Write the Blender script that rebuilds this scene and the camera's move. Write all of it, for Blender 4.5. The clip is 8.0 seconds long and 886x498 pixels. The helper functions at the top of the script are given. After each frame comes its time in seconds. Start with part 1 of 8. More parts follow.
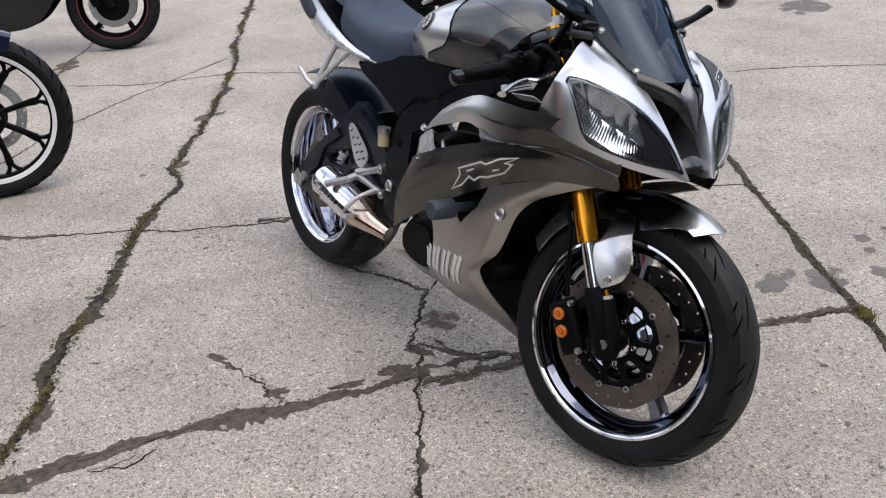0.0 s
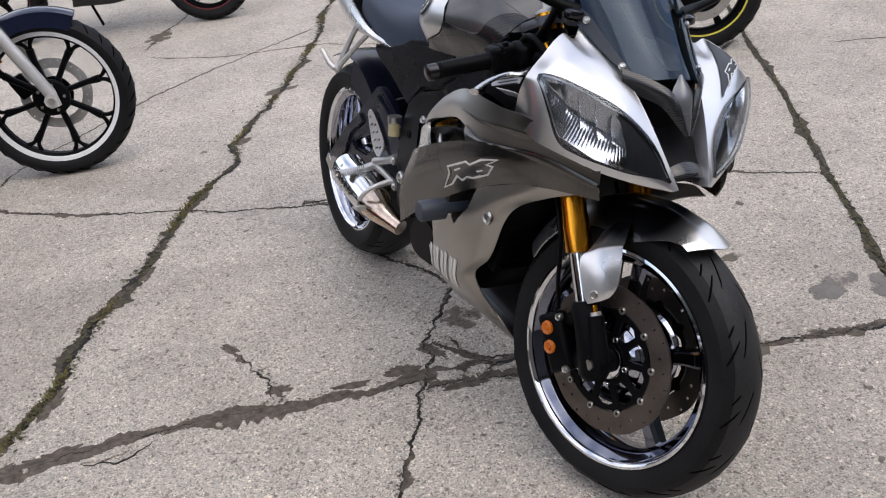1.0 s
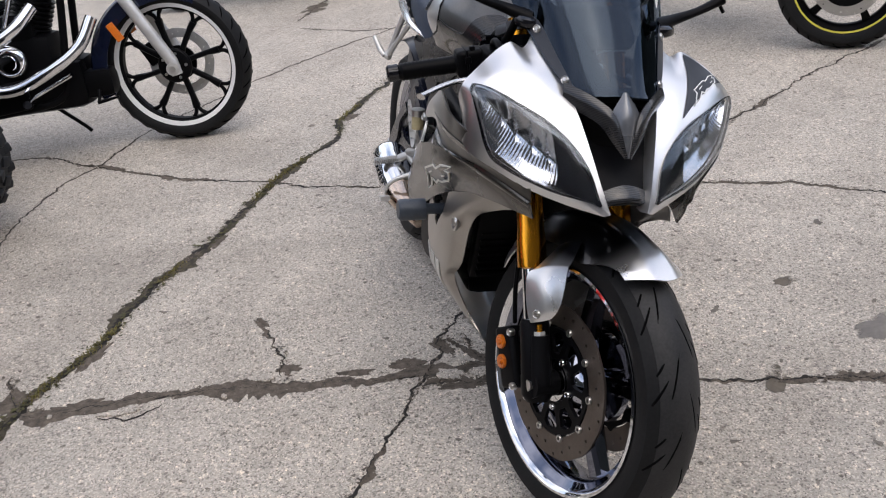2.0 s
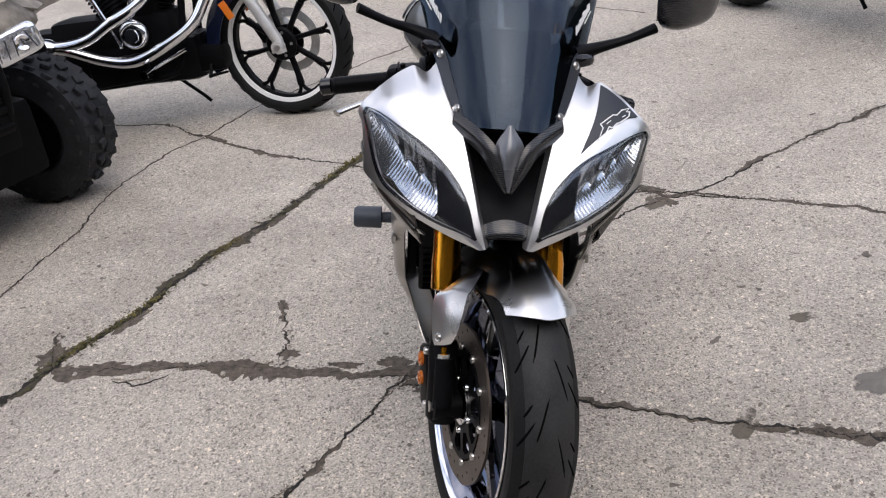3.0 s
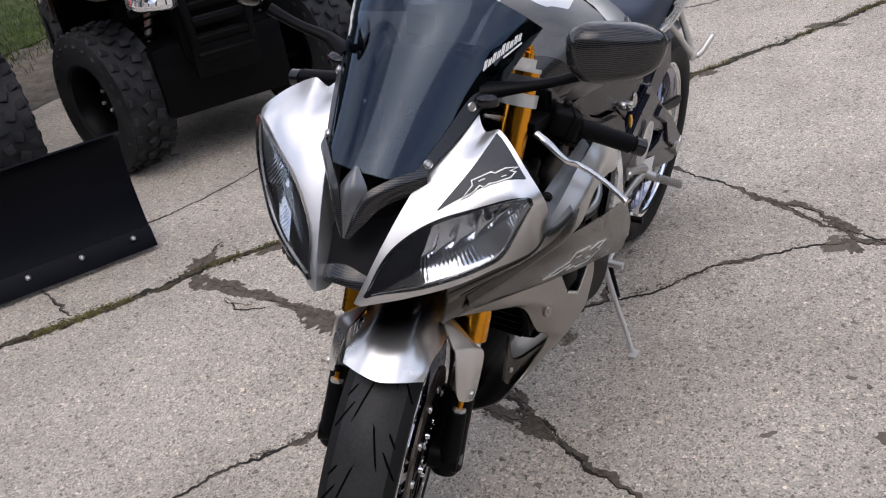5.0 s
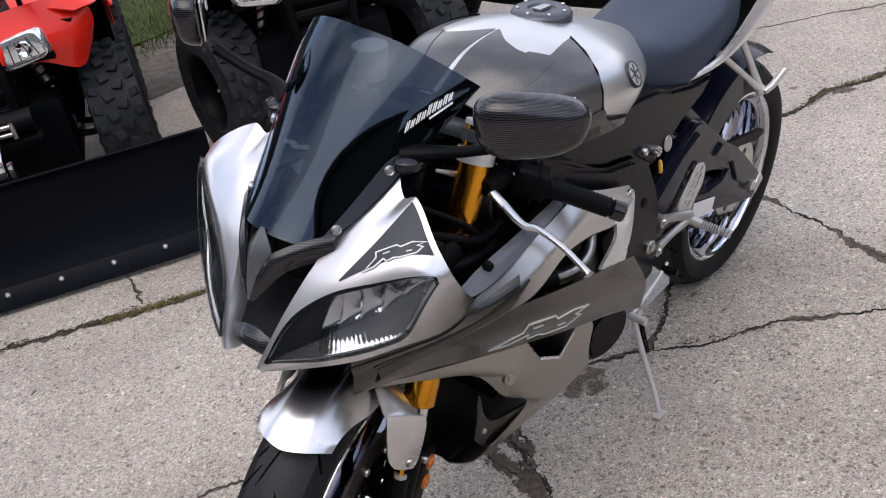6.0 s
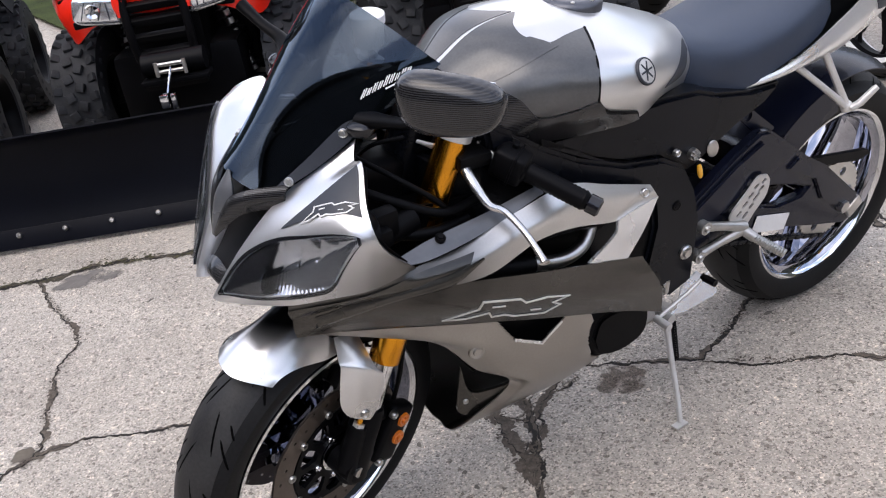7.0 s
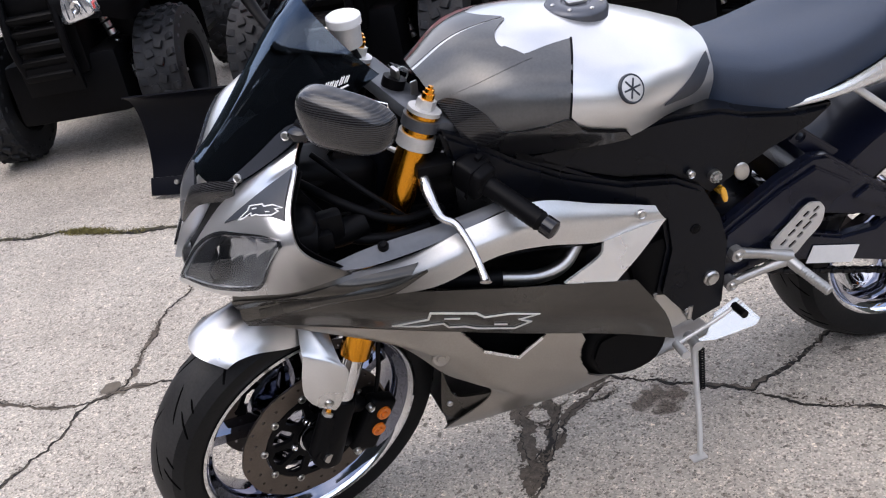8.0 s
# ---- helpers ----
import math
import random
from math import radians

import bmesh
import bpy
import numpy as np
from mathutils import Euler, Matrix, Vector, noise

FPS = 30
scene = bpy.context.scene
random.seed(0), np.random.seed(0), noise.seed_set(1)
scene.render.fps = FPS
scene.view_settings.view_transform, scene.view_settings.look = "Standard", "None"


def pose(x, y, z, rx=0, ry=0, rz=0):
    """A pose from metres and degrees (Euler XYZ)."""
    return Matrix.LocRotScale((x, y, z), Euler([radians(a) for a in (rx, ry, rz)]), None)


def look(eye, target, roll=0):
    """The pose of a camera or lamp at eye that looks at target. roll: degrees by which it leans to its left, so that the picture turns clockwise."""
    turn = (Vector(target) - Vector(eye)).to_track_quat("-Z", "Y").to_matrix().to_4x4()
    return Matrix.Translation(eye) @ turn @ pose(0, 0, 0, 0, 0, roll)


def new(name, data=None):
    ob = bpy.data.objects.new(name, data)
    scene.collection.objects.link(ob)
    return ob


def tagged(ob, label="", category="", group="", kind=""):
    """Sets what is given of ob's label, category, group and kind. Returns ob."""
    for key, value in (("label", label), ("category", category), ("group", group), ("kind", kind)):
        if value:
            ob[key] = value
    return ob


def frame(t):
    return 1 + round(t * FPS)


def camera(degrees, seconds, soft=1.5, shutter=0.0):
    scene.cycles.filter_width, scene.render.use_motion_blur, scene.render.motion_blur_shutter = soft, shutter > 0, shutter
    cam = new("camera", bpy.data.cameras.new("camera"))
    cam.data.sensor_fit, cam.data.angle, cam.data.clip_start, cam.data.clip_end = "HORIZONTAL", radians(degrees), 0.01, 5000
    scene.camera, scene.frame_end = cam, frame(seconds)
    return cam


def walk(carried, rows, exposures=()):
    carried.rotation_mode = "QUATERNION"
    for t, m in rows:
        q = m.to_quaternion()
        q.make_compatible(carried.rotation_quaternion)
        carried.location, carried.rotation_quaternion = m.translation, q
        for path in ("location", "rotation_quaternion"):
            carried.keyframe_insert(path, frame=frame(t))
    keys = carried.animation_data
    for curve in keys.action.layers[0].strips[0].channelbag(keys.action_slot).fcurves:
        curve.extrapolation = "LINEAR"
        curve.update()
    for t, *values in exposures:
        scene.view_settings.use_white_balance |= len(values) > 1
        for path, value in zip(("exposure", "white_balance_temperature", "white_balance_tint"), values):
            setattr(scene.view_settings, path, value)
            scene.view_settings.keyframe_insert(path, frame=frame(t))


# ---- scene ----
cam = camera(48.9, 8.0, 1.15)
PATH = [
    (0, (2.788, -1.281, 1.441), (1.247, -0.334, 0.586), -4.4),
    (0.5, (2.767, -1.112, 1.436), (1.186, -0.263, 0.552), -5.0),
    (1, (2.8, -0.905, 1.434), (1.151, -0.222, 0.531), -7.2),
    (1.5, (2.9, -0.644, 1.422), (1.174, -0.184, 0.522), -5.8),
    (1.7, (2.911, -0.553, 1.422), (1.169, -0.165, 0.518), -7.0),
    (2.8, (2.922, 0.018, 1.425), (1.139, -0.045, 0.521), -9.3),
    (3, (2.939, 0.141, 1.436), (1.162, -0.003, 0.529), -9.7),
    (3.5, (2.875, 0.354, 1.427), (1.124, 0.068, 0.503), -8.4),
    (4, (2.739, 0.552, 1.438), (1.066, 0.007, 0.487), -10.7),
    (4.2, (2.69, 0.647, 1.436), (1.052, -0.003, 0.492), -11.1),
    (5.3, (2.385, 1.061, 1.412), (0.962, -0.004, 0.495), -10.8),
    (5.5, (2.295, 1.102, 1.424), (0.914, -0.028, 0.521), -11.3),
    (6, (2.127, 1.23, 1.424), (0.892, -0.05, 0.509), -12.1),
    (6.5, (1.993, 1.447, 1.408), (0.969, -0.022, 0.517), -9.6),
    (7, (1.846, 1.551, 1.369), (0.985, -0.027, 0.491), -10.2),
    (7.5, (1.624, 1.601, 1.359), (0.992, -0.077, 0.472), -9.4),
    (8, (1.398, 1.712, 1.361), (1.011, -0.046, 0.488), -11.5),
]
walk(cam, [(t, look(eye, target, roll)) for t, eye, target, roll in PATH], [(0, 0.83, 6680, 10), (1.5, 0.78, 6710, 10), (3.5, 0.78, 6770, 11), (5.5, 0.70, 6720, 12), (6.5, 1.00, 6650, 12), (8, 1.16, 6650, 12)])

# ---- light ----
SUN_AZ, SUN_EL = 20.0, 62.0
world = bpy.data.worlds.new("sky")
scene.world = world
world.use_nodes = True
wn = world.node_tree.nodes
sky = wn.new("ShaderNodeTexSky")
sky.sky_type, sky.sun_disc = "NISHITA", False
sky.sun_elevation, sky.sun_rotation = radians(SUN_EL), radians(90 - SUN_AZ)
sky.air_density, sky.dust_density, sky.ozone_density = 1.0, 1.6, 1.0
wn["Background"].inputs["Strength"].default_value = 0.15
wl = world.node_tree.links
wt, wnoise, wramp, wmix = wn.new("ShaderNodeTexCoord"), wn.new("ShaderNodeTexNoise"), wn.new("ShaderNodeValToRGB"), wn.new("ShaderNodeMix")
wnoise.inputs["Scale"].default_value, wnoise.inputs["Detail"].default_value = 2.6, 7
wramp.color_ramp.elements[0].position, wramp.color_ramp.elements[1].position = 0.40, 0.76
wramp.color_ramp.elements[0].color = (0.08, 0.08, 0.08, 1)
wmix.data_type = "RGBA"
wmix.inputs["B"].default_value = (8.9, 8.7, 9.2, 1)
wl.new(wt.outputs["Generated"], wnoise.inputs["Vector"])
wl.new(wnoise.outputs["Fac"], wramp.inputs[0])
wl.new(wramp.outputs[0], wmix.inputs["Factor"])
wl.new(sky.outputs["Color"], wmix.inputs["A"])
wl.new(wmix.outputs["Result"], wn["Background"].inputs["Color"])
sun = new("sun", bpy.data.lights.new("sun", "SUN"))
sun.data.energy, sun.data.angle, sun.data.color = 0.6, radians(55), (1.0, 0.96, 0.92)
sun.matrix_world = look((10 * math.cos(radians(SUN_AZ)), 10 * math.sin(radians(SUN_AZ)), 10 * math.tan(radians(SUN_EL))), (0, 0, 0))


# ---- materials ----
def mat(name, col, rough=0.5, metal=0.0, var=0.15, big=4.0, fine=120.0, bump=0.0, coat=0.0, spec=0.5, worn=None):
    """A surface: base colour varied at two scales, roughness varied, fine relief."""
    m = bpy.data.materials.new(name)
    m.use_nodes = True
    nt = m.node_tree
    b = nt.nodes["Principled BSDF"]
    tc = nt.nodes.new("ShaderNodeTexCoord")
    n1, n2 = nt.nodes.new("ShaderNodeTexNoise"), nt.nodes.new("ShaderNodeTexNoise")
    for n, s in ((n1, big), (n2, fine)):
        n.inputs["Scale"].default_value = s
        n.inputs["Detail"].default_value = 5
        nt.links.new(tc.outputs["Object"], n.inputs["Vector"])
    add = nt.nodes.new("ShaderNodeMath")
    add.operation = "MULTIPLY_ADD"
    nt.links.new(n2.outputs["Fac"], add.inputs[0])
    add.inputs[1].default_value = 0.45
    nt.links.new(n1.outputs["Fac"], add.inputs[2])
    ramp = nt.nodes.new("ShaderNodeValToRGB")
    ramp.color_ramp.elements[0].position, ramp.color_ramp.elements[1].position = 0.45, 1.0
    lo = [c * (1 - var) for c in col]
    hi = worn or [min(1, c * (1 + var)) for c in col]
    ramp.color_ramp.elements[0].color, ramp.color_ramp.elements[1].color = (*lo, 1), (*hi, 1)
    nt.links.new(add.outputs[0], ramp.inputs[0])
    nt.links.new(ramp.outputs[0], b.inputs["Base Color"])
    rr = nt.nodes.new("ShaderNodeMapRange")
    rr.inputs["To Min"].default_value, rr.inputs["To Max"].default_value = max(0.02, rough * 0.8), min(1, rough * 1.25)
    nt.links.new(n1.outputs["Fac"], rr.inputs["Value"])
    nt.links.new(rr.outputs[0], b.inputs["Roughness"])
    b.inputs["Metallic"].default_value = metal
    b.inputs["Specular IOR Level"].default_value = spec
    b.inputs["Coat Weight"].default_value = coat
    b.inputs["Coat Roughness"].default_value = 0.06
    if bump:
        bp = nt.nodes.new("ShaderNodeBump")
        bp.inputs["Strength"].default_value, bp.inputs["Distance"].default_value = bump, 0.002
        nt.links.new(n2.outputs["Fac"], bp.inputs["Height"])
        nt.links.new(bp.outputs[0], b.inputs["Normal"])
    m["ramp"] = ramp.name
    return m


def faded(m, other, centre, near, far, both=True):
    """The other colour round a place of the bike, blending out into the base colour: for airbrushing and for shade
    painted in.
    """
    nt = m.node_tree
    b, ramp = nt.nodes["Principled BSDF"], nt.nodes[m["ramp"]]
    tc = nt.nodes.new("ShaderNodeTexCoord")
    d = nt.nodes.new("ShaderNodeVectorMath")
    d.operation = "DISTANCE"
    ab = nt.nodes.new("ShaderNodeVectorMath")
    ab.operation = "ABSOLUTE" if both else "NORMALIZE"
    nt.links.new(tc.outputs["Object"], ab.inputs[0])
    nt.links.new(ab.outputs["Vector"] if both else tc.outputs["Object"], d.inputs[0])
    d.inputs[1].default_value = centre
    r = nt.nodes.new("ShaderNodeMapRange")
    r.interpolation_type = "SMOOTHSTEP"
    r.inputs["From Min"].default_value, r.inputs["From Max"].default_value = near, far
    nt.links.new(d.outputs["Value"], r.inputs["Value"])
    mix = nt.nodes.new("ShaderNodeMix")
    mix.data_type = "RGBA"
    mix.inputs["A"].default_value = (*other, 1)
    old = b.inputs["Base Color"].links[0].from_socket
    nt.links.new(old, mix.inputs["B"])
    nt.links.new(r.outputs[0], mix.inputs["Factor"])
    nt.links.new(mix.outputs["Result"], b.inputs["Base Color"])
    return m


def smoked(name, col, polished, sheen=(0.62, 0.78, 1.0)):
    """A tinted face that light passes through dimmed; the polished one mirrors the sky as well."""
    m = bpy.data.materials.new(name)
    m.use_nodes = True
    nt = m.node_tree
    nt.nodes.remove(nt.nodes["Principled BSDF"])
    tr, gl, mx, lw, pw, sc = (nt.nodes.new("ShaderNode" + k) for k in ("BsdfTransparent", "BsdfAnisotropic", "MixShader", "LayerWeight", "Math", "MapRange"))
    tr.inputs["Color"].default_value = (*col, 1)
    gl.inputs["Color"].default_value, gl.inputs["Roughness"].default_value = (*sheen, 1), 0.03
    lw.inputs["Blend"].default_value = 0.5
    pw.operation, pw.inputs[1].default_value = "POWER", 5.0
    sc.inputs["To Min"].default_value = 0.045
    nt.links.new(lw.outputs["Facing"], pw.inputs[0])
    nt.links.new(pw.outputs[0], sc.inputs["Value"])
    nt.links.new(sc.outputs[0], mx.inputs[0])
    nt.links.new(tr.outputs[0], mx.inputs[1])
    nt.links.new(gl.outputs[0], mx.inputs[2])
    nt.links.new((mx if polished else tr).outputs[0], nt.nodes["Material Output"].inputs["Surface"])
    return m


def woven(name):
    """Carbon cloth under lacquer: a fine diagonal weave."""
    m = mat(name, (0.02, 0.02, 0.022), 0.25, 0.0, 0.3, coat=0.6, spec=0.25)
    nt = m.node_tree
    tc, w = nt.nodes.new("ShaderNodeTexCoord"), nt.nodes.new("ShaderNodeTexWave")
    w.inputs["Scale"].default_value, w.inputs["Distortion"].default_value = 110, 0.6
    w.bands_direction = "Z"
    nt.links.new(tc.outputs["Object"], w.inputs["Vector"])
    mix = nt.nodes.new("ShaderNodeMix")
    mix.data_type, mix.blend_type = "RGBA", "MIX"
    mix.inputs["A"].default_value, mix.inputs["B"].default_value = (0.004, 0.004, 0.005, 1), (0.026, 0.026, 0.028, 1)
    nt.links.new(w.outputs["Fac"], mix.inputs["Factor"])
    nt.links.new(mix.outputs["Result"], nt.nodes["Principled BSDF"].inputs["Base Color"])
    return m


def concrete():
    m = mat("concrete", (0.462, 0.418, 0.369), 0.78, 0, 0.2, 1.3, 45, 0.0)
    nt = m.node_tree
    b = nt.nodes["Principled BSDF"]
    tc = nt.nodes.new("ShaderNodeTexCoord")
    v = nt.nodes.new("ShaderNodeTexVoronoi")
    v.inputs["Scale"].default_value = 260
    nt.links.new(tc.outputs["Object"], v.inputs["Vector"])
    r = nt.nodes.new("ShaderNodeValToRGB")
    e = r.color_ramp.elements
    e[0].position, e[0].color = 0.0, (0.42, 0.41, 0.40, 1)
    e[1].position, e[1].color = 1.0, (1.55, 1.52, 1.47, 1)
    for p, c in ((0.08, 0.5), (0.2, 0.84), (0.78, 1.06), (0.92, 1.36)):
        k = e.new(p)
        k.color = (c, c, c * 0.98, 1)
    sep = nt.nodes.new("ShaderNodeSeparateColor")
    nt.links.new(v.outputs["Color"], sep.inputs[0])
    nt.links.new(sep.outputs[0], r.inputs[0])
    mul = nt.nodes.new("ShaderNodeMix")
    mul.data_type, mul.blend_type = "RGBA", "MULTIPLY"
    mul.inputs["Factor"].default_value = 1
    nt.links.new(b.inputs["Base Color"].links[0].from_socket, mul.inputs["A"])
    nt.links.new(r.outputs[0], mul.inputs["B"])
    v2 = nt.nodes.new("ShaderNodeTexVoronoi")
    v2.inputs["Scale"].default_value = 110
    nt.links.new(tc.outputs["Object"], v2.inputs["Vector"])
    sep2 = nt.nodes.new("ShaderNodeSeparateColor")
    nt.links.new(v2.outputs["Color"], sep2.inputs[0])
    r2 = nt.nodes.new("ShaderNodeValToRGB")
    q = r2.color_ramp.elements
    q[0].position, q[0].color = 0.0, (0.45, 0.43, 0.41, 1)
    q[1].position, q[1].color = 1.0, (1.42, 1.4, 1.36, 1)
    for p, c in ((0.07, 0.97), (0.92, 1.0)):
        k = q.new(p)
        k.color = (c, c, c, 1)
    nt.links.new(sep2.outputs[1], r2.inputs[0])
    mul3 = nt.nodes.new("ShaderNodeMix")
    mul3.data_type, mul3.blend_type = "RGBA", "MULTIPLY"
    mul3.inputs["Factor"].default_value = 1
    nt.links.new(mul.outputs["Result"], mul3.inputs["A"])
    nt.links.new(r2.outputs[0], mul3.inputs["B"])
    mul = mul3
    pn = nt.nodes.new("ShaderNodeTexNoise")
    pn.inputs["Scale"].default_value, pn.inputs["Detail"].default_value = 2.3, 9
    pn.inputs["Roughness"].default_value = 0.72
    nt.links.new(tc.outputs["Object"], pn.inputs["Vector"])
    pr = nt.nodes.new("ShaderNodeValToRGB")
    pr.color_ramp.elements[0].position, pr.color_ramp.elements[0].color = 0.3, (0.80, 0.785, 0.77, 1)
    pr.color_ramp.elements[1].position, pr.color_ramp.elements[1].color = 0.58, (1.03, 1.03, 1.02, 1)
    nt.links.new(pn.outputs["Fac"], pr.inputs[0])
    mul2 = nt.nodes.new("ShaderNodeMix")
    mul2.data_type, mul2.blend_type = "RGBA", "MULTIPLY"
    mul2.inputs["Factor"].default_value = 1
    nt.links.new(mul.outputs["Result"], mul2.inputs["A"])
    nt.links.new(pr.outputs[0], mul2.inputs["B"])
    nt.links.new(mul2.outputs["Result"], b.inputs["Base Color"])
    pv, pk, pm_ = nt.nodes.new("ShaderNodeTexVoronoi"), nt.nodes.new("ShaderNodeTexNoise"), nt.nodes.new("ShaderNodeMapRange")
    pv.inputs["Scale"].default_value, pk.inputs["Scale"].default_value = 62, 9
    nt.links.new(tc.outputs["Object"], pv.inputs["Vector"])
    nt.links.new(tc.outputs["Object"], pk.inputs["Vector"])
    psum = nt.nodes.new("ShaderNodeMath")
    psum.operation = "MULTIPLY_ADD"
    nt.links.new(pk.outputs["Fac"], psum.inputs[0])
    psum.inputs[1].default_value = 0.55
    nt.links.new(pv.outputs["Distance"], psum.inputs[2])
    pm_.inputs["From Min"].default_value, pm_.inputs["From Max"].default_value = 0.36, 0.46
    pm_.inputs["To Min"].default_value, pm_.inputs["To Max"].default_value = 0.62, 1.0
    nt.links.new(psum.outputs[0], pm_.inputs["Value"])
    pit = nt.nodes.new("ShaderNodeVectorMath")
    pit.operation = "SCALE"
    nt.links.new(mul2.outputs["Result"], pit.inputs[0])
    nt.links.new(pm_.outputs[0], pit.inputs["Scale"])
    nt.links.new(pit.outputs["Vector"], b.inputs["Base Color"])
    hn = nt.nodes.new("ShaderNodeTexNoise")
    hn.inputs["Scale"].default_value, hn.inputs["Detail"].default_value = 160, 4
    nt.links.new(tc.outputs["Object"], hn.inputs["Vector"])
    bp = nt.nodes.new("ShaderNodeBump")
    bp.inputs["Strength"].default_value, bp.inputs["Distance"].default_value = 0.9, 0.008
    nt.links.new(hn.outputs["Fac"], bp.inputs["Height"])
    nt.links.new(bp.outputs[0], b.inputs["Normal"])
    return m


def stain(name, col, dens, scale=9.0):
    """A thin film on the concrete, patchy towards its rim."""
    m = mat(name, col, 0.75, 0, 0.3, 20, 90)
    nt = m.node_tree
    b, out = nt.nodes["Principled BSDF"], nt.nodes["Material Output"]
    tc, n = nt.nodes.new("ShaderNodeTexCoord"), nt.nodes.new("ShaderNodeTexNoise")
    n.inputs["Scale"].default_value, n.inputs["Detail"].default_value = scale, 8
    nt.links.new(tc.outputs["Object"], n.inputs["Vector"])
    g = nt.nodes.new("ShaderNodeAttribute")
    g.attribute_name = "rim"
    a = nt.nodes.new("ShaderNodeMath")
    a.operation = "ADD"
    nt.links.new(n.outputs["Fac"], a.inputs[0])
    nt.links.new(g.outputs["Fac"], a.inputs[1])
    r = nt.nodes.new("ShaderNodeMapRange")
    r.inputs["From Min"].default_value, r.inputs["From Max"].default_value = 0.52, 0.64
    r.inputs["To Max"].default_value = dens
    nt.links.new(a.outputs[0], r.inputs["Value"])
    t, mx = nt.nodes.new("ShaderNodeBsdfTransparent"), nt.nodes.new("ShaderNodeMixShader")
    nt.links.new(r.outputs[0], mx.inputs[0])
    nt.links.new(t.outputs[0], mx.inputs[1])
    nt.links.new(b.outputs[0], mx.inputs[2])
    nt.links.new(mx.outputs[0], out.inputs["Surface"])
    return m


SILVER = mat("silver_paint", (0.80, 0.80, 0.79), 0.27, 0.75, 0.07, 9, 400, coat=0.25)
FENDER_PAINT = faded(mat("fender_paint", (0.70, 0.695, 0.69), 0.28, 0.92, 0.06, 9, 400, coat=0.3), (0.012, 0.012, 0.014), (1.36, 0.0, 0.65), 0.09, 0.17)
CHEEK_PAINT = faded(mat("cheek_paint", (0.68, 0.68, 0.685), 0.29, 0.9, 0.05, 9, 400, coat=0.3), (0.03, 0.03, 0.032), (1.5, 0.0, 0.75), 0.03, 0.055)
# Shade painted into the cheek's rear lower corner, which turns sideways and down.
faded(CHEEK_PAINT, (0.16, 0.155, 0.148), (1.29, 0.25, 0.735), 0.03, 0.15)
GUNMETAL = mat("gunmetal_paint", (0.058, 0.0555, 0.050), 0.26, 0.9, 0.35, 5, 300, coat=0.3, worn=(0.115, 0.108, 0.098))
# Belly colour goes darker round the low front middle of the pan.
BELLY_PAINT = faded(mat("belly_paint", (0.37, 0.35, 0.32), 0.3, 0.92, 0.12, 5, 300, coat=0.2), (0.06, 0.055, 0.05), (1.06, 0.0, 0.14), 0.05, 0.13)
# Darker towards the front on both sides.
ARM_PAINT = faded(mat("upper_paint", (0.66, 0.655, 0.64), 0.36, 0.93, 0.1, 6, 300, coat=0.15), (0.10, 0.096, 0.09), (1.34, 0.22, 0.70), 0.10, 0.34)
# Right side only: shade put into the colour, as it faces darker surroundings.
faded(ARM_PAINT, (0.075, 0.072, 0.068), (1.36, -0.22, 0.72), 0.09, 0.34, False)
BLACK = mat("black_plastic", (0.0028, 0.0028, 0.0034), 0.42, 0, 0.3, 8, 300, 0.05, spec=0.08)
GLOSS = mat("gloss_black", (0.006, 0.006, 0.008), 0.15, 0, 0.2, spec=0.4, coat=0.2)
FRAME = mat("black_frame", (0.0035, 0.0042, 0.0066), 0.27, 0, 0.3, 6, 200, 0.06, spec=0.17)
NAVY = mat("blue_black_paint", (0.0055, 0.007, 0.016), 0.27, 0, 0.3, coat=0.15, spec=0.25)
DECO = mat("dark_grey_decal", (0.03, 0.034, 0.043), 0.38, 0, 0.12, spec=0.35)
SEAT = mat("seat_vinyl", (0.021, 0.032, 0.055), 0.52, 0, 0.2, 6, 500, 0.25, spec=0.5)
RUBBER = mat("tyre_rubber", (0.0035, 0.0036, 0.0048), 0.6, 0, 0.4, 8, 160, 0.15, spec=0.2, worn=(0.011, 0.011, 0.011))
TREAD = mat("worn_tread", (0.011, 0.011, 0.0125), 0.55, 0, 0.4, 14, 200, 0.2, spec=0.3, worn=(0.029, 0.0285, 0.0285))
GROOVE = mat("tread_groove", (0.002, 0.002, 0.0022), 0.95, 0, 0.1, spec=0.04)
CHROME = mat("chrome", (0.80, 0.81, 0.83), 0.05, 1.0, 0.05, 10, 200)
DARKCHROME = mat("dark_wheel_chrome", (0.19, 0.20, 0.245), 0.05, 1.0, 0.08, 14, 160)
WHEELCHROME = mat("wheel_chrome", (0.40, 0.41, 0.46), 0.045, 1.0, 0.08, 14, 160)
LEVER = mat("polished_lever", (0.62, 0.61, 0.6), 0.24, 1.0, 0.1, 20, 300)
DULL = mat("dull_alloy", (0.44, 0.43, 0.41), 0.36, 0.8, 0.15, 20, 300, 0.1)
STEEL = mat("brushed_steel", (0.55, 0.54, 0.52), 0.3, 1.0, 0.15, 12, 300)
ALLOY = mat("cast_alloy", (0.60, 0.59, 0.57), 0.42, 0.55, 0.12, 20, 300, 0.1)
ROTOR = mat("rotor_steel", (0.14, 0.118, 0.102), 0.38, 0.9, 0.25, 20, 300)
GOLD = mat("gold_anodised", (0.76, 0.32, 0.02), 0.2, 1.0, 0.12, 8, 200, coat=0.2)
AMBER = mat("amber_plastic", (0.62, 0.15, 0.012), 0.3, 0, 0.2, coat=0.4)
BEAK = mat("beak_film", (0.11, 0.115, 0.125), 0.25, 0.4, 0.15, coat=0.5)
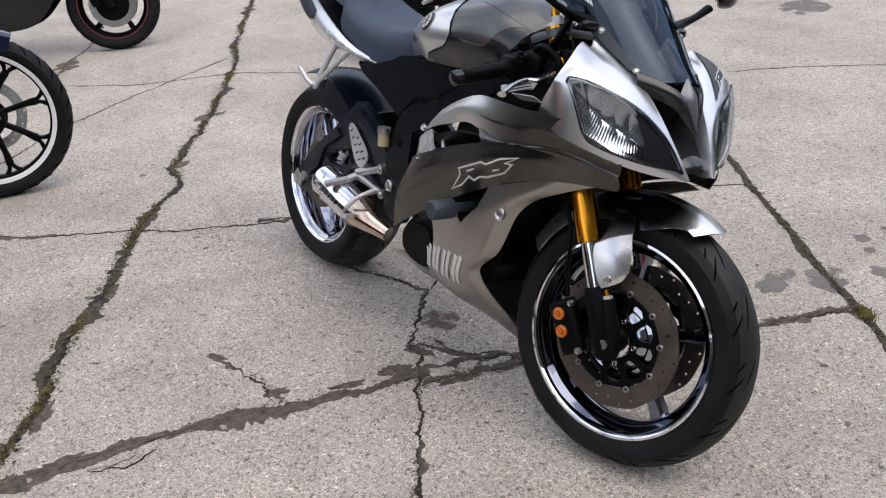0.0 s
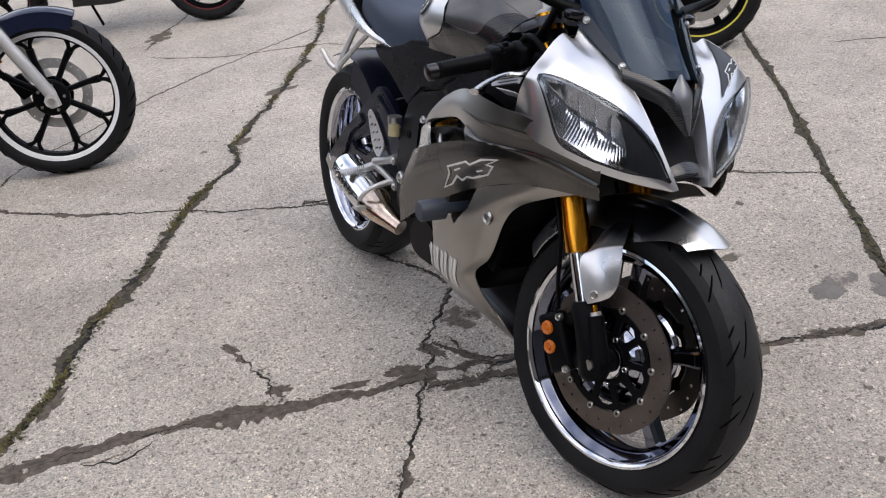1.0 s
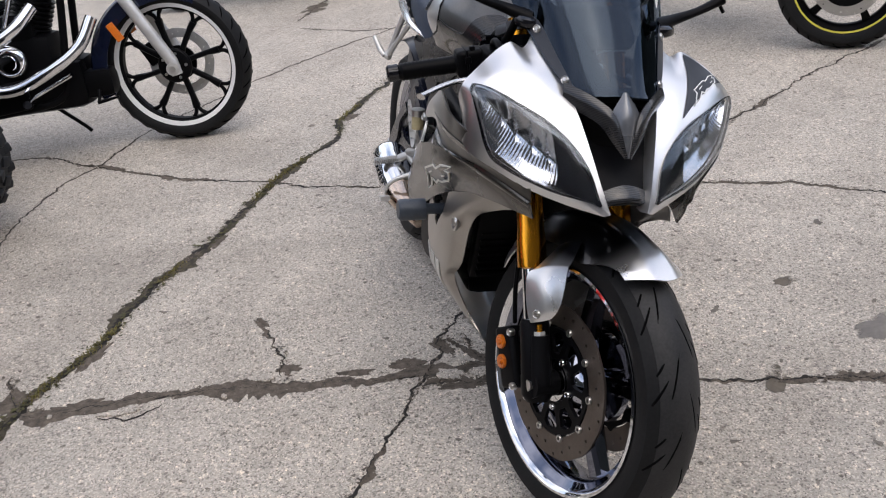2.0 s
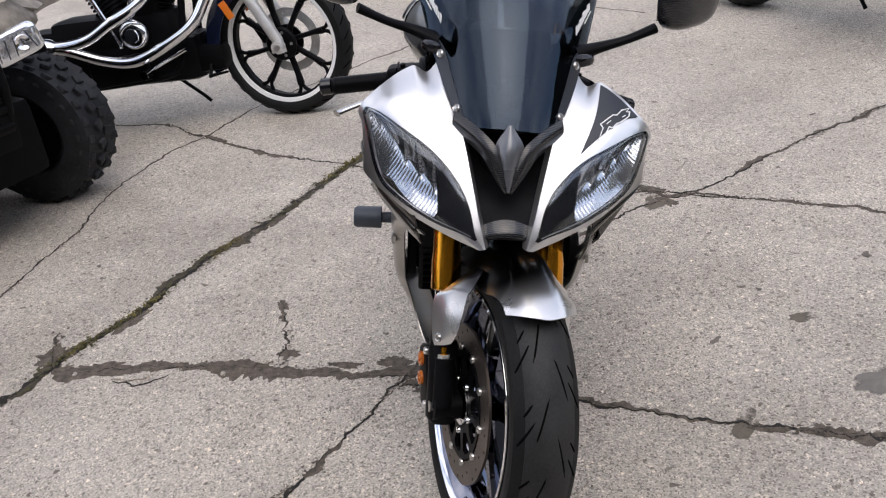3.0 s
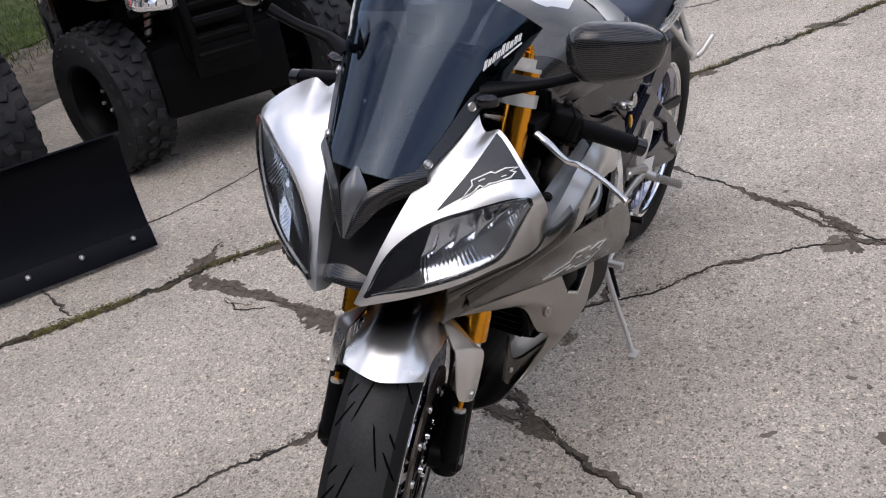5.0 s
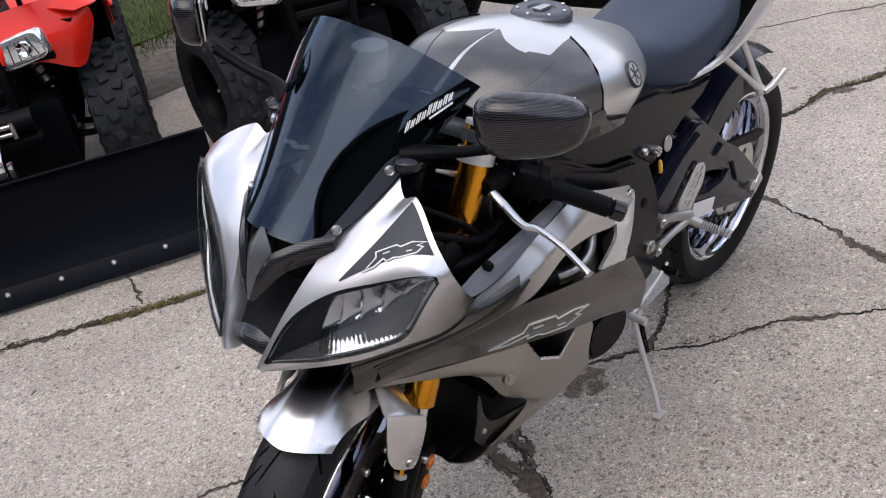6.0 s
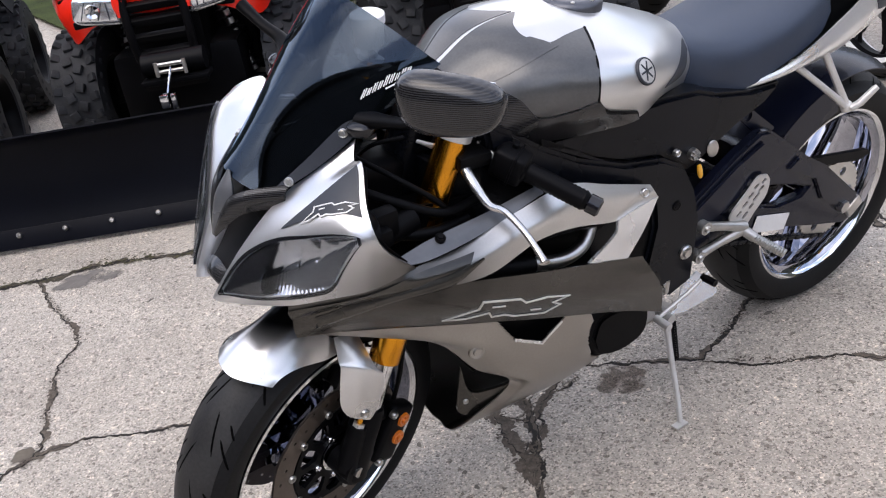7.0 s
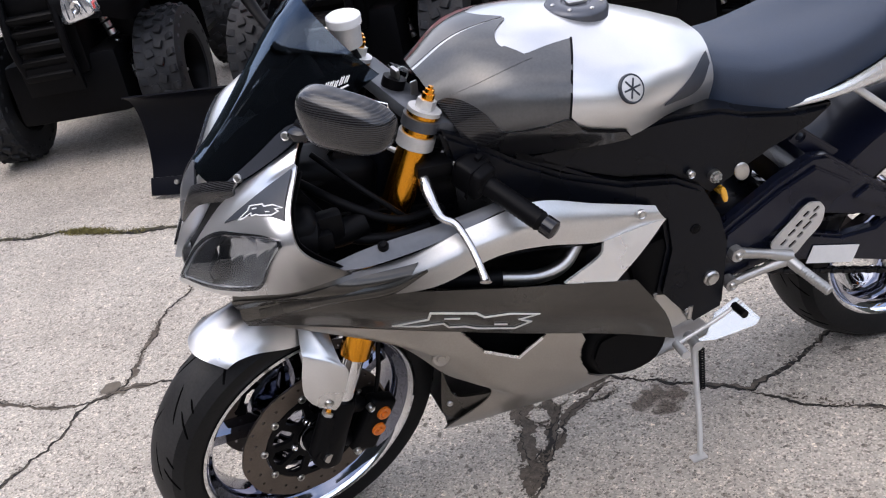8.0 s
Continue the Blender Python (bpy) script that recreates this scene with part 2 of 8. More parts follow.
YOKE = mat("yoke_grey", (0.085, 0.09, 0.10), 0.4, 0.5, 0.2, 12, 200)
INTAKE = mat("intake_black", (0.005, 0.005, 0.006), 0.6, 0, 0.3, spec=0.12)
CARBON = woven("carbon_weave")
SCREEN, SCREEN_BACK = smoked("smoked_screen", (0.13, 0.147, 0.168), True), smoked("smoked_screen_inside", (0.5, 0.53, 0.54), False)
REFLECT = mat("lamp_reflector", (0.6, 0.61, 0.64), 0.14, 1.0, 0.1, 40, 300)
LENS = smoked("clear_lens", (0.93, 0.94, 0.95), True, (0.9, 0.95, 1.0))
PALE = mat("pale_print", (0.70, 0.68, 0.62), 0.42, 0.0, 0.15)
WHITE = mat("white_print", (0.75, 0.75, 0.74), 0.45, 0, 0.08)
TANKDARK = mat("tank_panel_film", (0.085, 0.085, 0.085), 0.30, 0.55, 0.25, 8, 220, coat=0.3)
SLIDER = mat("slider_nylon", (0.035, 0.045, 0.06), 0.45, 0, 0.25, 20, 200, 0.1)
BURNT = mat("heat_tinted_steel", (0.58, 0.47, 0.38), 0.18, 1.0, 0.3, 20, 150)
CONCRETE = concrete()
DIRT = mat("crack_dirt", (0.078, 0.06, 0.044), 0.95, 0, 0.75, 45, 320, 1.0, worn=(0.16, 0.13, 0.10))
JOINT_SOIL = mat("joint_soil", (0.03, 0.023, 0.015), 0.95, 0, 0.8, 45, 320, 1.0, worn=(0.095, 0.078, 0.048))
FISSURE = mat("crack_core", (0.012, 0.0095, 0.007), 0.95, 0, 0.5, 25, 160, 0.5)
GRASS = mat("dry_weed", (0.15, 0.13, 0.045), 0.85, 0, 0.5, 30, 200, spec=0.2)
LAWN = mat("lawn_soil", (0.04, 0.052, 0.018), 0.9, 0, 0.6, 4, 60, 0.8, spec=0.1)
RED = mat("red_plastic", (0.86, 0.022, 0.008), 0.3, 0, 0.1, spec=0.35, coat=0.4)
CAMO = mat("camo_plastic", (0.13, 0.105, 0.075), 0.5, 0, 0.8, 9, 30, spec=0.25, worn=(0.33, 0.29, 0.24))
PLOW = mat("plow_paint", (0.003, 0.0036, 0.0065), 0.4, 0, 0.3, 3, 100, 0.05, spec=0.1)
ATVTYRE = mat("atv_tyre_rubber", (0.011, 0.0125, 0.016), 0.62, 0, 0.5, 10, 120, 0.2, spec=0.25, worn=(0.03, 0.031, 0.034))
BLUE = mat("blue_paint", (0.006, 0.010, 0.03), 0.15, 0.2, 0.2, coat=0.8)
YELLOW = mat("yellow_paint", (0.75, 0.36, 0.02), 0.25, 0, 0.1, coat=0.5)
REDLINE = mat("red_rim_stripe", (0.13, 0.018, 0.02), 0.4, 0, 0.1)
YELLINE = mat("yellow_rim_stripe", (0.62, 0.55, 0.08), 0.4, 0, 0.1)


# ---- mesh helpers ----
def spline(pts, n):
    """n points along a smooth curve through pts."""
    p = np.array(pts, float)
    if len(p) == 2:
        k = np.linspace(0, 1, n)[:, None]
        return p[0] * (1 - k) + p[1] * k
    t = np.concatenate([[0], np.cumsum(np.maximum(np.linalg.norm(np.diff(p, axis=0), axis=1), 1e-6) ** 0.75)])
    m = np.empty_like(p)
    m[1:-1] = (p[2:] - p[:-2]) / (t[2:] - t[:-2])[:, None]
    m[0], m[-1] = (p[1] - p[0]) / (t[1] - t[0]), (p[-1] - p[-2]) / (t[-1] - t[-2])
    s = np.linspace(0, t[-1], n)
    i = np.clip(np.searchsorted(t, s, "right") - 1, 0, len(p) - 2)
    h = (t[i + 1] - t[i])[:, None]
    x = ((s - t[i])[:, None]) / h
    return (2 * x**3 - 3 * x**2 + 1) * p[i] + (x**3 - 2 * x**2 + x) * h * m[i] + (3 * x**2 - 2 * x**3) * p[i + 1] + (x**3 - x**2) * h * m[i + 1]


def sheet(curves, nu=40, nv=40):
    """A smooth sheet through cross curves, as an array (nu, nv, 3): u runs from curve to curve, v along them."""
    rows = np.array([spline(c, nv) for c in curves])
    return np.stack([spline(rows[:, j], nu) for j in range(nv)], axis=1)


def smooth_sheet(P, du, dv):
    """The sheet's nearest polynomial surface, of degree du across the curves and dv along them: no ripples."""
    u, v = np.linspace(-1, 1, P.shape[0]), np.linspace(-1, 1, P.shape[1])
    A, B = np.polynomial.chebyshev.chebvander(u, du), np.polynomial.chebyshev.chebvander(v, dv)
    C = np.einsum("iu,uvk,jv->ijk", np.linalg.pinv(A), P, np.linalg.pinv(B))
    return np.einsum("ui,ijk,vj->uvk", A, C, B)


def mirrored(p):
    return np.asarray(p, float) * np.array([1, -1, 1])


def normals(P):
    du, dv = np.gradient(P, axis=0), np.gradient(P, axis=1)
    n = np.cross(du, dv)
    return n / np.maximum(np.linalg.norm(n, axis=2, keepdims=True), 1e-9)


def at(P, u, v):
    """The place on a sheet at (u, v) in 0..1."""
    a, b = np.clip(u, 0, 1) * (P.shape[0] - 1), np.clip(v, 0, 1) * (P.shape[1] - 1)
    i, j = np.minimum(a.astype(int), P.shape[0] - 2), np.minimum(b.astype(int), P.shape[1] - 2)
    a, b = (a - i)[..., None], (b - j)[..., None]
    return P[i, j] * (1 - a) * (1 - b) + P[i + 1, j] * a * (1 - b) + P[i, j + 1] * (1 - a) * b + P[i + 1, j + 1] * a * b


def shell(P, thick=0.003, side=1, keep=None):
    """A sheet with thickness; side picks the way it grows; keep(u, v) leaves faces out."""
    nu, nv = P.shape[:2]
    Q = P + normals(P) * thick * side
    V = np.concatenate([P.reshape(-1, 3), Q.reshape(-1, 3)])
    N = nu * nv
    on = np.ones((nu - 1, nv - 1), bool)
    if keep:
        uu, vv = np.meshgrid((np.arange(nu - 1) + 0.5) / (nu - 1), (np.arange(nv - 1) + 0.5) / (nv - 1), indexing="ij")
        on = keep(uu, vv)
    F = []
    for i in range(nu - 1):
        for j in range(nv - 1):
            if not on[i, j]:
                continue
            a, b, c, d = i * nv + j, (i + 1) * nv + j, (i + 1) * nv + j + 1, i * nv + j + 1
            F.append((a, b, c, d))
            F.append((N + d, N + c, N + b, N + a))
            for di, dj, e, f in ((-1, 0, d, a), (1, 0, b, c), (0, -1, a, b), (0, 1, c, d)):
                x, y = i + di, j + dj
                if not (0 <= x < nu - 1 and 0 <= y < nv - 1 and on[x, y]):
                    F.append((f, e, N + e, N + f))
    return V.tolist(), F


def inlay(P, top, bottom, n=24, k=10, off=0.002, thick=0.002):
    """A thin piece lying on a sheet between two curves given in (u, v)."""
    A, B = spline([(*q, 0) for q in top], n)[:, :2], spline([(*q, 0) for q in bottom], n)[:, :2]
    w = np.linspace(0, 1, k)[None, :, None]
    uv = A[:, None] * (1 - w) + B[:, None] * w
    N = normals(P)
    n3 = at(N, uv[..., 0], uv[..., 1])
    n3 = n3 / np.linalg.norm(n3, axis=2, keepdims=True)
    return at(P, uv[..., 0], uv[..., 1]) + n3 * off


def ribbon(P, uv, width, off, closed=False):
    """A flat stripe of even width along a line on a sheet, mitred at its corners."""
    uv = np.array(uv, float)
    N = normals(P)
    pts, nrm = at(P, uv[:, 0], uv[:, 1]), at(N, uv[:, 0], uv[:, 1])
    n = len(pts)
    V, F = [], []
    for i in range(n):
        a = pts[i] - pts[i - 1] if (closed or i > 0) else pts[1] - pts[0]
        b = pts[(i + 1) % n] - pts[i] if (closed or i < n - 1) else pts[i] - pts[i - 1]
        a, b = a / max(np.linalg.norm(a), 1e-9), b / max(np.linalg.norm(b), 1e-9)
        w = nrm[i] / max(np.linalg.norm(nrm[i]), 1e-9)
        sa, sb = np.cross(w, a), np.cross(w, b)
        m = sa + sb
        m = m / max(np.linalg.norm(m), 1e-6)
        m = m * min(2.0, 1 / max(0.3, float(m @ sa))) * width / 2
        for z in (0.3, 1.0):
            V += [(pts[i] + m + w * off * z).tolist(), (pts[i] - m + w * off * z).tolist()]
    for i in range(n if closed else n - 1):
        a, b = 4 * i, 4 * ((i + 1) % n)
        F += [(a, b, b + 1, a + 1), (a + 2, a + 3, b + 3, b + 2), (a, a + 2, b + 2, b), (a + 1, b + 1, b + 3, a + 3)]
    if not closed:
        F += [(0, 1, 3, 2), (4 * n - 4, 4 * n - 2, 4 * n - 1, 4 * n - 3)]
    return V, F


def tube(path, r, seg=12, n=0, flat=1.0):
    """A round bar along a path, with caps; r may be a list along the path."""
    p = np.array(path, float)
    rr = np.full(len(p), r, float) if np.isscalar(r) else np.array(r, float)
    if n:
        q = spline(np.concatenate([p, rr[:, None]], axis=1), n)
        p, rr = q[:, :3], q[:, 3]
    d = np.gradient(p, axis=0)
    d /= np.maximum(np.linalg.norm(d, axis=1, keepdims=True), 1e-9)
    ref = np.array([0, 0, 1.0]) if abs(d[0][2]) < 0.9 else np.array([1.0, 0, 0])
    V, F = [], []
    for i in range(len(p)):
        a = np.cross(ref, d[i])
        a /= np.linalg.norm(a)
        b = np.cross(d[i], a)
        ref = b
        for k in range(seg):
            t = 2 * math.pi * k / seg
            V.append((p[i] + rr[i] * (math.cos(t) * a + math.sin(t) * b * flat)).tolist())
    for i in range(len(p) - 1):
        for k in range(seg):
            F.append((i * seg + k, i * seg + (k + 1) % seg, (i + 1) * seg + (k + 1) % seg, (i + 1) * seg + k))
    F += [tuple(reversed(range(seg))), tuple(range((len(p) - 1) * seg, len(p) * seg))]
    return V, F


def lathe(profile, seg=64, closed=True, arc=(0, 360)):
    """A profile of (r, y) turned round the y axis."""
    full = abs(arc[1] - arc[0]) >= 360
    n, m = (seg, len(profile)) if full else (seg + 1, len(profile))
    V = []
    for i in range(n):
        t = radians(arc[0] + (arc[1] - arc[0]) * i / seg)
        V += [(r * math.cos(t), y, r * math.sin(t)) for r, y in profile]
    F = []
    for i in range(seg):
        a, b = i * m, ((i + 1) % n) * m
        for k in range(m if closed else m - 1):
            F.append((a + k, a + (k + 1) % m, b + (k + 1) % m, b + k))
    if not full and closed:
        F += [tuple(range(m)), tuple(reversed(range((n - 1) * m, n * m)))]
    return V, F


def moved(g, m):
    return [tuple(m @ Vector(v)) for v in g[0]], g[1]


def joined(*gs):
    V, F = [], []
    for v, f in gs:
        k = len(V)
        V += [tuple(q) for q in v]
        F += [tuple(i + k for i in q) for q in f]
    return V, F


def flipped(g):
    return [(x, -y, z) for x, y, z in g[0]], [tuple(reversed(f)) for f in g[1]]


def box(sx, sy, sz, bevel=0.004, m=None, seg=2):
    bm = bmesh.new()
    bmesh.ops.create_cube(bm, size=1, matrix=Matrix.Diagonal((sx, sy, sz, 1)))
    if bevel:
        bmesh.ops.bevel(bm, geom=bm.edges[:], offset=bevel, segments=seg, affect="EDGES", profile=0.6)
    bm.verts.index_update()
    g = [tuple(v.co) for v in bm.verts], [tuple(v.index for v in f.verts) for f in bm.faces]
    bm.free()
    return moved(g, m) if m else g


def plate(outline, y0, y1, holes=(), bevel=0.0):
    """A flat plate: an outline of (x, z), with holes, between two values of y."""
    bm = bmesh.new()
    edges = []
    for loop in (outline, *holes):
        vs = [bm.verts.new((x, y0, z)) for x, z in loop]
        edges += [bm.edges.new((vs[i], vs[(i + 1) % len(vs)])) for i in range(len(vs))]
    bmesh.ops.triangle_fill(bm, edges=edges, use_beauty=True, use_dissolve=False)
    r = bmesh.ops.extrude_face_region(bm, geom=bm.faces[:])
    bmesh.ops.translate(bm, vec=(0, y1 - y0, 0), verts=[v for v in r["geom"] if isinstance(v, bmesh.types.BMVert)])
    if bevel:
        bmesh.ops.recalc_face_normals(bm, faces=bm.faces[:])
        sharp = [e for e in bm.edges if len(e.link_faces) == 2 and e.calc_face_angle(0) > 1.2]
        bmesh.ops.bevel(bm, geom=sharp, offset=bevel, segments=2, affect="EDGES")
    bm.verts.index_update()
    g = [tuple(v.co) for v in bm.verts], [tuple(v.index for v in f.verts) for f in bm.faces]
    bm.free()
    return g


def ring(n, r, cx=0, cz=0, a0=0.0):
    return [(cx + r * math.cos(a0 + 2 * math.pi * i / n), cz + r * math.sin(a0 + 2 * math.pi * i / n)) for i in range(n)]


def smooth_loop(pts, n):
    return [(q[0], q[1]) for q in spline([(*p, 0) for p in pts] + [(*pts[0], 0)], n + 1)[:-1]]


def blob(rx, ry, rz, m=None, seg=20, power=2.0):
    """A rounded, squarish body."""
    V, F = [], []
    sg = lambda c: math.copysign(abs(c) ** (2 / power), c)
    for i in range(seg // 2 + 1):
        a = -math.pi / 2 + math.pi * i / (seg // 2)
        for k in range(seg):
            b = 2 * math.pi * k / seg
            V.append((rx * sg(math.cos(a)) * sg(math.cos(b)), ry * sg(math.cos(a)) * sg(math.sin(b)), rz * sg(math.sin(a))))
    for i in range(seg // 2):
        for k in range(seg):
            F.append((i * seg + k, i * seg + (k + 1) % seg, (i + 1) * seg + (k + 1) % seg, (i + 1) * seg + k))
    return moved((V, F), m) if m else (V, F)


def mesh_of(name, g, material, sharp=38):
    me = bpy.data.meshes.new(name)
    me.from_pydata([tuple(v) for v in g[0]], [], g[1])
    bm = bmesh.new()
    bm.from_mesh(me)
    bmesh.ops.remove_doubles(bm, verts=bm.verts, dist=1e-6)
    bmesh.ops.recalc_face_normals(bm, faces=bm.faces[:])
    bm.to_mesh(me)
    bm.free()
    me.shade_smooth()
    me.set_sharp_from_angle(angle=radians(sharp))
    me.materials.append(material)
    return me


def part(name, g, material, parent, label="", sharp=38):
    ob = new(name, mesh_of(name, g, material, sharp))
    ob.parent = parent
    return tagged(ob, label)


def pair(name, g, material, parent, label="", sharp=38):
    """A part and its mirror image on the other side."""
    return part(name, g, material, parent, label, sharp), part(name, flipped(g), material, parent, label, sharp)


def thing(name, m, label, category, group=""):
    ob = new(name)
    ob.empty_display_size = 0.1
    ob.matrix_world = m
    return tagged(ob, label, category, group)


def bolt(c, d, r=0.006, h=0.004):
    """A domed screw head at c, facing d."""
    q = Vector(d).to_track_quat("Y", "Z").to_matrix().to_4x4()
    return moved(lathe([(0.0001, h), (r * 0.45, h), (r * 0.5, h * 0.5), (r * 0.8, h * 0.95), (r, h * 0.5), (r, -h), (0.0001, -h)], 12, False), Matrix.Translation(c) @ q)


# ---- ground ----
def ground_sheet():
    s = 250.0
    ax = np.concatenate([[-s, -60, -20], np.linspace(-8, 8, 41), [20, 60, s]])
    V = [(x, y, 0.0) for x in ax for y in ax]
    n = len(ax)
    F = [(i * n + j, (i + 1) * n + j, (i + 1) * n + j + 1, i * n + j + 1) for i in range(n - 1) for j in range(n - 1)]
    ob = new("ground", mesh_of("ground", (V, F), CONCRETE))
    return tagged(ob, "old pale concrete slab, cracked and weathered", "ground", kind="structure")


ground_sheet()


CRACKS = []


def crack(name, pts, width, seed, label, soil_mat=None, lift=0.0022, fill=0.04, core=1.0, stray=1.0, base=0.03):
    """A crack in the slab: a thin jagged fissure, with soil lying along it in ragged patches that come and go."""
    CRACKS.append((pts, width))
    p = np.array([(x, y, 0) for x, y in pts], float)
    length = np.linalg.norm(np.diff(p, axis=0), axis=1).sum()
    n = max(8, int(length / 0.004))
    q = spline(p, n)
    d = np.gradient(q, axis=0)
    d /= np.maximum(np.linalg.norm(d, axis=1, keepdims=True), 1e-9)
    s = np.stack([-d[:, 1], d[:, 0], d[:, 2]], axis=1)

    def rough(u, k, salt):
        return sum(noise.noise(u * k * f + Vector((salt, seed, f))) / f**0.7 for f in (1.0, 2.3, 5.1))

    def strip(up, soil):
        V, F = [], []
        for i in range(n):
            u = Vector((q[i][0] * 9 + seed, q[i][1] * 9, seed * 1.7))
            wob = stray * (noise.noise(u * 0.7) * 0.018 + noise.noise(u * 3.1) * 0.012 + noise.noise(u * 9.0) * 0.007)
            e = min(1.0, 0.1 + i / 12, 0.1 + (n - 1 - i) / 12)
            ab = []
            for k in (2.0, 5.5):
                if soil:
                    grow = max(0.0, noise.noise(u * 0.6 + Vector((k, 3, 7))) + fill)
                    ab.append(e * width * (base + 1.7 * grow * max(0.25, 1 + 0.8 * rough(u, 2.4, k))))
                else:
                    ab.append(e * core * 0.0034 * max(0.22, 0.8 + 1.1 * rough(u, 2.1, k + 11)))
            c = q[i] + s[i] * wob
            V += [tuple(c + s[i] * ab[0] + (0, 0, up * 0.3)), tuple(c + (0, 0, up)), tuple(c - s[i] * ab[1] + (0, 0, up * 0.3))]
        for i in range(n - 1):
            for k in range(2):
                F.append((3 * i + k, 3 * i + k + 1, 3 * i + k + 4, 3 * i + k + 3))
        return V, F

    ob = new(name, mesh_of(name, strip(lift, True), soil_mat or DIRT))
    gap_ = new("fissure", mesh_of("fissure", strip(lift + 0.0004, False), FISSURE))
    gap_.parent = ob
    return tagged(ob, label, "crack", "cracks in the concrete", "structure")


def ragged(name, x, y, rx, ry, turn, material, label, seed, z0, z1):
    """A low ragged slab lying on the ground: packed soil, or a loose piece of concrete."""
    n, V, F = 72, [], []
    c, s = math.cos(radians(turn)), math.sin(radians(turn))
    for f, z in ((1.0, 0.0), (0.97, z1), (0.5, z1 + z0)):
        for i in range(n):
            a = 2 * math.pi * i / n
            u = Vector((math.cos(a), math.sin(a), seed * 1.3))
            w = f * (1 + 0.55 * noise.noise(u * 1.6) + 0.32 * noise.noise(u * 4.3) + 0.2 * noise.noise(u * 11.0))
            px, py = rx * w * math.cos(a), ry * w * math.sin(a)
            V.append((px * c - py * s, px * s + py * c, z))
    V.append((0, 0, z1 + z0))
    for i in range(n):
        k = (i + 1) % n
        F += [(i, k, n + k, n + i), (n + i, n + k, 2 * n + k, 2 * n + i), (2 * n + i, 2 * n + k, 3 * n)]
    ob = new(name, mesh_of(name, (V, F), material))
    ob.matrix_world = Matrix.Translation((x, y, 0))
    return tagged(ob, label, "soil" if material is DIRT else "concrete fragment", "soil and rubble in the cracks", "structure")


SEAM_A = [(2.6, -2.5), (2.3, -2.27), (2.03, -2.14), (1.85, -2.0), (1.6, -1.87), (1.34, -1.78), (1.1, -1.6), (0.71, -1.34), (0.51, -1.23), (0.26, -1.05), (0.0, -0.93), (-0.3, -0.72), (-0.51, -0.6), (-0.74, -0.47), (-0.92, -0.33), (-1.13, -0.16), (-1.32, -0.13), (-1.54, 0.02), (-1.96, 0.29), (-2.42, 0.55), (-2.79, 0.77), (-3.29, 0.98), (-4.35, 1.53), (-6.0, 2.4)]
SEAM_E = [(2.6, 0.2), (1.9, 0.65), (1.48, 0.91), (1.19, 1.08), (0.79, 1.33), (0.5, 1.51), (0.21, 1.7), (-0.37, 2.07), (-1.05, 2.48), (-2.5, 3.4), (-5.0, 4.9)]
crack("expansion_joint", SEAM_A, 0.038, 3, "wide joint in the concrete filled with soil and weeds", JOINT_SOIL, fill=0.1, core=4.4, base=0.12)
crack("expansion_joint", SEAM_E, 0.019, 5, "straight joint in the concrete filled with dark soil", JOINT_SOIL, fill=0.08, core=3.4, stray=0.12, base=0.5)
crack("crack", [(0.35, -1.3), (0.59, -1.22), (0.61, -1.07), (0.63, -0.9), (0.66, -0.72), (0.7, -0.58), (0.75, -0.44), (0.79, -0.3), (0.83, -0.17), (0.85, -0.02)], 0.036, 7, "long winding crack in the concrete packed with dirt", fill=0.2, core=1.1)
crack("crack", [(0.85, -0.02), (0.93, 0.12), (1.02, 0.26), (1.1, 0.42), (1.19, 0.6), (1.24, 0.76), (1.32, 1.0)], 0.02, 8, "winding crack in the concrete with dirt", fill=0.05, core=2.1)
crack("crack", [(0.08, 0.0), (0.2, 0.04), (0.3, 0.07), (0.41, 0.11), (0.46, 0.07), (0.55, -0.02), (0.66, -0.1), (0.75, -0.13), (0.85, -0.2), (0.99, -0.28), (1.11, -0.36), (1.24, -0.46), (1.5, -0.62), (1.65, -0.7), (1.79, -0.77), (1.91, -0.75), (1.99, -0.62), (2.12, -0.49), (2.3, -0.3)], 0.014, 9, "narrow jagged crack in the concrete", core=1.7)
crack("crack", [(1.6, -1.87), (1.59, -1.31), (1.69, -1.15), (1.76, -0.95), (1.8, -0.81), (1.91, -0.75), (2.07, -0.84), (2.3, -1.05)], 0.016, 11, "branching crack in the concrete")
crack("crack", [(0.81, -0.06), (0.86, 0.03), (0.9, 0.07), (0.94, 0.14), (0.99, 0.21)], 0.022, 13, "broken edge of the concrete beside a crack")
crack("crack", [(0.38, -0.57), (0.47, -0.55), (0.58, -0.53), (0.68, -0.54)], 0.02, 15, "short crack in the concrete with dirt")
crack("crack", [(-1.4, -1.3), (-1.04, -0.91), (-0.93, -0.77), (-0.81, -0.59), (-0.72, -0.47), (-0.6, -0.33), (-0.5, -0.15), (-0.42, 0.0), (-0.49, -0.07), (-0.42, 0.06), (-0.3, 0.3), (-0.1, 0.6), (-0.06, 0.79), (-0.24, 1.04), (-0.46, 1.42), (-0.75, 1.9), (-0.95, 2.35)], 0.018, 17, "crack running across the concrete slab", fill=0.1, core=1.5)
crack("crack", [(0.41, 0.11), (0.3, 0.24), (0.17, 0.36), (0.08, 0.48), (0.0, 0.59), (-0.05, 0.74)], 0.02, 19, "narrow crack in the concrete", fill=0.14, core=1.5)
crack("crack", [(-0.16, 0.56), (-0.06, 0.66), (-0.03, 0.76), (0.06, 0.92), (0.14, 1.08), (0.27, 1.26), (0.5, 1.5)], 0.013, 21, "narrow crack in the concrete", fill=0.1, core=1.3)
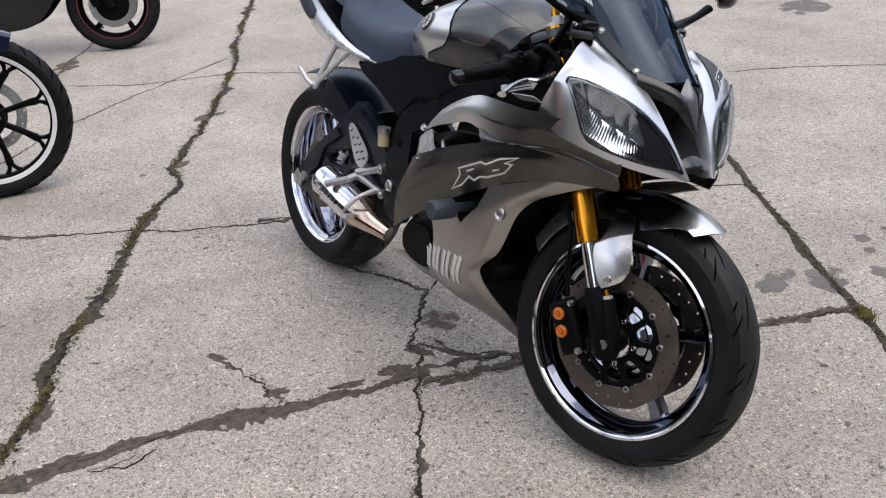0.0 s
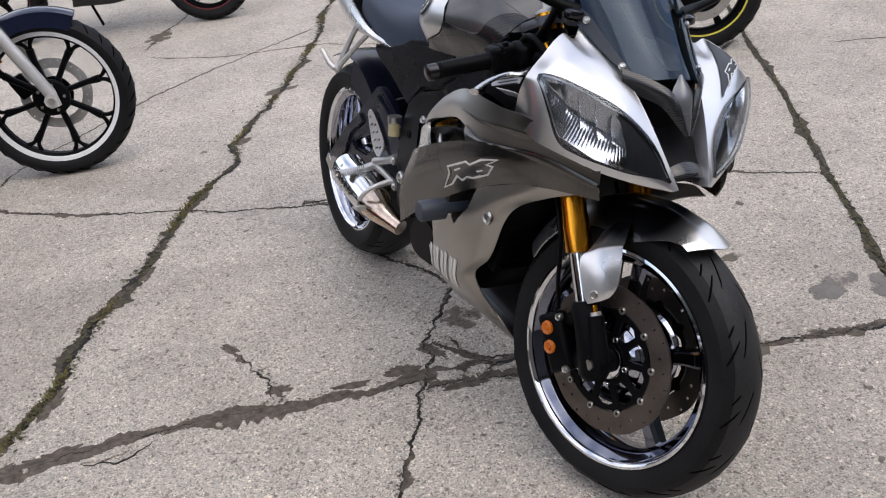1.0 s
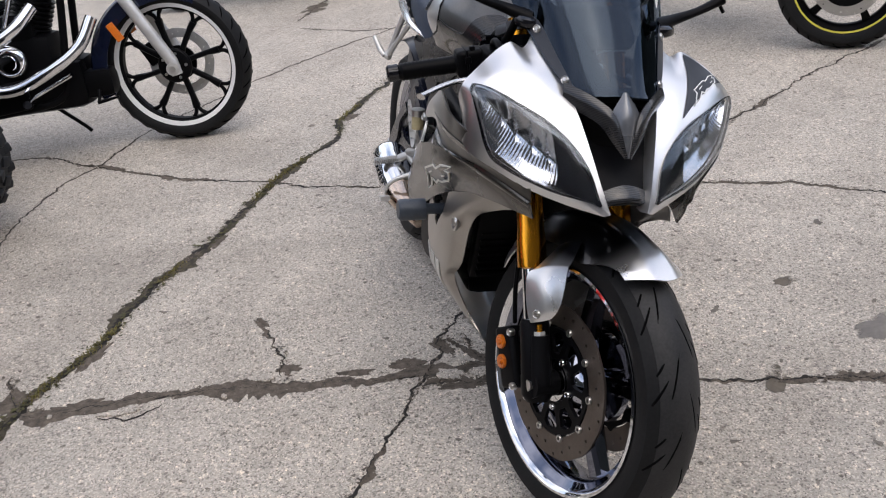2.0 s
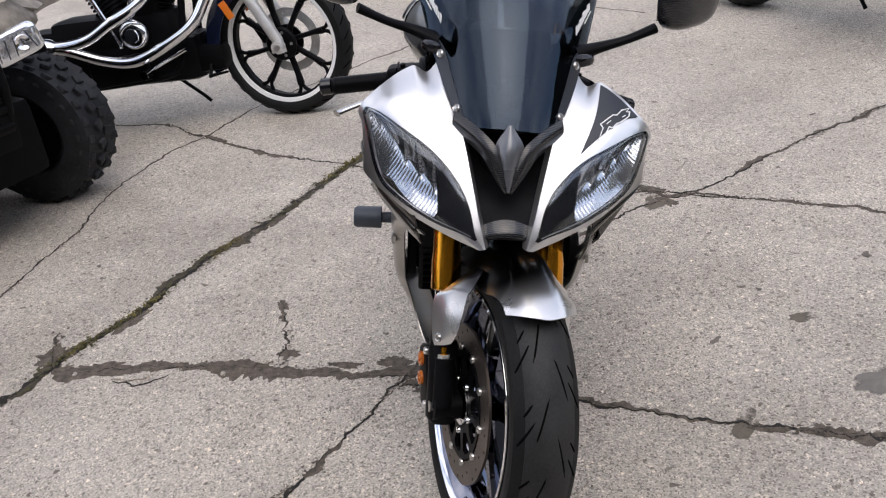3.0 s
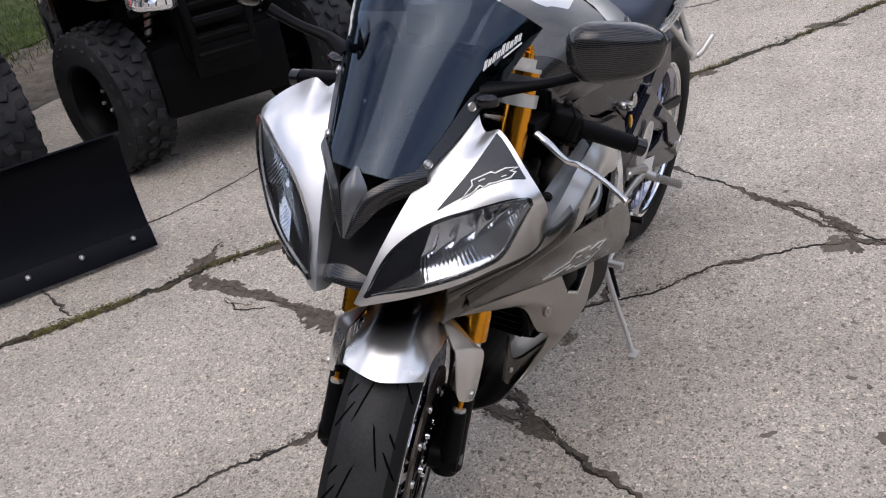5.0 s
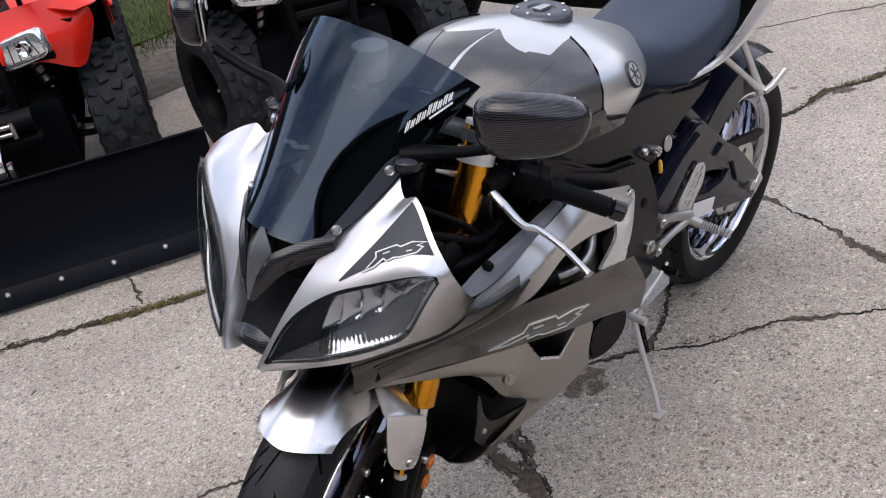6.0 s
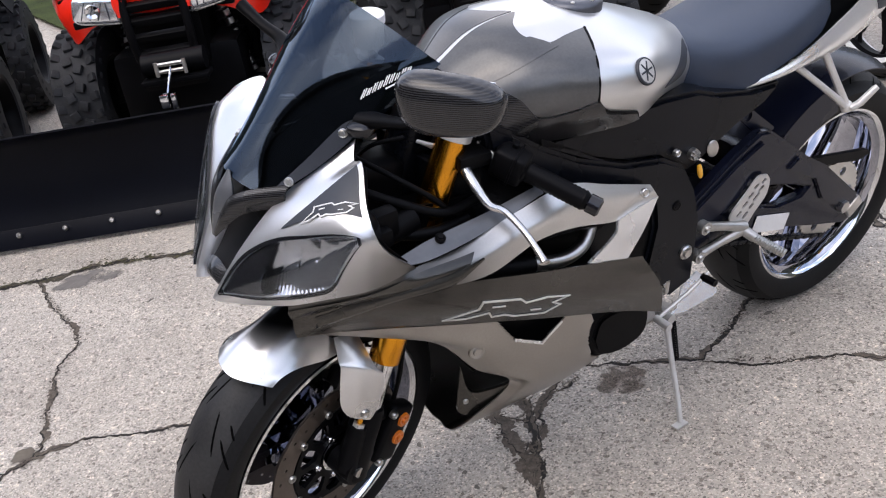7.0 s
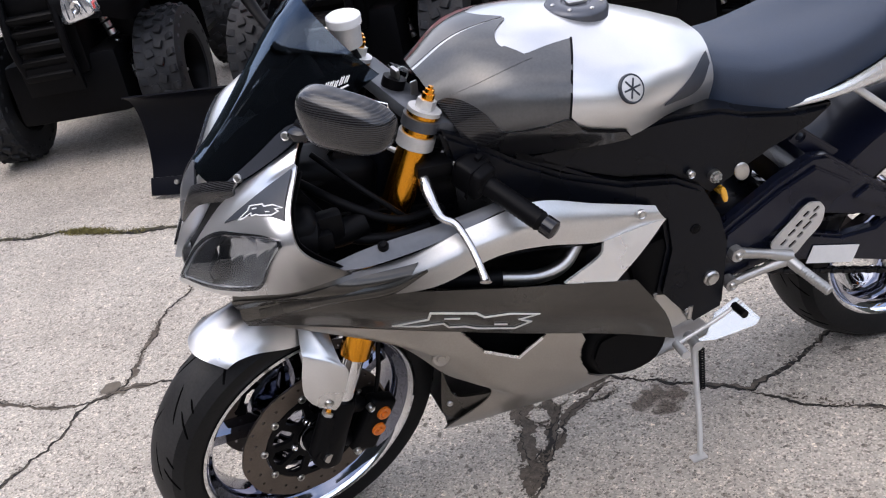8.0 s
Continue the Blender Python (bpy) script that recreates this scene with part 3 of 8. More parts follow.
crack("crack", [(0.35, -1.72), (0.02, -1.62), (-0.21, -1.57), (-0.43, -1.51), (-0.8, -1.49), (-1.19, -1.35), (-1.32, -1.22), (-1.51, -1.12), (-1.71, -1.0), (-2.0, -0.7), (-2.38, -0.29), (-2.67, 0.16), (-3.04, 0.82)], 0.011, 23, "long narrow crack in the concrete", core=1.3)
crack("crack", [(-2.2, -2.2), (-1.73, -1.79), (-1.59, -1.45), (-1.4, -1.29), (-1.29, -1.19)], 0.011, 25, "narrow crack in the concrete")
crack("crack", [(-3.22, -0.15), (-2.86, 0.22), (-2.65, 0.73), (-2.33, 1.02)], 0.008, 27, "fine crack in the concrete")
crack("crack", [(-3.43, -0.14), (-3.8, 0.05), (-4.28, 0.33), (-5.5, 0.8)], 0.018, 29, "crack in the concrete with weeds")
crack("crack", [(0.81, -0.07), (0.875, 0.03), (0.93, 0.10)], 0.02, 42, "crumbled branch of a crack")
crack("crack", [(1.211, 0.705), (1.253, 0.809), (1.277, 0.903), (1.34, 0.98), (1.36, 0.99)], 0.03, 43, "soil-filled crack meeting the joint", fill=0.2)
crack("crack", [(-0.234, 0.407), (-0.213, 0.516), (-0.126, 0.612), (-0.05, 0.645)], 0.026, 44, "crumbled branch of a crack", fill=0.2, core=1.3)
crack("crack", [(-0.05, 0.722), (0.0, 0.80), (0.04, 0.897)], 0.012, 45, "narrow crack in the concrete", core=1.2)
crack("crack", [(-0.6, 2.63), (-0.43, 2.9), (-0.12, 3.25), (0.2, 3.8)], 0.007, 31, "fine crack in the concrete")

crack("crack", [(0.87, -0.2), (0.872, -0.17), (0.89, -0.1), (0.91, -0.04), (0.935, 0.02), (0.957, 0.1), (0.985, 0.19)], 0.03, 33, "crumbled branch of a crack")
crack("crack", [(0.67, -0.1), (0.73, -0.066), (0.79, -0.03), (0.825, -0.004), (0.86, 0.05), (0.9, 0.095), (0.955, 0.13)], 0.026, 35, "crumbled branch of a crack")
crack("crack", [(0.875, -0.16), (0.84, -0.1), (0.82, -0.03)], 0.012, 37, "short cross crack between two branches")
crack("crack", [(0.9, -0.06), (0.87, 0.0), (0.85, 0.03)], 0.012, 38, "short cross crack between two branches")
crack("crack", [(0.655, -1.03), (0.68, -0.98), (0.695, -0.925), (0.665, -0.87)], 0.006, 39, "fine side crack")
crack("crack", [(0.66, -0.06), (0.70, -0.035), (0.755, -0.045)], 0.012, 40, "fine side crack")
crack("crack", [(0.776, -1.746), (0.83, -1.6), (0.875, -1.49)], 0.008, 41, "fine crack running under the plough")
for k, (x, y, rx, ry, turn) in enumerate((
    (0.60, -1.09, 0.115, 0.038, 80), (0.625, -0.93, 0.06, 0.018, 82), (0.655, -0.76, 0.055, 0.016, 85), (0.685, -0.63, 0.05, 0.026, 62), (0.64, -0.525, 0.034, 0.022, 70),
    (0.362, -0.583, 0.032, 0.015, 20), (0.735, -0.35, 0.05, 0.014, 75), (0.745, -0.22, 0.045, 0.024, 70), (0.71, -0.11, 0.05, 0.022, 25), (0.80, -0.17, 0.055, 0.02, 70),
    (0.345, -1.075, 0.07, 0.03, 145), (-0.275, -0.705, 0.045, 0.022, 145), (-1.335, -0.085, 0.05, 0.035, 120), (0.905, -0.1, 0.05, 0.016, 75), (0.93, 0.03, 0.05, 0.018, 70),
    (0.96, 0.13, 0.035, 0.02, 60), (0.79, -0.03, 0.05, 0.014, 30), (0.50, -1.27, 0.06, 0.05, 30), (0.86, 0.055, 0.03, 0.012, 45), (1.2, 0.64, 0.04, 0.012, 65), (-0.01, 0.66, 0.05, 0.018, 35))):
    ragged("soil_patch", x, y, rx, ry, turn, DIRT, "ragged patch of dark packed soil on the concrete", 60 + k, 0.0004, 0.0014)
for k, (x, y, rx, ry, turn) in enumerate((
    (0.845, -0.12, 0.032, 0.022, 60), (0.865, -0.045, 0.024, 0.016, 70), (0.90, 0.05, 0.02, 0.013, 60), (0.69, -0.06, 0.02, 0.011, 20), (0.665, -0.97, 0.05, 0.014, 85),
    (0.672, -0.585, 0.022, 0.008, 80), (0.55, -1.21, 0.014, 0.011, 10), (0.61, -1.16, 0.008, 0.006, 0), (0.80, -0.075, 0.018, 0.012, 30), (0.705, -0.70, 0.01, 0.007, 30))):
    ragged("concrete_fragment", x, y, rx, ry, turn, CONCRETE, "loose pale fragment of broken concrete", 90 + k, 0.0015, 0.0048)


def film_patch(name, x, y, rx, ry, turn, material, label, seed, lift=0.0012):
    V, F, rim = [(0, 0, lift)], [], [0.2]
    n = 40
    for k, f in enumerate((0.4, 0.75, 1.0)):
        for i in range(n):
            a = 2 * math.pi * i / n
            w = f * (1 + 0.3 * noise.noise(Vector((math.cos(a) * 1.7, math.sin(a) * 1.7, seed))))
            V.append((rx * w * math.cos(a), ry * w * math.sin(a), lift))
            rim.append((0.16, 0.08, -0.35)[k])
    for i in range(n):
        j = (i + 1) % n
        F.append((0, 1 + i, 1 + j))
        for k in range(2):
            a = 1 + k * n
            F.append((a + i, a + n + i, a + n + j, a + j))
    me = bpy.data.meshes.new(name)
    me.from_pydata(V, [], F)
    at_ = me.attributes.new("rim", "FLOAT", "POINT")
    at_.data.foreach_set("value", rim)
    me.materials.append(material)
    ob = new(name, me)
    ob.matrix_world = pose(x, y, 0, 0, 0, turn)
    return tagged(ob, label, "stain", "stains on the concrete", "structure")


OIL = stain("oil_stain", (0.11, 0.075, 0.05), 0.6, 22)
DAMP = stain("damp_stain", (0.17, 0.155, 0.14), 0.75)
SOIL = stain("soil_film", (0.12, 0.10, 0.075), 0.8, 13)
for i, (x, y, rx, ry, turn, m, lab) in enumerate((
    (0.6, 0.03, 0.085, 0.075, 20, OIL, "dark oil stain on the concrete below the engine"),
    (1.45, -1.72, 0.08, 0.16, 70, DAMP, "damp soil along the joint"),
    (1.075, 0.965, 0.055, 0.125, 15, DAMP, "long damp stain beside the joint"),
    (1.165, 1.09, 0.075, 0.115, 40, DAMP, "damp stain beside the joint"),
    (1.245, 1.26, 0.06, 0.06, 30, DAMP, "damp stain on the concrete"),
    (1.055, 1.415, 0.035, 0.05, 30, DAMP, "damp stain on the concrete"),
    (1.125, 1.354, 0.025, 0.035, 30, DAMP, "damp stain on the concrete"),
    (-1.3, 4.1, 0.2, 0.35, 30, DAMP, "dark damp stain on the concrete"),
    (1.5, 1.0, 0.05, 0.08, 30, DAMP, "small dark stain on the concrete"),
    (1.18, 0.6, 0.03, 0.08, 60, SOIL, "soil spread beside a crack"),
    (-0.01, 0.63, 0.05, 0.075, 60, SOIL, "crumbled crossing of two cracks"),
    (-1.95, 0.28, 0.06, 0.14, 10, SOIL, "weedy soil at the joint"),
    (-3.7, 0.0, 0.1, 0.25, 60, SOIL, "weedy soil at a crack"),
    (1.85, -0.78, 0.05, 0.06, 0, SOIL, "crumbled crossing of two cracks"),
    (0.78, 0.86, 0.03, 0.05, 0, SOIL, "small chip in the concrete"),
)):
    film_patch("stain", x, y, rx, ry, turn, m, lab, 40 + i)


# ---- the motorcycle ----
LEAN = 10.5
RAKE, STEER = radians(24), radians(16)
AXLE = np.array([1.381, 0.0, 0.297])
FWD, UP = np.array([math.cos(RAKE), 0, math.sin(RAKE)]), np.array([-math.sin(RAKE), 0, math.cos(RAKE)])
PIVOT = Vector(AXLE - 0.03 * FWD)
TURNED = Matrix.Translation(PIVOT) @ Matrix.Rotation(STEER, 4, Vector(UP)) @ Matrix.Translation(-PIVOT)
FR, RR = Matrix.Translation(AXLE), Matrix.Translation((0, 0, 0.305))

bike = thing("motorcycle", pose(0, 0, 0, -LEAN, 0, 0), "silver and gunmetal sport motorcycle leaning on its side stand", "motorcycle")


def fork(f, l, u):
    """A place by the fork: forward of its line, to the left, up along it."""
    return tuple(AXLE + f * FWD + np.array([0, l, 0]) + u * UP)


def tyre_profile(r, w, bead):
    h = w / 2
    out = [(bead, -h * 0.8), (bead + 0.012, -h * 0.93), (bead + 0.5 * (r - bead) - 0.005, -h)]
    for k in range(21):
        a = -1 + k / 10
        out.append((r - (r - bead) * 0.42 * abs(a) ** 2.1, h * 0.99 * a))
    return out + [(bead + 0.5 * (r - bead) - 0.005, h), (bead + 0.012, h * 0.93), (bead, h * 0.8), (bead - 0.004, h * 0.7), (bead - 0.004, -h * 0.7)]


def rim_profile(r, w):
    h = w / 2
    return [(r, h), (r - 0.007, h), (r - 0.016, h - 0.014), (r - 0.026, h - 0.02), (r - 0.034, h * 0.4), (r - 0.034, -h * 0.4), (r - 0.026, -h + 0.02), (r - 0.016, -h + 0.014), (r - 0.007, -h), (r, -h), (r - 0.002, -h + 0.004), (r - 0.022, -h * 0.4), (r - 0.022, h * 0.4), (r - 0.002, h - 0.004)]


def spoke(a, r0, r1, w0, w1, t0, t1, fork_=0.0):
    """One cast spoke from the hub to the rim, swelling at both ends."""
    c, s = math.cos(a), math.sin(a)
    path = [(r0, 0), (r0 + (r1 - r0) * 0.3, 0.004), (r0 + (r1 - r0) * 0.7, 0.004), (r1, 0)]
    V, F = [], []
    prof = [(-1, -0.6), (-0.6, -1), (0.6, -1), (1, -0.6), (1, 0.6), (0.6, 1), (-0.6, 1), (-1, 0.6)]
    for i, (r, o) in enumerate(path):
        k = i / 3
        w, t = (w0 * (1 - k) + w1 * k) * (1.25 if i in (0, 3) else 0.9), t0 * (1 - k) + t1 * k
        for px, py in prof:
            tx = px * w / 2 + o
            V.append((r * c - tx * s, py * t / 2, r * s + tx * c))
    n = len(prof)
    for i in range(3):
        for k in range(n):
            F.append((i * n + k, i * n + (k + 1) % n, (i + 1) * n + (k + 1) % n, (i + 1) * n + k))
    F += [tuple(reversed(range(n))), tuple(range(3 * n, 4 * n))]
    return V, F


def rotor(r, ri, t, y, holes=True):
    hs = []
    if holes:
        for i in range(30):
            a = 2 * math.pi * i / 30
            hs.append(ring(6, 0.0034, (r - 0.008 - 0.008 * (i % 3)) * math.cos(a), (r - 0.008 - 0.008 * (i % 3)) * math.sin(a)))
    wavy = [(r * (1 + 0.006 * math.cos(12 * q)) * math.cos(q), r * (1 + 0.006 * math.cos(12 * q)) * math.sin(q)) for q in (2 * math.pi * i / 96 for i in range(96))]
    return plate(wavy, y - t / 2, y + t / 2, [ring(60, ri)] + hs)


def wheel(m, r, w, rim_r, rim_w, name, tyre_label, spokes, spoke_mat, a0=0.3, hub_r=0.036):
    hub = lathe([(hub_r * 0.5, -rim_w * 0.5), (hub_r, -rim_w * 0.48), (hub_r * 0.9, -rim_w * 0.2), (hub_r * 0.9, rim_w * 0.2), (hub_r, rim_w * 0.48), (hub_r * 0.5, rim_w * 0.5)], 32)
    arms = [spoke(a0 + 2 * math.pi * i / spokes, hub_r * 0.8, rim_r - 0.03, 0.042, 0.032, rim_w * 0.45, rim_w * 0.3) for i in range(spokes)]
    body = part(name, moved(joined(lathe(rim_profile(rim_r, rim_w), 96), hub), m), spoke_mat, bike, "chromed cast alloy wheel")
    for y in (1, -1):
        e = y * rim_w / 2
        part("rim_lip", moved(lathe([(rim_r + 0.001, e), (rim_r + 0.0005, e + 0.002 * y), (rim_r - 0.005, e + 0.003 * y), (rim_r - 0.009, e), (rim_r - 0.0125, e - 0.006 * y), (rim_r - 0.0095, e - 0.008 * y), (rim_r - 0.003, e - 0.001 * y)], 96), m), CHROME, body, "bright polished lip of the rim")
    for a in arms:
        part("spoke", moved(a, m), spoke_mat, body)
    part("tyre", moved(lathe(tyre_profile(r, w, rim_r - 0.006), 200), m), RUBBER, body, tyre_label)
    h = w / 2
    band = [(r + 0.0004 - (r - rim_r + 0.006) * 0.42 * abs(a) ** 2.1, h * 0.99 * a) for a in np.linspace(-0.74, 0.74, 21)]
    part("tread", moved(lathe(band + [(q - 0.002, y) for q, y in reversed(band)], 200), m), TREAD, body, "worn grey tread of the tyre")
    cuts = []
    for i in range(14):
        for sgn in (1, -1):
            for (a1, y1, a2, y2) in ((0.0, 0.10, 0.26, 0.45), (0.15, 0.5, 0.30, 0.9), (0.05, 0.55, 0.12, 0.76)):
                base = 2 * math.pi * (i + (0.5 if sgn < 0 else 0)) / 14
                pts = []
                for k in range(6):
                    f = k / 5
                    yy, aa = sgn * (y1 + (y2 - y1) * f), base - (a1 + (a2 - a1) * f)
                    rr = r - 0.0019 - (r - rim_r + 0.006) * 0.42 * abs(yy) ** 2.1
                    pts.append((rr * math.cos(aa), yy * h * 0.99, rr * math.sin(aa)))
                cuts.append(tube(pts, [0.0024, 0.003, 0.0031, 0.0031, 0.003, 0.0024], 6))
    tagged(part("tread_groove", moved(joined(*cuts), m), GROOVE, body, "dark tread grooves"), kind="stuff")
    return body


# front wheel, brakes and fork, turned to the left
WF = TURNED @ FR
front = wheel(WF, 0.30, 0.122, 0.2285, 0.112, "front_wheel", "black front tyre with worn tread", 5, DARKCHROME, 0.35)
for s in (1, -1):
    yd = 0.062 * s
    disc = part("brake_disc", moved(rotor(0.155, 0.109, 0.005, yd), WF), ROTOR, front, "drilled brown steel brake disc")
    lobes = [((0.106 + 0.010 * max(0, math.cos(10 * (q - 0.2))) ** 3) * math.cos(q), (0.106 + 0.010 * max(0, math.cos(10 * (q - 0.2))) ** 3) * math.sin(q)) for q in (2 * math.pi * k / 120 for k in range(120))]
    cuts = []
    for k in range(10):
        a = 2 * math.pi * (k + 0.5) / 10 + 0.2
        cuts.append([(r_ * math.cos(a + d_), r_ * math.sin(a + d_)) for r_, d_ in ((0.056, -0.14), (0.070, -0.22), (0.090, -0.235), (0.097, -0.1), (0.097, 0.1), (0.090, 0.235), (0.070, 0.22), (0.056, 0.14))])
    part("disc_carrier", moved(plate(lobes, yd - 0.004, yd + 0.004, [ring(32, 0.042)] + cuts), WF), BLACK, front, "black disc carrier")
    for k in range(10):
        a = 2 * math.pi * k / 10 + 0.2
        part("disc_bobbin", moved(lathe([(0.0032, 0.0), (0.0036, 0.0045), (0.0066, 0.0045), (0.0076, 0.003), (0.0076, -0.002), (0.0032, -0.002)], 16), WF @ Matrix.Translation((0.112 * math.cos(a), yd + s * 0.003, 0.112 * math.sin(a))) @ (Matrix.Identity(4) if s > 0 else Matrix.Rotation(math.pi, 4, "Z"))), STEEL, front)
    part("hub_flange", moved(lathe([(0.03, yd - s * 0.03), (0.092, yd - s * 0.026), (0.096, yd - s * 0.016), (0.078, yd - s * 0.010), (0.072, yd - s * 0.014), (0.060, yd - s * 0.005), (0.045, yd - s * 0.002), (0.03, yd)], 40), WF), WHEELCHROME, front, "chromed hub flange behind the disc")
    part("hub_cap", moved(joined(lathe([(0.0001, yd + s * 0.03), (0.014, yd + s * 0.03), (0.018, yd + s * 0.024), (0.026, yd + s * 0.012), (0.04, yd + s * 0.008), (0.04, yd), (0.0001, yd)], 24, False), *[bolt((0.052 * math.cos(a), yd + s * 0.006, 0.052 * math.sin(a)), (0, s, 0), 0.007, 0.005) for a in (2 * math.pi * i / 5 for i in range(5))]), WF), CHROME, front)
    l = 0.106 * s
    low = joined(tube([fork(0.0, l, -0.035), fork(0.0, l, -0.02), fork(0, l, 0.06), fork(0, l, 0.115), fork(0, l, 0.125)], [0.022, 0.032, 0.029, 0.029, 0.025], 24),
                 tube([fork(0.012, l - 0.03 * s, 0.0), fork(0.012, l + 0.024 * s, 0.0)], 0.026, 20),
                 tube([fork(0.022, l + 0.006 * s, 0.0), fork(0.026, l + 0.006 * s, 0.095)], [0.02, 0.017], 16),
                 tube([fork(-0.012, l, 0.10), fork(-0.055, l - 0.012 * s, 0.085)], 0.016, 12), tube([fork(-0.012, l, 0.02), fork(-0.055, l - 0.012 * s, 0.0)], 0.016, 12))
    leg = part("fork_lower", moved(low, TURNED), BLACK, bike, "black fork lower casting")
    part("damper_screw", moved(joined(tube([fork(0.028, l + 0.008 * s, 0.095), fork(0.028, l + 0.008 * s, 0.102)], 0.012, 6), ), TURNED), ALLOY, leg)
    part("adjuster", moved(tube([fork(0.028, l + 0.008 * s, 0.1), fork(0.028, l + 0.008 * s, 0.116)], 0.006, 10), TURNED), GOLD, leg)
    part("axle_nut", moved(tube([fork(0.012, l + 0.02 * s, 0.0), fork(0.012, l + 0.03 * s, 0.0)], 0.011, 6), TURNED), STEEL, leg)
    part("fork_tube", moved(tube([fork(0, l, 0.12), fork(0, l, 0.26)], 0.0205, 24), TURNED), CHROME, bike, "chromed fork tube")
    up = tube([fork(0, l, 0.222), fork(0, l, 0.225), fork(0, l, 0.275), fork(0, l, 0.30), fork(0, l, 0.40), fork(0, l, 0.70)], [0.024, 0.0285, 0.0285, 0.0262, 0.027, 0.0265], 28)
    part("fork_upper", moved(up, TURNED), GOLD, bike, "gold anodised upper fork tube")
    cap = joined(tube([fork(0, l, 0.70), fork(0, l, 0.707)], 0.0275, 24), tube([fork(0, l, 0.707), fork(0, l, 0.722)], 0.016, 6))
    part("fork_cap", moved(cap, TURNED), ALLOY, bike, "silver fork cap")
    part("preload_adjuster", moved(tube([fork(0, l, 0.72), fork(0, l, 0.732), fork(0, l, 0.733), fork(0, l, 0.739), fork(0, l, 0.740), fork(0, l, 0.744)], [0.0105, 0.0105, 0.008, 0.008, 0.0045, 0.0045], 12), TURNED), GOLD, bike)
    # four-piston caliper behind the fork leg
    cal = box(0.062, 0.034, 0.125, 0.012, Matrix.Translation(fork(-0.088, l - 0.002 * s, 0.042)) @ Matrix.Rotation(-RAKE - 0.15, 4, "Y"), 3)
    cal2 = box(0.05, 0.066, 0.105, 0.012, Matrix.Translation(fork(-0.092, l - 0.02 * s, 0.042)) @ Matrix.Rotation(-RAKE - 0.15, 4, "Y"), 3)
    caliper = part("brake_caliper", moved(joined(cal, cal2), TURNED), BLACK, bike, "black radial brake caliper")
    for u in (0.074, 0.034):
        g = lathe([(0.0001, 0.006), (0.005, 0.006), (0.006, 0.002), (0.010, 0.004), (0.0137, 0.003), (0.0146, 0.0), (0.0146, -0.01), (0.0001, -0.01)], 24, False)
        part("piston_cap", moved(g, TURNED @ Matrix.Translation(fork(-0.098, l + 0.017 * s, u)) @ (Matrix.Identity(4) if s > 0 else Matrix.Rotation(math.pi, 4, "Z"))), AMBER, caliper, "orange caliper piston cap")
    for u in (0.095, -0.012):
        part("caliper_bolt", moved(bolt(fork(-0.062, l + 0.016 * s, u), (0, s, 0), 0.008, 0.006), TURNED), STEEL, caliper)
    hose = spline([fork(-0.085, l - 0.01 * s, 0.11), fork(-0.07, l - 0.004 * s, 0.17), fork(-0.045, l, 0.25), fork(-0.05, l - 0.01 * s, 0.36)], 14)
    part("brake_hose", moved(tube(hose, 0.0048, 8), TURNED), BLACK, bike, "black brake hose")
part("axle_shaft", moved(tube([fork(0.0, -0.1, 0), fork(0, 0.1, 0)], 0.012, 12), WF @ Matrix.Translation(-AXLE)), STEEL, front)


# front mudguard with blown-in black
def mudguard():
    rows = []
    for th, w, r in ((61, 0.064, 0.327), (65, 0.066, 0.328), (72, 0.067, 0.329), (88, 0.069, 0.328), (105, 0.07, 0.328), (122, 0.07, 0.326), (140, 0.066, 0.322), (152, 0.06, 0.32)):
        row = []
        for v in (-1, -0.85, -0.45, 0, 0.45, 0.85, 1):
            a = radians(th + 5 * abs(v) ** 1.8 * max(0.0, (105 - th) / 45))
            rr = r - 0.014 * abs(v) ** 2 - (0.03 + 0.032 * math.exp(-((th - 92) / 17) ** 2)) * max(0, abs(v) - 0.6) / 0.4 * min(1.0, max(0.35, (th - 58) / 20))
            row.append((AXLE[0] + rr * math.cos(a), w * v, AXLE[2] + rr * math.sin(a)))
        rows.append(row)
    return sheet(rows, 48, 29)


MG = mudguard()
guard = part("front_mudguard", moved(shell(MG, 0.003, -1), TURNED), FENDER_PAINT, bike, "silver front mudguard airbrushed black on top")
wing = sheet([
    [fork(0.105, 0.064, 0.268), fork(0.08, 0.07, 0.270), fork(0.052, 0.075, 0.262)],
    [fork(0.101, 0.086, 0.230), fork(0.07, 0.105, 0.232), fork(0.040, 0.121, 0.223)],
    [fork(0.099, 0.092, 0.222), fork(0.066, 0.115, 0.222), fork(0.027, 0.133, 0.212)],
    [fork(0.096, 0.100, 0.186), fork(0.064, 0.123, 0.182), fork(0.022, 0.135, 0.178)],
    [fork(0.086, 0.106, 0.150), fork(0.060, 0.123, 0.142), fork(0.024, 0.134, 0.136)],
    [fork(0.068, 0.112, 0.130), fork(0.052, 0.122, 0.125), fork(0.028, 0.131, 0.121)]], 40, 16)
for g in (shell(wing, 0.003, 1), flipped(shell(wing, 0.003, 1))):
    part("mudguard_wing", moved(g, TURNED), FENDER_PAINT, guard)
for s in (1, -1):
    part("mudguard_bolt", moved(bolt(fork(0.045, 0.129 * s, 0.138), (0.4, s, 0), 0.009, 0.006), TURNED), STEEL, guard)

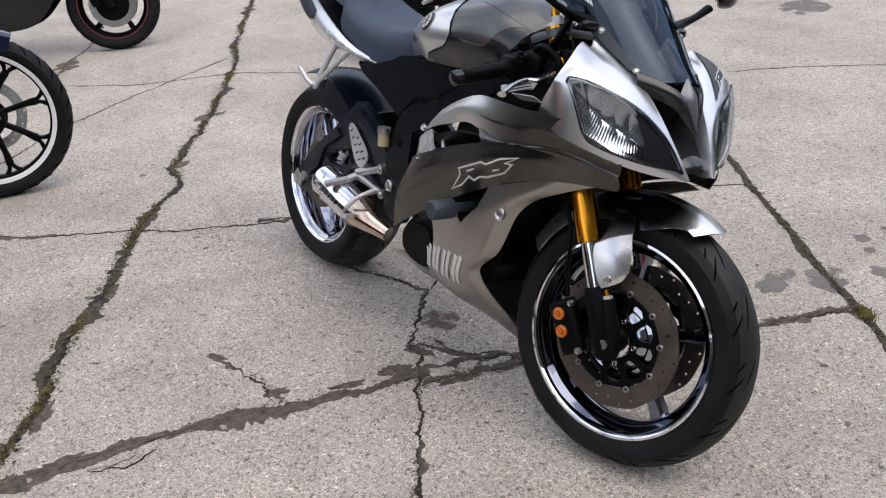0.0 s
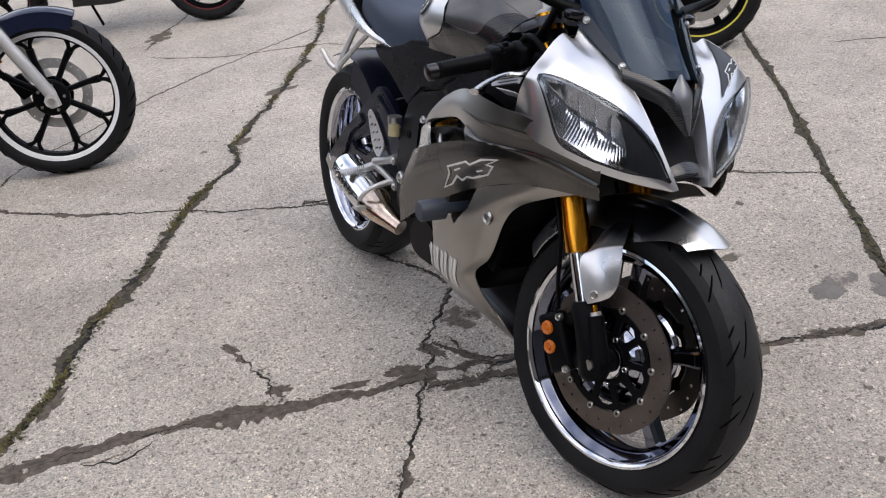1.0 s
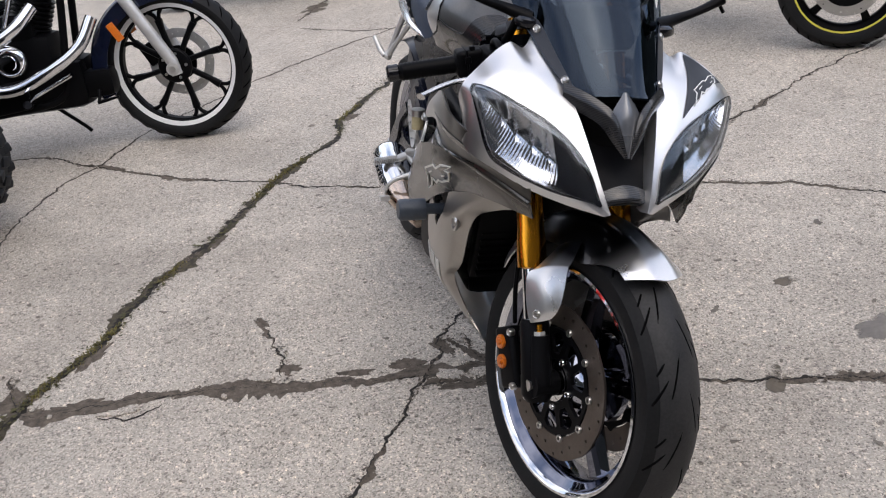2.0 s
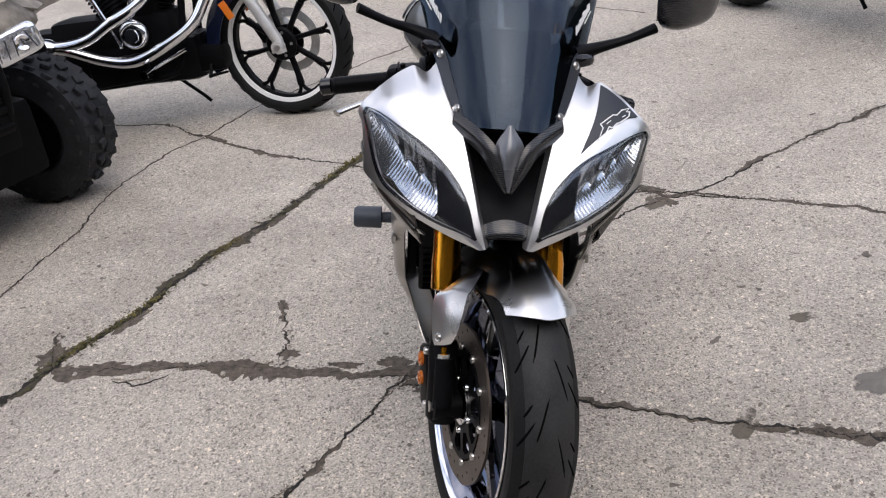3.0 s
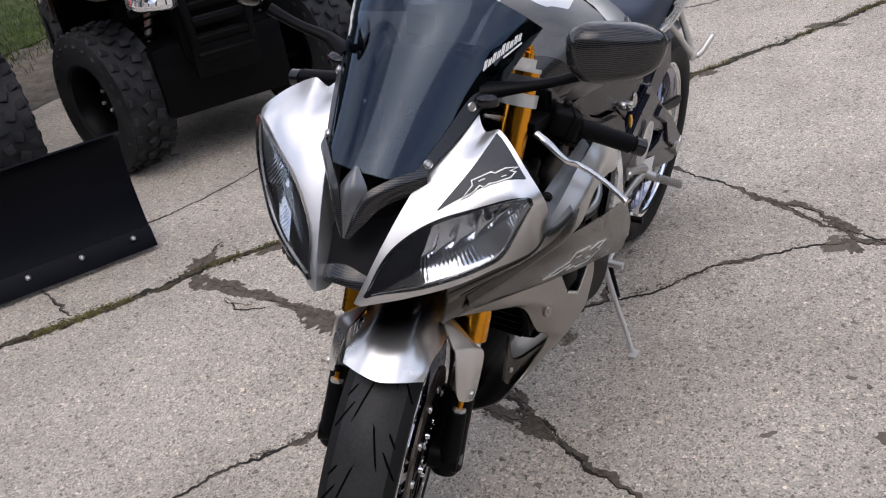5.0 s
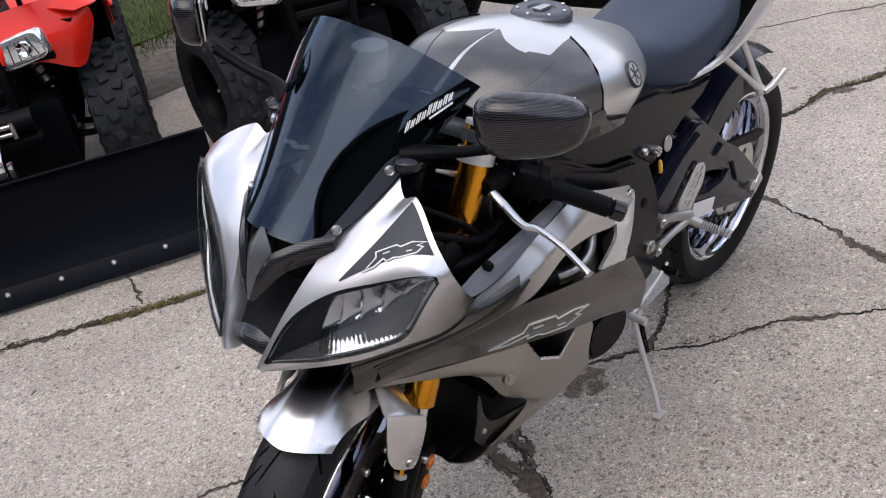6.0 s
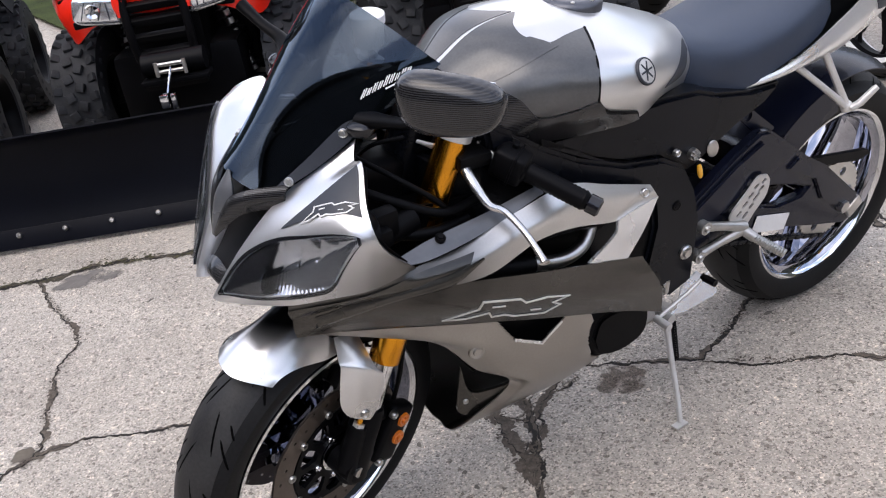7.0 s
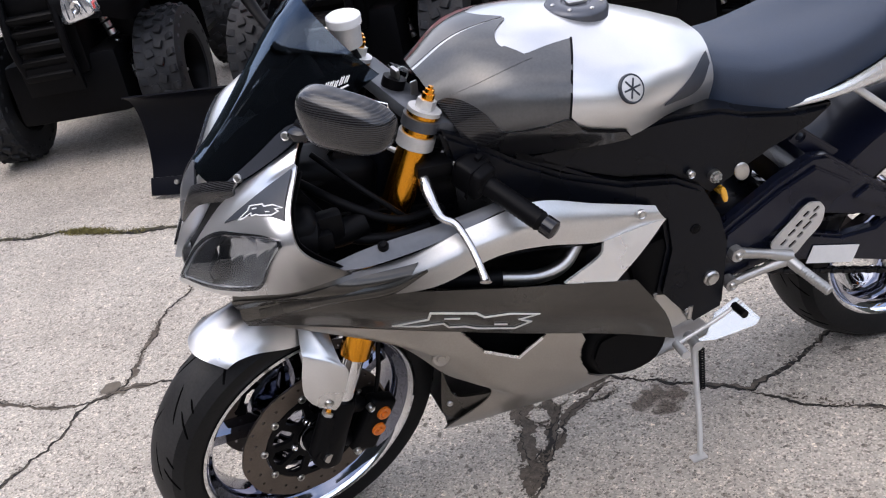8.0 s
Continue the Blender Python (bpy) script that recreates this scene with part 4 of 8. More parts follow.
# rear wheel
rear = wheel(RR, 0.313, 0.185, 0.2285, 0.155, "rear_wheel", "wide black rear tyre", 5, WHEELCHROME, 0.9, 0.05)
part("brake_disc", moved(rotor(0.11, 0.07, 0.005, -0.075, False), RR), ROTOR, rear, "small rear brake disc")
teeth = [(0.102 * (1 + (0.05 if i % 2 else -0.02)) * math.cos(2 * math.pi * i / 90), 0.102 * (1 + (0.05 if i % 2 else -0.02)) * math.sin(2 * math.pi * i / 90)) for i in range(90)]
part("sprocket", moved(plate(teeth, 0.086, 0.092, [ring(8, 0.012, 0.075 * math.cos(a), 0.075 * math.sin(a)) for a in (2 * math.pi * i / 6 for i in range(6))] + [ring(24, 0.03)]), RR), STEEL, rear, "rear chain sprocket")


def chain(a, b, n=34):
    """One run of the drive chain between two points."""
    a, b, links = np.array(a), np.array(b), []
    d = (b - a) / np.linalg.norm(b - a)
    for i in range(n):
        c = a + (b - a) * (i + 0.5) / n
        links.append(box(0.0185, 0.012 if i % 2 else 0.017, 0.012, 0.002, Matrix.Translation(c) @ Matrix.Rotation(-math.atan2(d[2], d[0]), 4, "Y"), 1))
    return joined(*links)


for a, b in (((0.0, 0.089, 0.412), (0.52, 0.089, 0.452)), ((0.0, 0.089, 0.2), (0.52, 0.089, 0.39))):
    part("chain_run", chain(a, b), FRAME, bike, "dark oily drive chain")

# ---- nose and side fairing ----
CHEEK = [
    [(1.511, 0.034, 0.701), (1.511, 0.037, 0.700), (1.510, 0.040, 0.699), (1.509, 0.043, 0.698), (1.506, 0.046, 0.697)],
    [(1.492, 0.044, 0.735), (1.491, 0.062, 0.731), (1.485, 0.082, 0.724), (1.478, 0.094, 0.716), (1.470, 0.100, 0.706)],
    [(1.455, 0.058, 0.788), (1.458, 0.092, 0.778), (1.452, 0.126, 0.765), (1.441, 0.150, 0.745), (1.431, 0.158, 0.722)],
    [(1.405, 0.075, 0.845), (1.412, 0.122, 0.834), (1.410, 0.165, 0.818), (1.402, 0.196, 0.788), (1.392, 0.203, 0.742)],
    [(1.340, 0.094, 0.895), (1.352, 0.150, 0.885), (1.358, 0.202, 0.870), (1.352, 0.239, 0.838), (1.338, 0.249, 0.762)],
    [(1.268, 0.117, 0.944), (1.287, 0.140, 0.915), (1.288, 0.166, 0.922), (1.318, 0.225, 0.882), (1.318, 0.258, 0.835), (1.250, 0.232, 0.752)]]
CS = sheet(CHEEK, 70, 60)
HL_TOP = [(0.065, 0.22), (0.20, 0.115), (0.34, 0.14), (0.50, 0.28), (0.69, 0.46), (0.87, 0.60), (0.92, 0.63)]
HL_BOT = [(0.065, 0.33), (0.25, 0.76), (0.42, 0.875), (0.57, 0.925), (0.64, 0.91), (0.756, 0.80), (0.91, 0.67)]


def inside(top, bottom, grow):
    """Tells which (u, v) lie between two curves, drawn in by grow."""
    A, B = spline([(*q, 0) for q in top], 60), spline([(*q, 0) for q in bottom], 60)
    return lambda u, v: (u > A[0, 0] + grow) & (u < max(A[-1, 0], B[-1, 0]) - grow) & (v > np.interp(u, A[:, 0], A[:, 1]) + grow) & (v < np.interp(u, B[:, 0], B[:, 1]) - grow)


N_SIGN = 1.0 if normals(CS)[30, 30][1] > 0 else -1.0
hole = inside(HL_TOP, HL_BOT, 0.02)
CSF = sheet(CHEEK, 180, 150)
cheeks = pair("nose_cheek", shell(CSF, 0.003, -N_SIGN, lambda u, v: ~hole(u, v)), CHEEK_PAINT, bike, "bright silver nose fairing half")
HLO = inlay(CS, HL_TOP, HL_BOT, 40, 20, 0.001 * N_SIGN)


def sub(P, u0, u1, v0, v1, n=30, k=20, off=0.0):
    uu, vv = np.meshgrid(np.linspace(u0, u1, n), np.linspace(v0, v1, k), indexing="ij")
    N = at(normals(P), uu, vv)
    return at(P, uu, vv) + N / np.linalg.norm(N, axis=2, keepdims=True) * off


HN = 1.0 if normals(HLO)[20, 10][1] > 0 else -1.0
for s, cheek in zip((1, -1), cheeks):
    fl = (lambda g: g) if s > 0 else flipped
    rimm = shell(sub(HLO, 0, 1, 0, 1, 90, 60), 0.004, HN, lambda u, v: (v < 0.045) | (v > 0.945) | (u > 0.975) | (u < 0.05))
    hl = part("headlight", fl(rimm), GLOSS, bike, "clear headlight with a gloss black surround")
    bowl = sub(HLO, 0.1, 1, 0.0, 1, 300, 44)
    cu, cv = np.meshgrid(np.linspace(-1, 1, 300), np.linspace(-1, 1, 44), indexing="ij")
    low = 1 / (1 + np.exp(-(cv - 0.2 * cu + 0.05) * 14))
    step = (cu * 3.5 + 0.9 * cv + 0.2 * np.sin(3 * cu)) % 1.0
    facet = 0.008 * step * (1 - cv**2) * (0.5 + 0.5 * np.cos(2.2 * cu))
    flute = 0.00022 * np.sin(cu * 150 + 7 * cv)
    depth = 0.008 + 0.022 * (1 - cu**4) * (1 - cv**2) ** 0.8 + low * flute + (1 - low) * facet
    bowl = bowl - normals(bowl) * HN * depth[..., None]
    clear = lambda u, v: u > 0.14 + 0.22 * (1 - v) ** 2.2 + 0.05 * v**3
    part("reflector", fl(shell(bowl, 0.002, -HN, clear)), REFLECT, hl, "fluted chrome reflector")
    mask = sub(HLO, 0.02, 0.75, 0.0, 1, 120, 50, -0.004 * HN)
    part("lamp_mask", fl(shell(mask, 0.002, -HN, lambda u, v: 0.02 + 0.73 * u < 0.1 + 0.9 * (0.25 + 0.22 * (1 - v) ** 2.2 + 0.05 * v**3))), GLOSS, hl, "black inner mask")
    lens = sub(HLO, 0.02, 1, 0.0, 1, 30, 20, 0.003 * HN)
    ln = part("lens", fl(shell(lens, 0.002, HN)), LENS, hl, "clear plastic lens")
    ln.visible_shadow = False

# dark triangle with an outlined badge on the left and right cheeks
TRI_TOP, TRI_BOT = [(0.562, 0.258), (0.80, 0.25), (0.978, 0.252)], [(0.562, 0.266), (0.78, 0.40), (0.968, 0.525)]


def badge(P, corners, sign, width=0.0028, off=0.004):
    """A plain jagged outline in a slanted field between four corners, with two short bars in it."""
    bl, br, tr, tl = (np.array(c) for c in corners)

    def q(a, b):
        return tuple((bl * (1 - a) + br * a) * (1 - b) + (tl * (1 - a) + tr * a) * b)
    rim = [(0, 0), (0.13, 0.60), (0.07, 0.98), (0.45, 1.0), (0.55, 0.80), (0.74, 1.0), (1.0, 1.0), (0.86, 0.70), (0.97, 0.56), (0.90, 0.06), (0.62, 0.0), (0.50, 0.14), (0.40, 0.04), (0.30, 0.34), (0.18, 0.02)]
    bars = [[(0.24, 0.68), (0.36, 0.70)], [(0.70, 0.34), (0.80, 0.36)]]
    line = lambda pts, closed, w: ribbon(P, [q(*c) for c in pts], w, off * sign, closed)
    return joined(line(rim, True, width), *[line(b, False, width * 0.8) for b in bars])


tri = inlay(CS, TRI_TOP, TRI_BOT, 24, 14, 0.0012 * N_SIGN)
part("cheek_decal", shell(tri, 0.001, N_SIGN), DECO, cheeks[0], "dark grey triangular decal")
part("badge", badge(CS, ((0.665, 0.345), (0.925, 0.487), (0.963, 0.453), (0.73, 0.292)), N_SIGN, 0.0019, 0.0034), WHITE, cheeks[0], "white outlined badge")

wall = np.stack([CS[:52, 0] + (0, -0.0005, 0), CS[:52, 0] + (-0.018, -0.006, -0.004), CS[:52, 0] + (-0.04, -0.004, -0.006)], axis=1)
pair("cheek_return", shell(wall, 0.002, -1), CHEEK_PAINT, bike, "inner edge of the nose fairing, fading to black")
# black nose centre with the air intake, beak and carbon trim
core = sheet([
    [(1.375, -0.090, 0.866), (1.395, -0.04, 0.870), (1.405, 0, 0.872), (1.395, 0.04, 0.870), (1.375, 0.090, 0.866)],
    [(1.375, -0.078, 0.840), (1.355, -0.035, 0.835), (1.35, 0, 0.83), (1.355, 0.035, 0.835), (1.375, 0.078, 0.840)],
    [(1.42, -0.062, 0.790), (1.39, -0.03, 0.79), (1.38, 0, 0.79), (1.39, 0.03, 0.79), (1.42, 0.062, 0.790)],
    [(1.458, -0.050, 0.738), (1.452, -0.025, 0.750), (1.45, 0, 0.754), (1.452, 0.025, 0.750), (1.458, 0.050, 0.738)],
    [(1.484, -0.042, 0.706), (1.492, -0.02, 0.713), (1.494, 0, 0.715), (1.492, 0.02, 0.713), (1.484, 0.042, 0.706)],
    [(1.44, -0.05, 0.690), (1.44, -0.02, 0.692), (1.44, 0, 0.692), (1.44, 0.02, 0.692), (1.44, 0.05, 0.690)]], 40, 24)
nose = part("nose_centre", shell(core, 0.003, -1), INTAKE, bike, "black nose centre with ram air intake")
chin = sub(core, 0.70, 0.80, 0.1, 0.9, 12, 16)
part("chin_trim", joined(shell(chin, 0.004, 1), shell(chin, 0.004, -1)), CARBON, nose, "carbon trim at the chin")
beak = sheet([
    [(1.430, -0.002, 0.888), (1.432, 0, 0.889), (1.430, 0.002, 0.888)],
    [(1.442, -0.024, 0.852), (1.457, 0, 0.856), (1.442, 0.024, 0.852)],
    [(1.455, -0.016, 0.820), (1.470, 0, 0.822), (1.455, 0.016, 0.820)],
    [(1.474, -0.001, 0.788), (1.477, 0, 0.789), (1.474, 0.001, 0.788)]], 20, 12)
part("beak", joined(shell(beak, 0.004, -1), shell(beak, 0.002, 1)), BEAK, nose, "grey diamond-shaped beak")
brow = sheet([
    [(1.4742, 0.0015, 0.790), (1.475, 0.0025, 0.789), (1.4742, 0.0035, 0.786)],
    [(1.461, 0.012, 0.826), (1.465, 0.018, 0.820), (1.459, 0.024, 0.811)],
    [(1.446, 0.024, 0.855), (1.452, 0.031, 0.845), (1.444, 0.038, 0.829)],
    [(1.432, 0.038, 0.866), (1.440, 0.043, 0.854), (1.431, 0.046, 0.835)],
    [(1.408, 0.060, 0.875), (1.418, 0.063, 0.861), (1.409, 0.063, 0.841)],
    [(1.374, 0.090, 0.882), (1.385, 0.092, 0.867), (1.377, 0.090, 0.846)]], 40, 12)
pair("brow_trim", joined(shell(brow, 0.003, 1), shell(brow, 0.003, -1)), CARBON, nose, "carbon brow below the windscreen")

# windscreen
half = [
    [(1.432, 0, 0.884), (1.428, 0.028, 0.879), (1.417, 0.054, 0.873), (1.398, 0.079, 0.866)],
    [(1.392, 0, 0.919), (1.386, 0.038, 0.914), (1.372, 0.070, 0.904), (1.350, 0.102, 0.890)],
    [(1.320, 0, 0.998), (1.312, 0.055, 0.992), (1.290, 0.099, 0.971), (1.262, 0.135, 0.951)],
    [(1.262, 0, 1.060), (1.254, 0.066, 1.052), (1.230, 0.116, 1.026), (1.198, 0.153, 0.994)],
    [(1.205, 0, 1.110), (1.197, 0.068, 1.099), (1.174, 0.124, 1.072), (1.140, 0.169, 1.035)]]
WS = smooth_sheet(sheet([[tuple(mirrored(q)) for q in reversed(r[1:])] + r for r in half], 40, 49), 3, 4)
W_SIGN = 1.0 if normals(WS)[20, 24][0] > 0 else -1.0
screen = part("windscreen", shell(WS, 0.003, -W_SIGN), SCREEN, bike, "smoked double-bubble windscreen")
screen.data.materials.append(SCREEN_BACK)
for face in screen.data.polygons:
    face.material_index = 0 if face.normal.x + face.normal.z > 0 else 1
edge = [(0.0, 0.57), (0.16, 0.625), (0.33, 0.675), (0.5, 0.745), (0.68, 0.82), (0.84, 0.872), (1.0, 0.935)]
for s in (1, -1):
    a = [(u, v if s > 0 else 1 - v) for u, v in edge]
    b = [(u, 1.0 if s > 0 else 0.0) for u, v in edge]
    part("screen_border", shell(inlay(WS, a, b, 30, 8, -0.0042 * W_SIGN), 0.001, -W_SIGN), GLOSS, screen, "black border of the screen")
    if s > 0:
        part("screen_border", shell(sub(WS, 0.0, 0.075, 0.1, 0.9, 6, 40, -0.0045 * W_SIGN), 0.001, -W_SIGN), GLOSS, screen, "black border of the screen")
    flip_v = lambda q: q if s > 0 else (q[0], 1 - q[1])
    for k in range(9):
        u, v, h = 0.644 + 0.0262 * k, 0.877 + 0.0078 * k, (1.0, 0.8, 1.0, 0.85, 1.15)[k % 5]
        for du, dv in ((0.0, 0.0), (0.011, 0.0033)):
            a, b = flip_v((u + du, v + dv)), flip_v((u + du + 0.046 * h, v + dv - 0.0155 * h))
            part("screen_print", ribbon(WS, [a, b], 0.0017, 0.0015 * W_SIGN), WHITE, screen, "white maker's print as plain bars")
    part("screen_print", ribbon(WS, [flip_v((0.745, 0.921)), flip_v((0.86, 0.955))], 0.0024, 0.0015 * W_SIGN), WHITE, screen, "thin white line of print")
    for u, v in ((0.13, 0.953), (0.471, 0.93)):
        c = at(WS, np.array(u), np.array(v if s > 0 else 1 - v))
        n = at(normals(WS), np.array(u), np.array(v if s > 0 else 1 - v)) * W_SIGN
        part("screen_bolt", bolt(tuple(c + n * 0.002), tuple(n), 0.0075, 0.004), STEEL, screen)
    ra = [(0.05, 0.93), (0.14, 0.91), (0.34, 0.895), (0.50, 0.895), (0.56, 0.92)]
    rb = [(0.05, 0.96), (0.14, 0.99), (0.34, 0.993), (0.50, 0.98), (0.56, 0.955)]
    if s < 0:
        ra, rb = [(u, 1 - v) for u, v in ra], [(u, 1 - v) for u, v in rb]
    part("screen_rail", shell(inlay(WS, ra, rb, 30, 8, 0.0012 * W_SIGN), 0.001, W_SIGN), DECO, screen, "grey strip under the screen bolts")

# gunmetal side panel
DARKP = [
    [(1.430, 0.150, 0.690), (1.430, 0.146, 0.664), (1.424, 0.138, 0.641)],
    [(1.33, 0.214, 0.722), (1.325, 0.207, 0.685), (1.315, 0.175, 0.628)],
    [(1.19, 0.248, 0.703), (1.19, 0.246, 0.66), (1.19, 0.205, 0.592)],
    [(1.0, 0.245, 0.638), (1.0, 0.247, 0.585), (1.0, 0.212, 0.512)],
    [(0.82, 0.229, 0.572), (0.805, 0.235, 0.50), (0.79, 0.205, 0.42)],
    [(0.758, 0.222, 0.548), (0.70, 0.222, 0.45), (0.665, 0.197, 0.352)]]
DS = sheet(DARKP, 60, 30)
D_SIGN = 1.0 if normals(DS)[30, 12][1] > 0 else -1.0
DARKP_R = [
    [(1.430, 0.150, 0.690), (1.430, 0.147, 0.678), (1.424, 0.140, 0.662)],
    [(1.33, 0.214, 0.717), (1.325, 0.207, 0.692), (1.315, 0.185, 0.654)],
    [(1.19, 0.245, 0.714), (1.19, 0.243, 0.672), (1.19, 0.205, 0.624)],
    [(1.0, 0.243, 0.662), (1.0, 0.243, 0.605), (1.0, 0.212, 0.542)],
    [(0.84, 0.229, 0.603), (0.82, 0.232, 0.53), (0.80, 0.205, 0.432)],
    [(0.770, 0.215, 0.575), (0.71, 0.22, 0.46), (0.668, 0.197, 0.352)]]
DSR = sheet(DARKP_R, 60, 30)
sides = (part("side_panel", shell(DS, 0.003, -D_SIGN), GUNMETAL, bike, "dark gunmetal side fairing panel"),
         part("side_panel", flipped(shell(DSR, 0.003, -D_SIGN)), GUNMETAL, bike, "dark gunmetal side fairing panel"))
for s, sd in zip((1, -1), sides):
    fl = (lambda g: g) if s > 0 else flipped
    field = ((0.32, 0.83), (0.605, 0.83), (0.655, 0.43), (0.404, 0.366)) if s > 0 else ((0.615, 0.82), (0.347, 0.73), (0.320, 0.332), (0.60, 0.455))
    run = badge(DS if s > 0 else DSR, field, D_SIGN, 0.0032 if s > 0 else 0.0042, 0.003)
    part("badge", fl(run), PALE, sd, "pale outlined badge")
# upper silver arm over the side vent
UPA = [
    [(1.434, 0.152, 0.720), (1.436, 0.153, 0.706), (1.431, 0.150, 0.691)],
    [(1.342, 0.246, 0.760), (1.342, 0.236, 0.743), (1.335, 0.217, 0.724)],
    [(1.250, 0.230, 0.752), (1.245, 0.246, 0.735), (1.245, 0.244, 0.713)],
    [(1.15, 0.216, 0.742), (1.14, 0.244, 0.728), (1.13, 0.249, 0.692)],
    [(1.04, 0.210, 0.757), (1.03, 0.238, 0.738), (1.014, 0.236, 0.703)],
    [(0.93, 0.203, 0.762), (0.93, 0.226, 0.73), (0.927, 0.227, 0.687)],
    [(0.82, 0.19, 0.714), (0.82, 0.207, 0.69), (0.815, 0.21, 0.645)],
    [(0.69, 0.163, 0.650), (0.685, 0.172, 0.637), (0.67, 0.168, 0.615)]]
US = sheet(UPA, 60, 20)
U_SIGN = 1.0 if normals(US)[30, 10][1] > 0 else -1.0
UPA_R = [
    [(1.434, 0.152, 0.735), (1.436, 0.153, 0.715), (1.431, 0.150, 0.695)],
    [(1.342, 0.248, 0.800), (1.342, 0.240, 0.765), (1.335, 0.217, 0.727)],
    [(1.235, 0.250, 0.795), (1.235, 0.250, 0.757), (1.235, 0.240, 0.716)],
    [(1.15, 0.243, 0.792), (1.14, 0.244, 0.750), (1.13, 0.240, 0.703)],
    [(1.04, 0.225, 0.785), (1.03, 0.238, 0.752), (1.014, 0.228, 0.716)],
    [(0.93, 0.208, 0.748), (0.93, 0.224, 0.728), (0.927, 0.222, 0.694)],
    [(0.82, 0.19, 0.688), (0.82, 0.205, 0.672), (0.815, 0.205, 0.655)],
    [(0.735, 0.168, 0.600), (0.73, 0.172, 0.592), (0.72, 0.168, 0.58)]]
USR = sheet(UPA_R, 60, 20)
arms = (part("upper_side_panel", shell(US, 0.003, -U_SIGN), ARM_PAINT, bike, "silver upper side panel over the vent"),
        part("upper_side_panel", flipped(shell(USR, 0.003, -U_SIGN)), ARM_PAINT, bike, "silver upper side panel over the vent, shade painted in towards the front"))
# Flat dark strip that stands for the shadow in the recessed seam.
shadow_strip = inlay(USR, [(0.02, 0.40), (0.143, 0.42), (0.286, 0.44), (0.43, 0.50), (0.52, 0.55)], [(0.02, 0.56), (0.143, 0.60), (0.286, 0.56), (0.43, 0.56), (0.52, 0.56)], 30, 6, 0.001 * U_SIGN)
seal = sheet([[tuple(a_ + (0, 0.001, 0.003)), tuple(0.5 * (a_ + b_) + (0, 0.004, 0)), tuple(b_ + (0, 0.001, -0.003))] for a_, b_ in zip(USR[:31:3, -1], DSR[0:31:3, 0])], 30, 8)
part("seam_filler", flipped(joined(shell(seal, 0.002, 1), shell(seal, 0.002, -1))), GUNMETAL, arms[1], "gunmetal fold between the panels")
part("seam_groove", flipped(shell(shadow_strip, 0.001, U_SIGN)), GUNMETAL, arms[1], "dark strip painted for the shadow along the panel seam")
ridge = sheet([[(1.40, 0.168, 0.690), (1.40, 0.172, 0.676), (1.40, 0.160, 0.663)], [(1.30, 0.232, 0.730), (1.30, 0.238, 0.718), (1.30, 0.226, 0.706)], [(1.20, 0.252, 0.728), (1.20, 0.257, 0.717), (1.20, 0.250, 0.706)], [(1.135, 0.246, 0.728), (1.135, 0.247, 0.726), (1.135, 0.246, 0.724)]], 20, 8)
for s, am in zip((1, -1), arms):
    fl = (lambda g: g) if s > 0 else flipped
    if s > 0:
        spear = inlay(US, [(0.0, 0.32), (0.10, 0.25), (0.20, 0.215), (0.30, 0.215), (0.412, 0.27)], [(0.0, 1.0), (0.10, 1.0), (0.18, 1.0), (0.26, 1.0), (0.336, 0.985)], 30, 10, 0.0012 * U_SIGN)
        part("spear_panel", shell(spear, 0.0015, U_SIGN), GUNMETAL, am, "pointed gunmetal end of the dark side panel")
        part("ridge_trim", joined(shell(ridge, 0.002, 1), shell(ridge, 0.002, -1)), GUNMETAL, am, "dark ridge along the seam")
    part("panel_bolt", bolt((0.732, 0.192, 0.662) if s > 0 else (0.79, -0.204, 0.652), (0.1, s, 0.25), 0.009, 0.004), STEEL, am)
strut = sheet([
    [(0.672, 0.166, 0.618), (0.74, 0.192, 0.637), (0.815, 0.21, 0.646)],
    [(0.735, 0.199, 0.592), (0.775, 0.21, 0.612), (0.825, 0.217, 0.625)],
    [(0.80, 0.224, 0.563), (0.85, 0.228, 0.58), (0.90, 0.232, 0.602)]], 16, 10)
strut_r = sheet([
    [(0.722, 0.168, 0.585), (0.76, 0.19, 0.62), (0.83, 0.205, 0.657)],
    [(0.75, 0.19, 0.575), (0.79, 0.205, 0.60), (0.85, 0.215, 0.634)],
    [(0.80, 0.224, 0.575), (0.84, 0.226, 0.592), (0.89, 0.23, 0.615)]], 16, 10)
for g in (strut, strut_r * np.array([1, -1, 1])):
    part("vent_strut", joined(shell(g, 0.003, 1), shell(g, 0.003, -1)), SILVER, bike, "silver strut behind the side vent")
# inner cockpit panel and black liners
inner = sheet([[(1.275, 0.228, 0.762), (1.272, 0.219, 0.764), (1.27, 0.212, 0.766)], [(1.22, 0.228, 0.752), (1.212, 0.213, 0.764), (1.205, 0.202, 0.768)], [(1.10, 0.213, 0.748), (1.09, 0.202, 0.760), (1.08, 0.190, 0.764)], [(0.98, 0.203, 0.765), (0.975, 0.195, 0.770), (0.97, 0.187, 0.773)]], 24, 10)
liner = pair("inner_panel", joined(shell(inner, 0.002, 1), shell(inner, 0.002, -1)), mat("grey_inner_panel", (0.11, 0.115, 0.125), 0.4, 0.3, 0.15, coat=0.1), bike, "grey inner fairing panel")
liner[1].data.materials[0] = BLACK
liner[1]["label"] = "black inner fairing panel"
for s, ln in zip((1, -1), liner):
    part("panel_bolt", bolt((1.19, 0.21 * s, 0.770), (0.0, 0.4 * s, 1), 0.009, 0.004), BLACK, ln)
